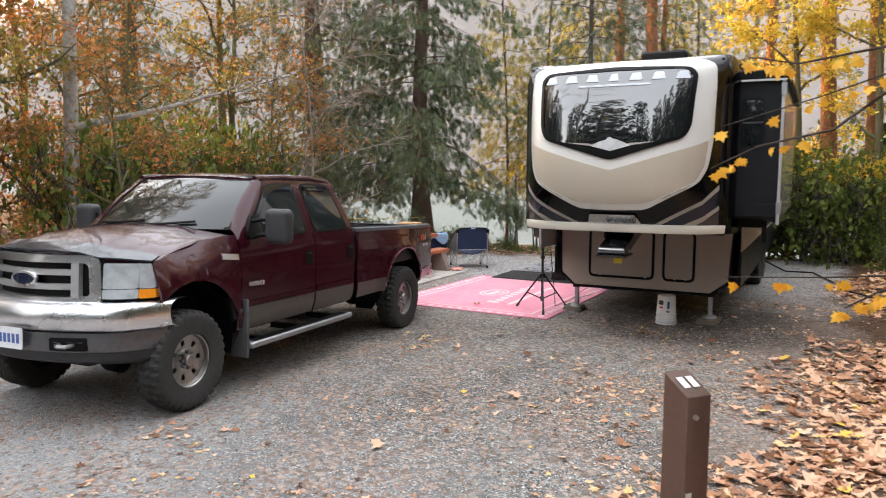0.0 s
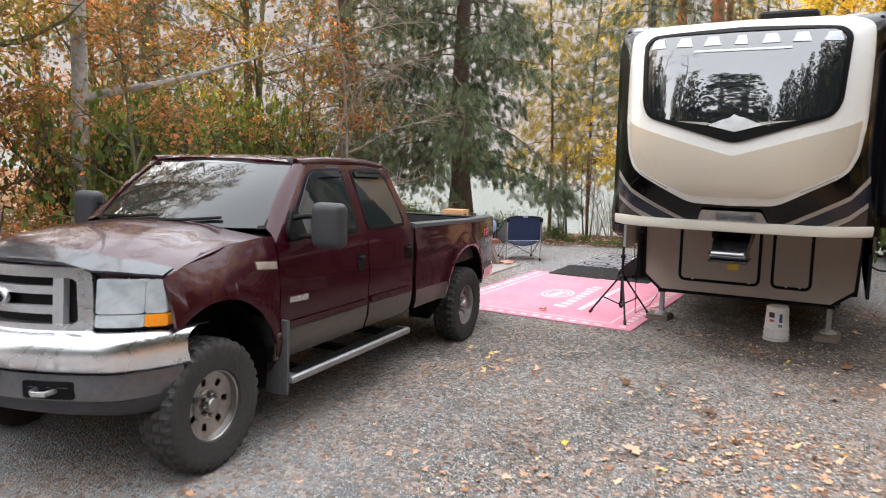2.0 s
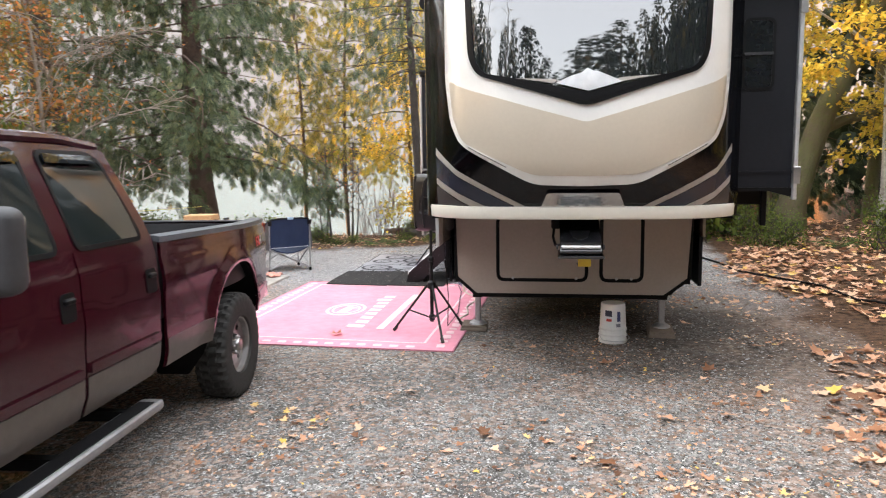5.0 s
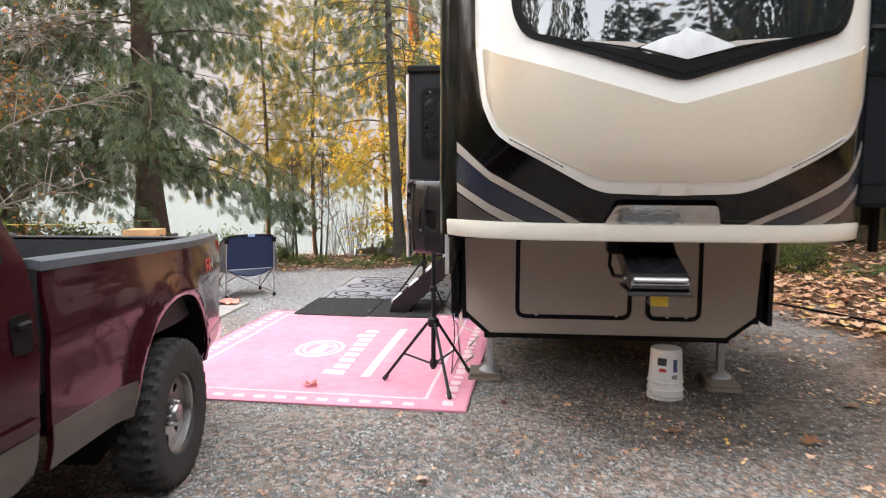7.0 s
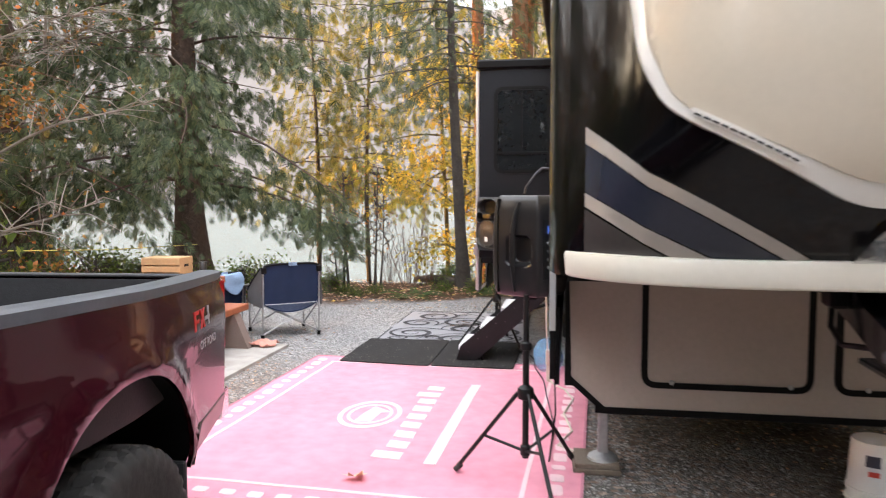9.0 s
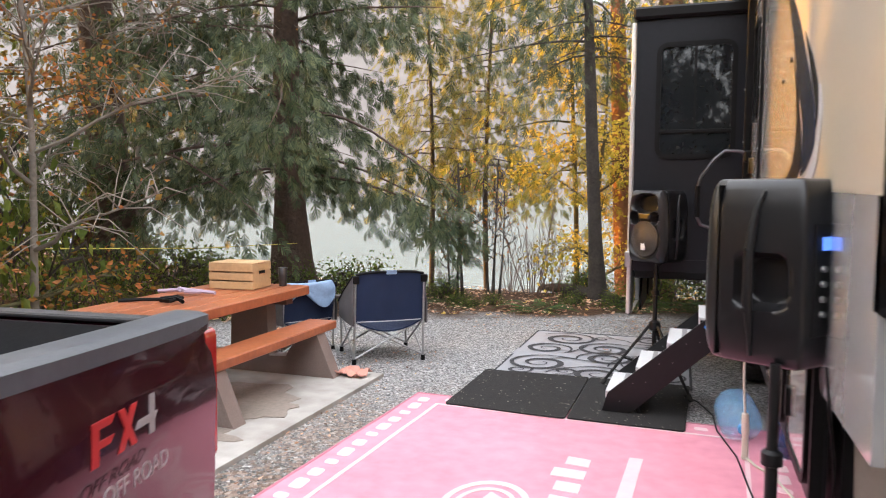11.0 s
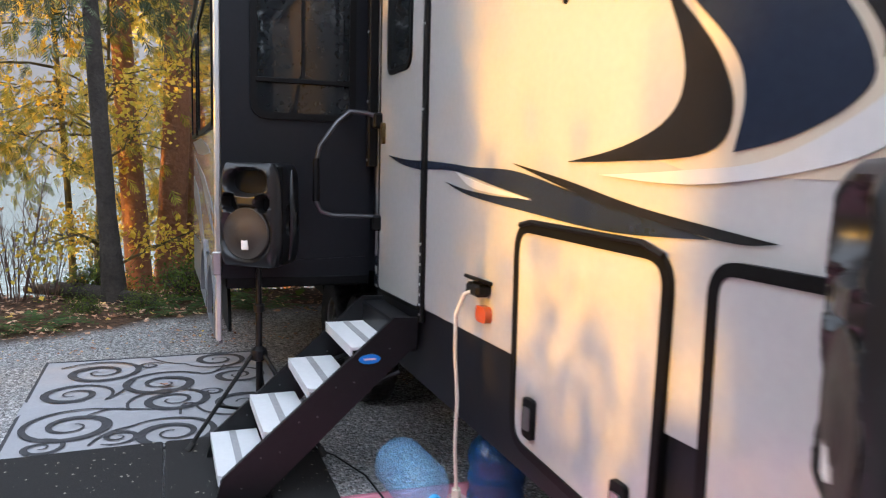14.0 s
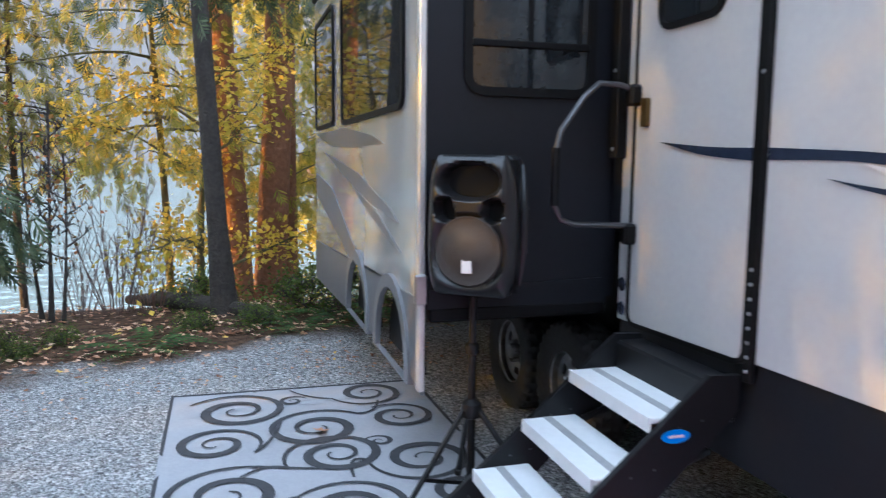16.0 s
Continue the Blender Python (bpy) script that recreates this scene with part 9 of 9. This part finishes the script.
def shore(r):
    x, y = r.uniform(-9.5, 3.5), r.uniform(7.6, 12.0)
    e = 8.5 + 0.33 * (x + 2.5) + 0.25 * math.sin(x * 2.1)
    return (x, y, r.uniform(0, 0.03)) if y > e + r.uniform(-0.2, 0.3) else None


def gravel_spots(r):
    x, y = r.uniform(-3.2, 3.0), r.uniform(-8.0, 7.0)
    d = noise.noise(Vector((x * 0.8, y * 0.8, 7))) * 0.9 + 0.06 * (x + 1) + (0.12 if y < 0 else -0.2) - 0.05
    return None if on_things(x, y) or d < r.random() * 0.8 else (x, y, r.uniform(0, 0.008))


def forest(r):
    x, y = r.uniform(-18, -6.5), r.uniform(-7, 9)
    return None if x > -7.2 + 0.4 * math.sin(y) else (x, y, r.uniform(0, 0.02))


scatter_leaves("bank_leaves", 9000, bank, 1, 0.045, 0.095, "thick carpet of peach and brown fallen maple leaves")
def near_bank(r):
    x, y = r.uniform(0.4, 6.6), r.gauss(-5.0, 2.3)
    edge = 1.5 + 0.22 * (max(-8.0, y) + 6.0) + 0.3 * math.sin(y * 1.7)
    if x > 3.6 + 0.6 * math.sin(y * 1.1) + abs(r.gauss(0, 1.3)) or y > -1.0:
        return None
    return (x, y, r.uniform(0, 0.03)) if x > edge + r.uniform(-0.5, 0.3) else None


scatter_leaves("near_leaves", 11500, near_bank, 6, 0.035, 0.085, "dense peach-coloured leaf carpet beside the marker post")
scatter_leaves("shore_leaves", 6000, shore, 2, 0.018, 0.05, "brown fallen leaves under the shoreline trees")
scatter_leaves("pad_leaves", 15000, gravel_spots, 3, 0.018, 0.050, "scattered yellow and brown leaves on the gravel")
scatter_leaves("forest_leaves", 4000, forest, 4, 0.05, 0.09, "brown leaf litter under the trees")
def crumbs(r):
    x, y = r.uniform(-6.5, 3.0), r.uniform(-7.5, 8.5)
    d = noise.noise(Vector((x * 0.7, y * 0.7, 3))) + 0.35 * noise.noise(Vector((x * 3, y * 3, 1)))
    return None if on_things(x, y) or d < r.uniform(-0.1, 0.7) else (x, y, r.uniform(0, 0.006))


scatter_leaves("leaf_crumbs", 40000, crumbs, 8, 0.007, 0.020, "small peach and brown leaf fragments in the gravel", STAR[::2])
# a few large leaves that lie by themselves
def big(r, spots=[(-0.66, -1.40), (0.12, -1.79), (0.6, -1.0), (1.1, 0.2), (1.4, -0.3), (-0.2, -2.9), (0.95, -3.6), (-1.3, -0.6), (0.25, 0.3), (1.7, 1.0), (1.2, 1.9), (-0.6, -4.6), (0.4, -5.0), (1.0, -0.9), (-2.4, 1.1), (-2.5, 6.25)]):
    k = r.randrange(len(spots))
    return spots.pop(k) + (0.018,) if spots else None


scatter_leaves("large_leaves", 16, big, 5, 0.07, 0.10, "large yellow maple leaves lying singly on the gravel")

STONE = mat("grey_gravel_stone", (0.25, 0.245, 0.24), rough=0.9, var=0.3, bump=0.2, isl=0.5, spec=0.3)


def scatter_stones(count, seed, lo, hi):
    rng = random.Random(seed)
    V, F = [], []
    while len(V) < count * 6:
        x, y = rng.uniform(-6.5, 2.8), rng.uniform(-6.5, 8.3)
        if (-7.6 < x < -4.2 and 0.6 < y < 4.7) or (-3.85 < x < -1.1 and 0.7 < y < 7.1):
            continue
        r = lo + (hi - lo) * rng.random() ** 2.2
        a = rng.uniform(0, 6.28)
        z = ground_z(x, y) + r * 0.15
        b = len(V)
        ca, sa = math.cos(a) * r, math.sin(a) * r
        k1, k2, k3 = rng.uniform(0.6, 1.2), rng.uniform(0.6, 1.2), rng.uniform(0.4, 0.8)
        V += [(x + ca * k1, y + sa * k1, z), (x - sa * k2, y + ca * k2, z + r * 0.1), (x - ca, y - sa, z), (x + sa * k1, y - ca * k1, z + r * 0.05), (x + ca * 0.2, y, z + r * k3), (x, y, z - r * 0.5)]
        F += [(b, b + 1, b + 4), (b + 1, b + 2, b + 4), (b + 2, b + 3, b + 4), (b + 3, b, b + 4)]
    me = bpy.data.meshes.new("gravel")
    me.from_pydata(V, [], F)
    me.materials.append(STONE)
    return tagged(new("gravel", me), "loose grey crushed gravel stones", "gravel", kind="stuff")


scatter_stones(26000, 9, 0.005, 0.017)
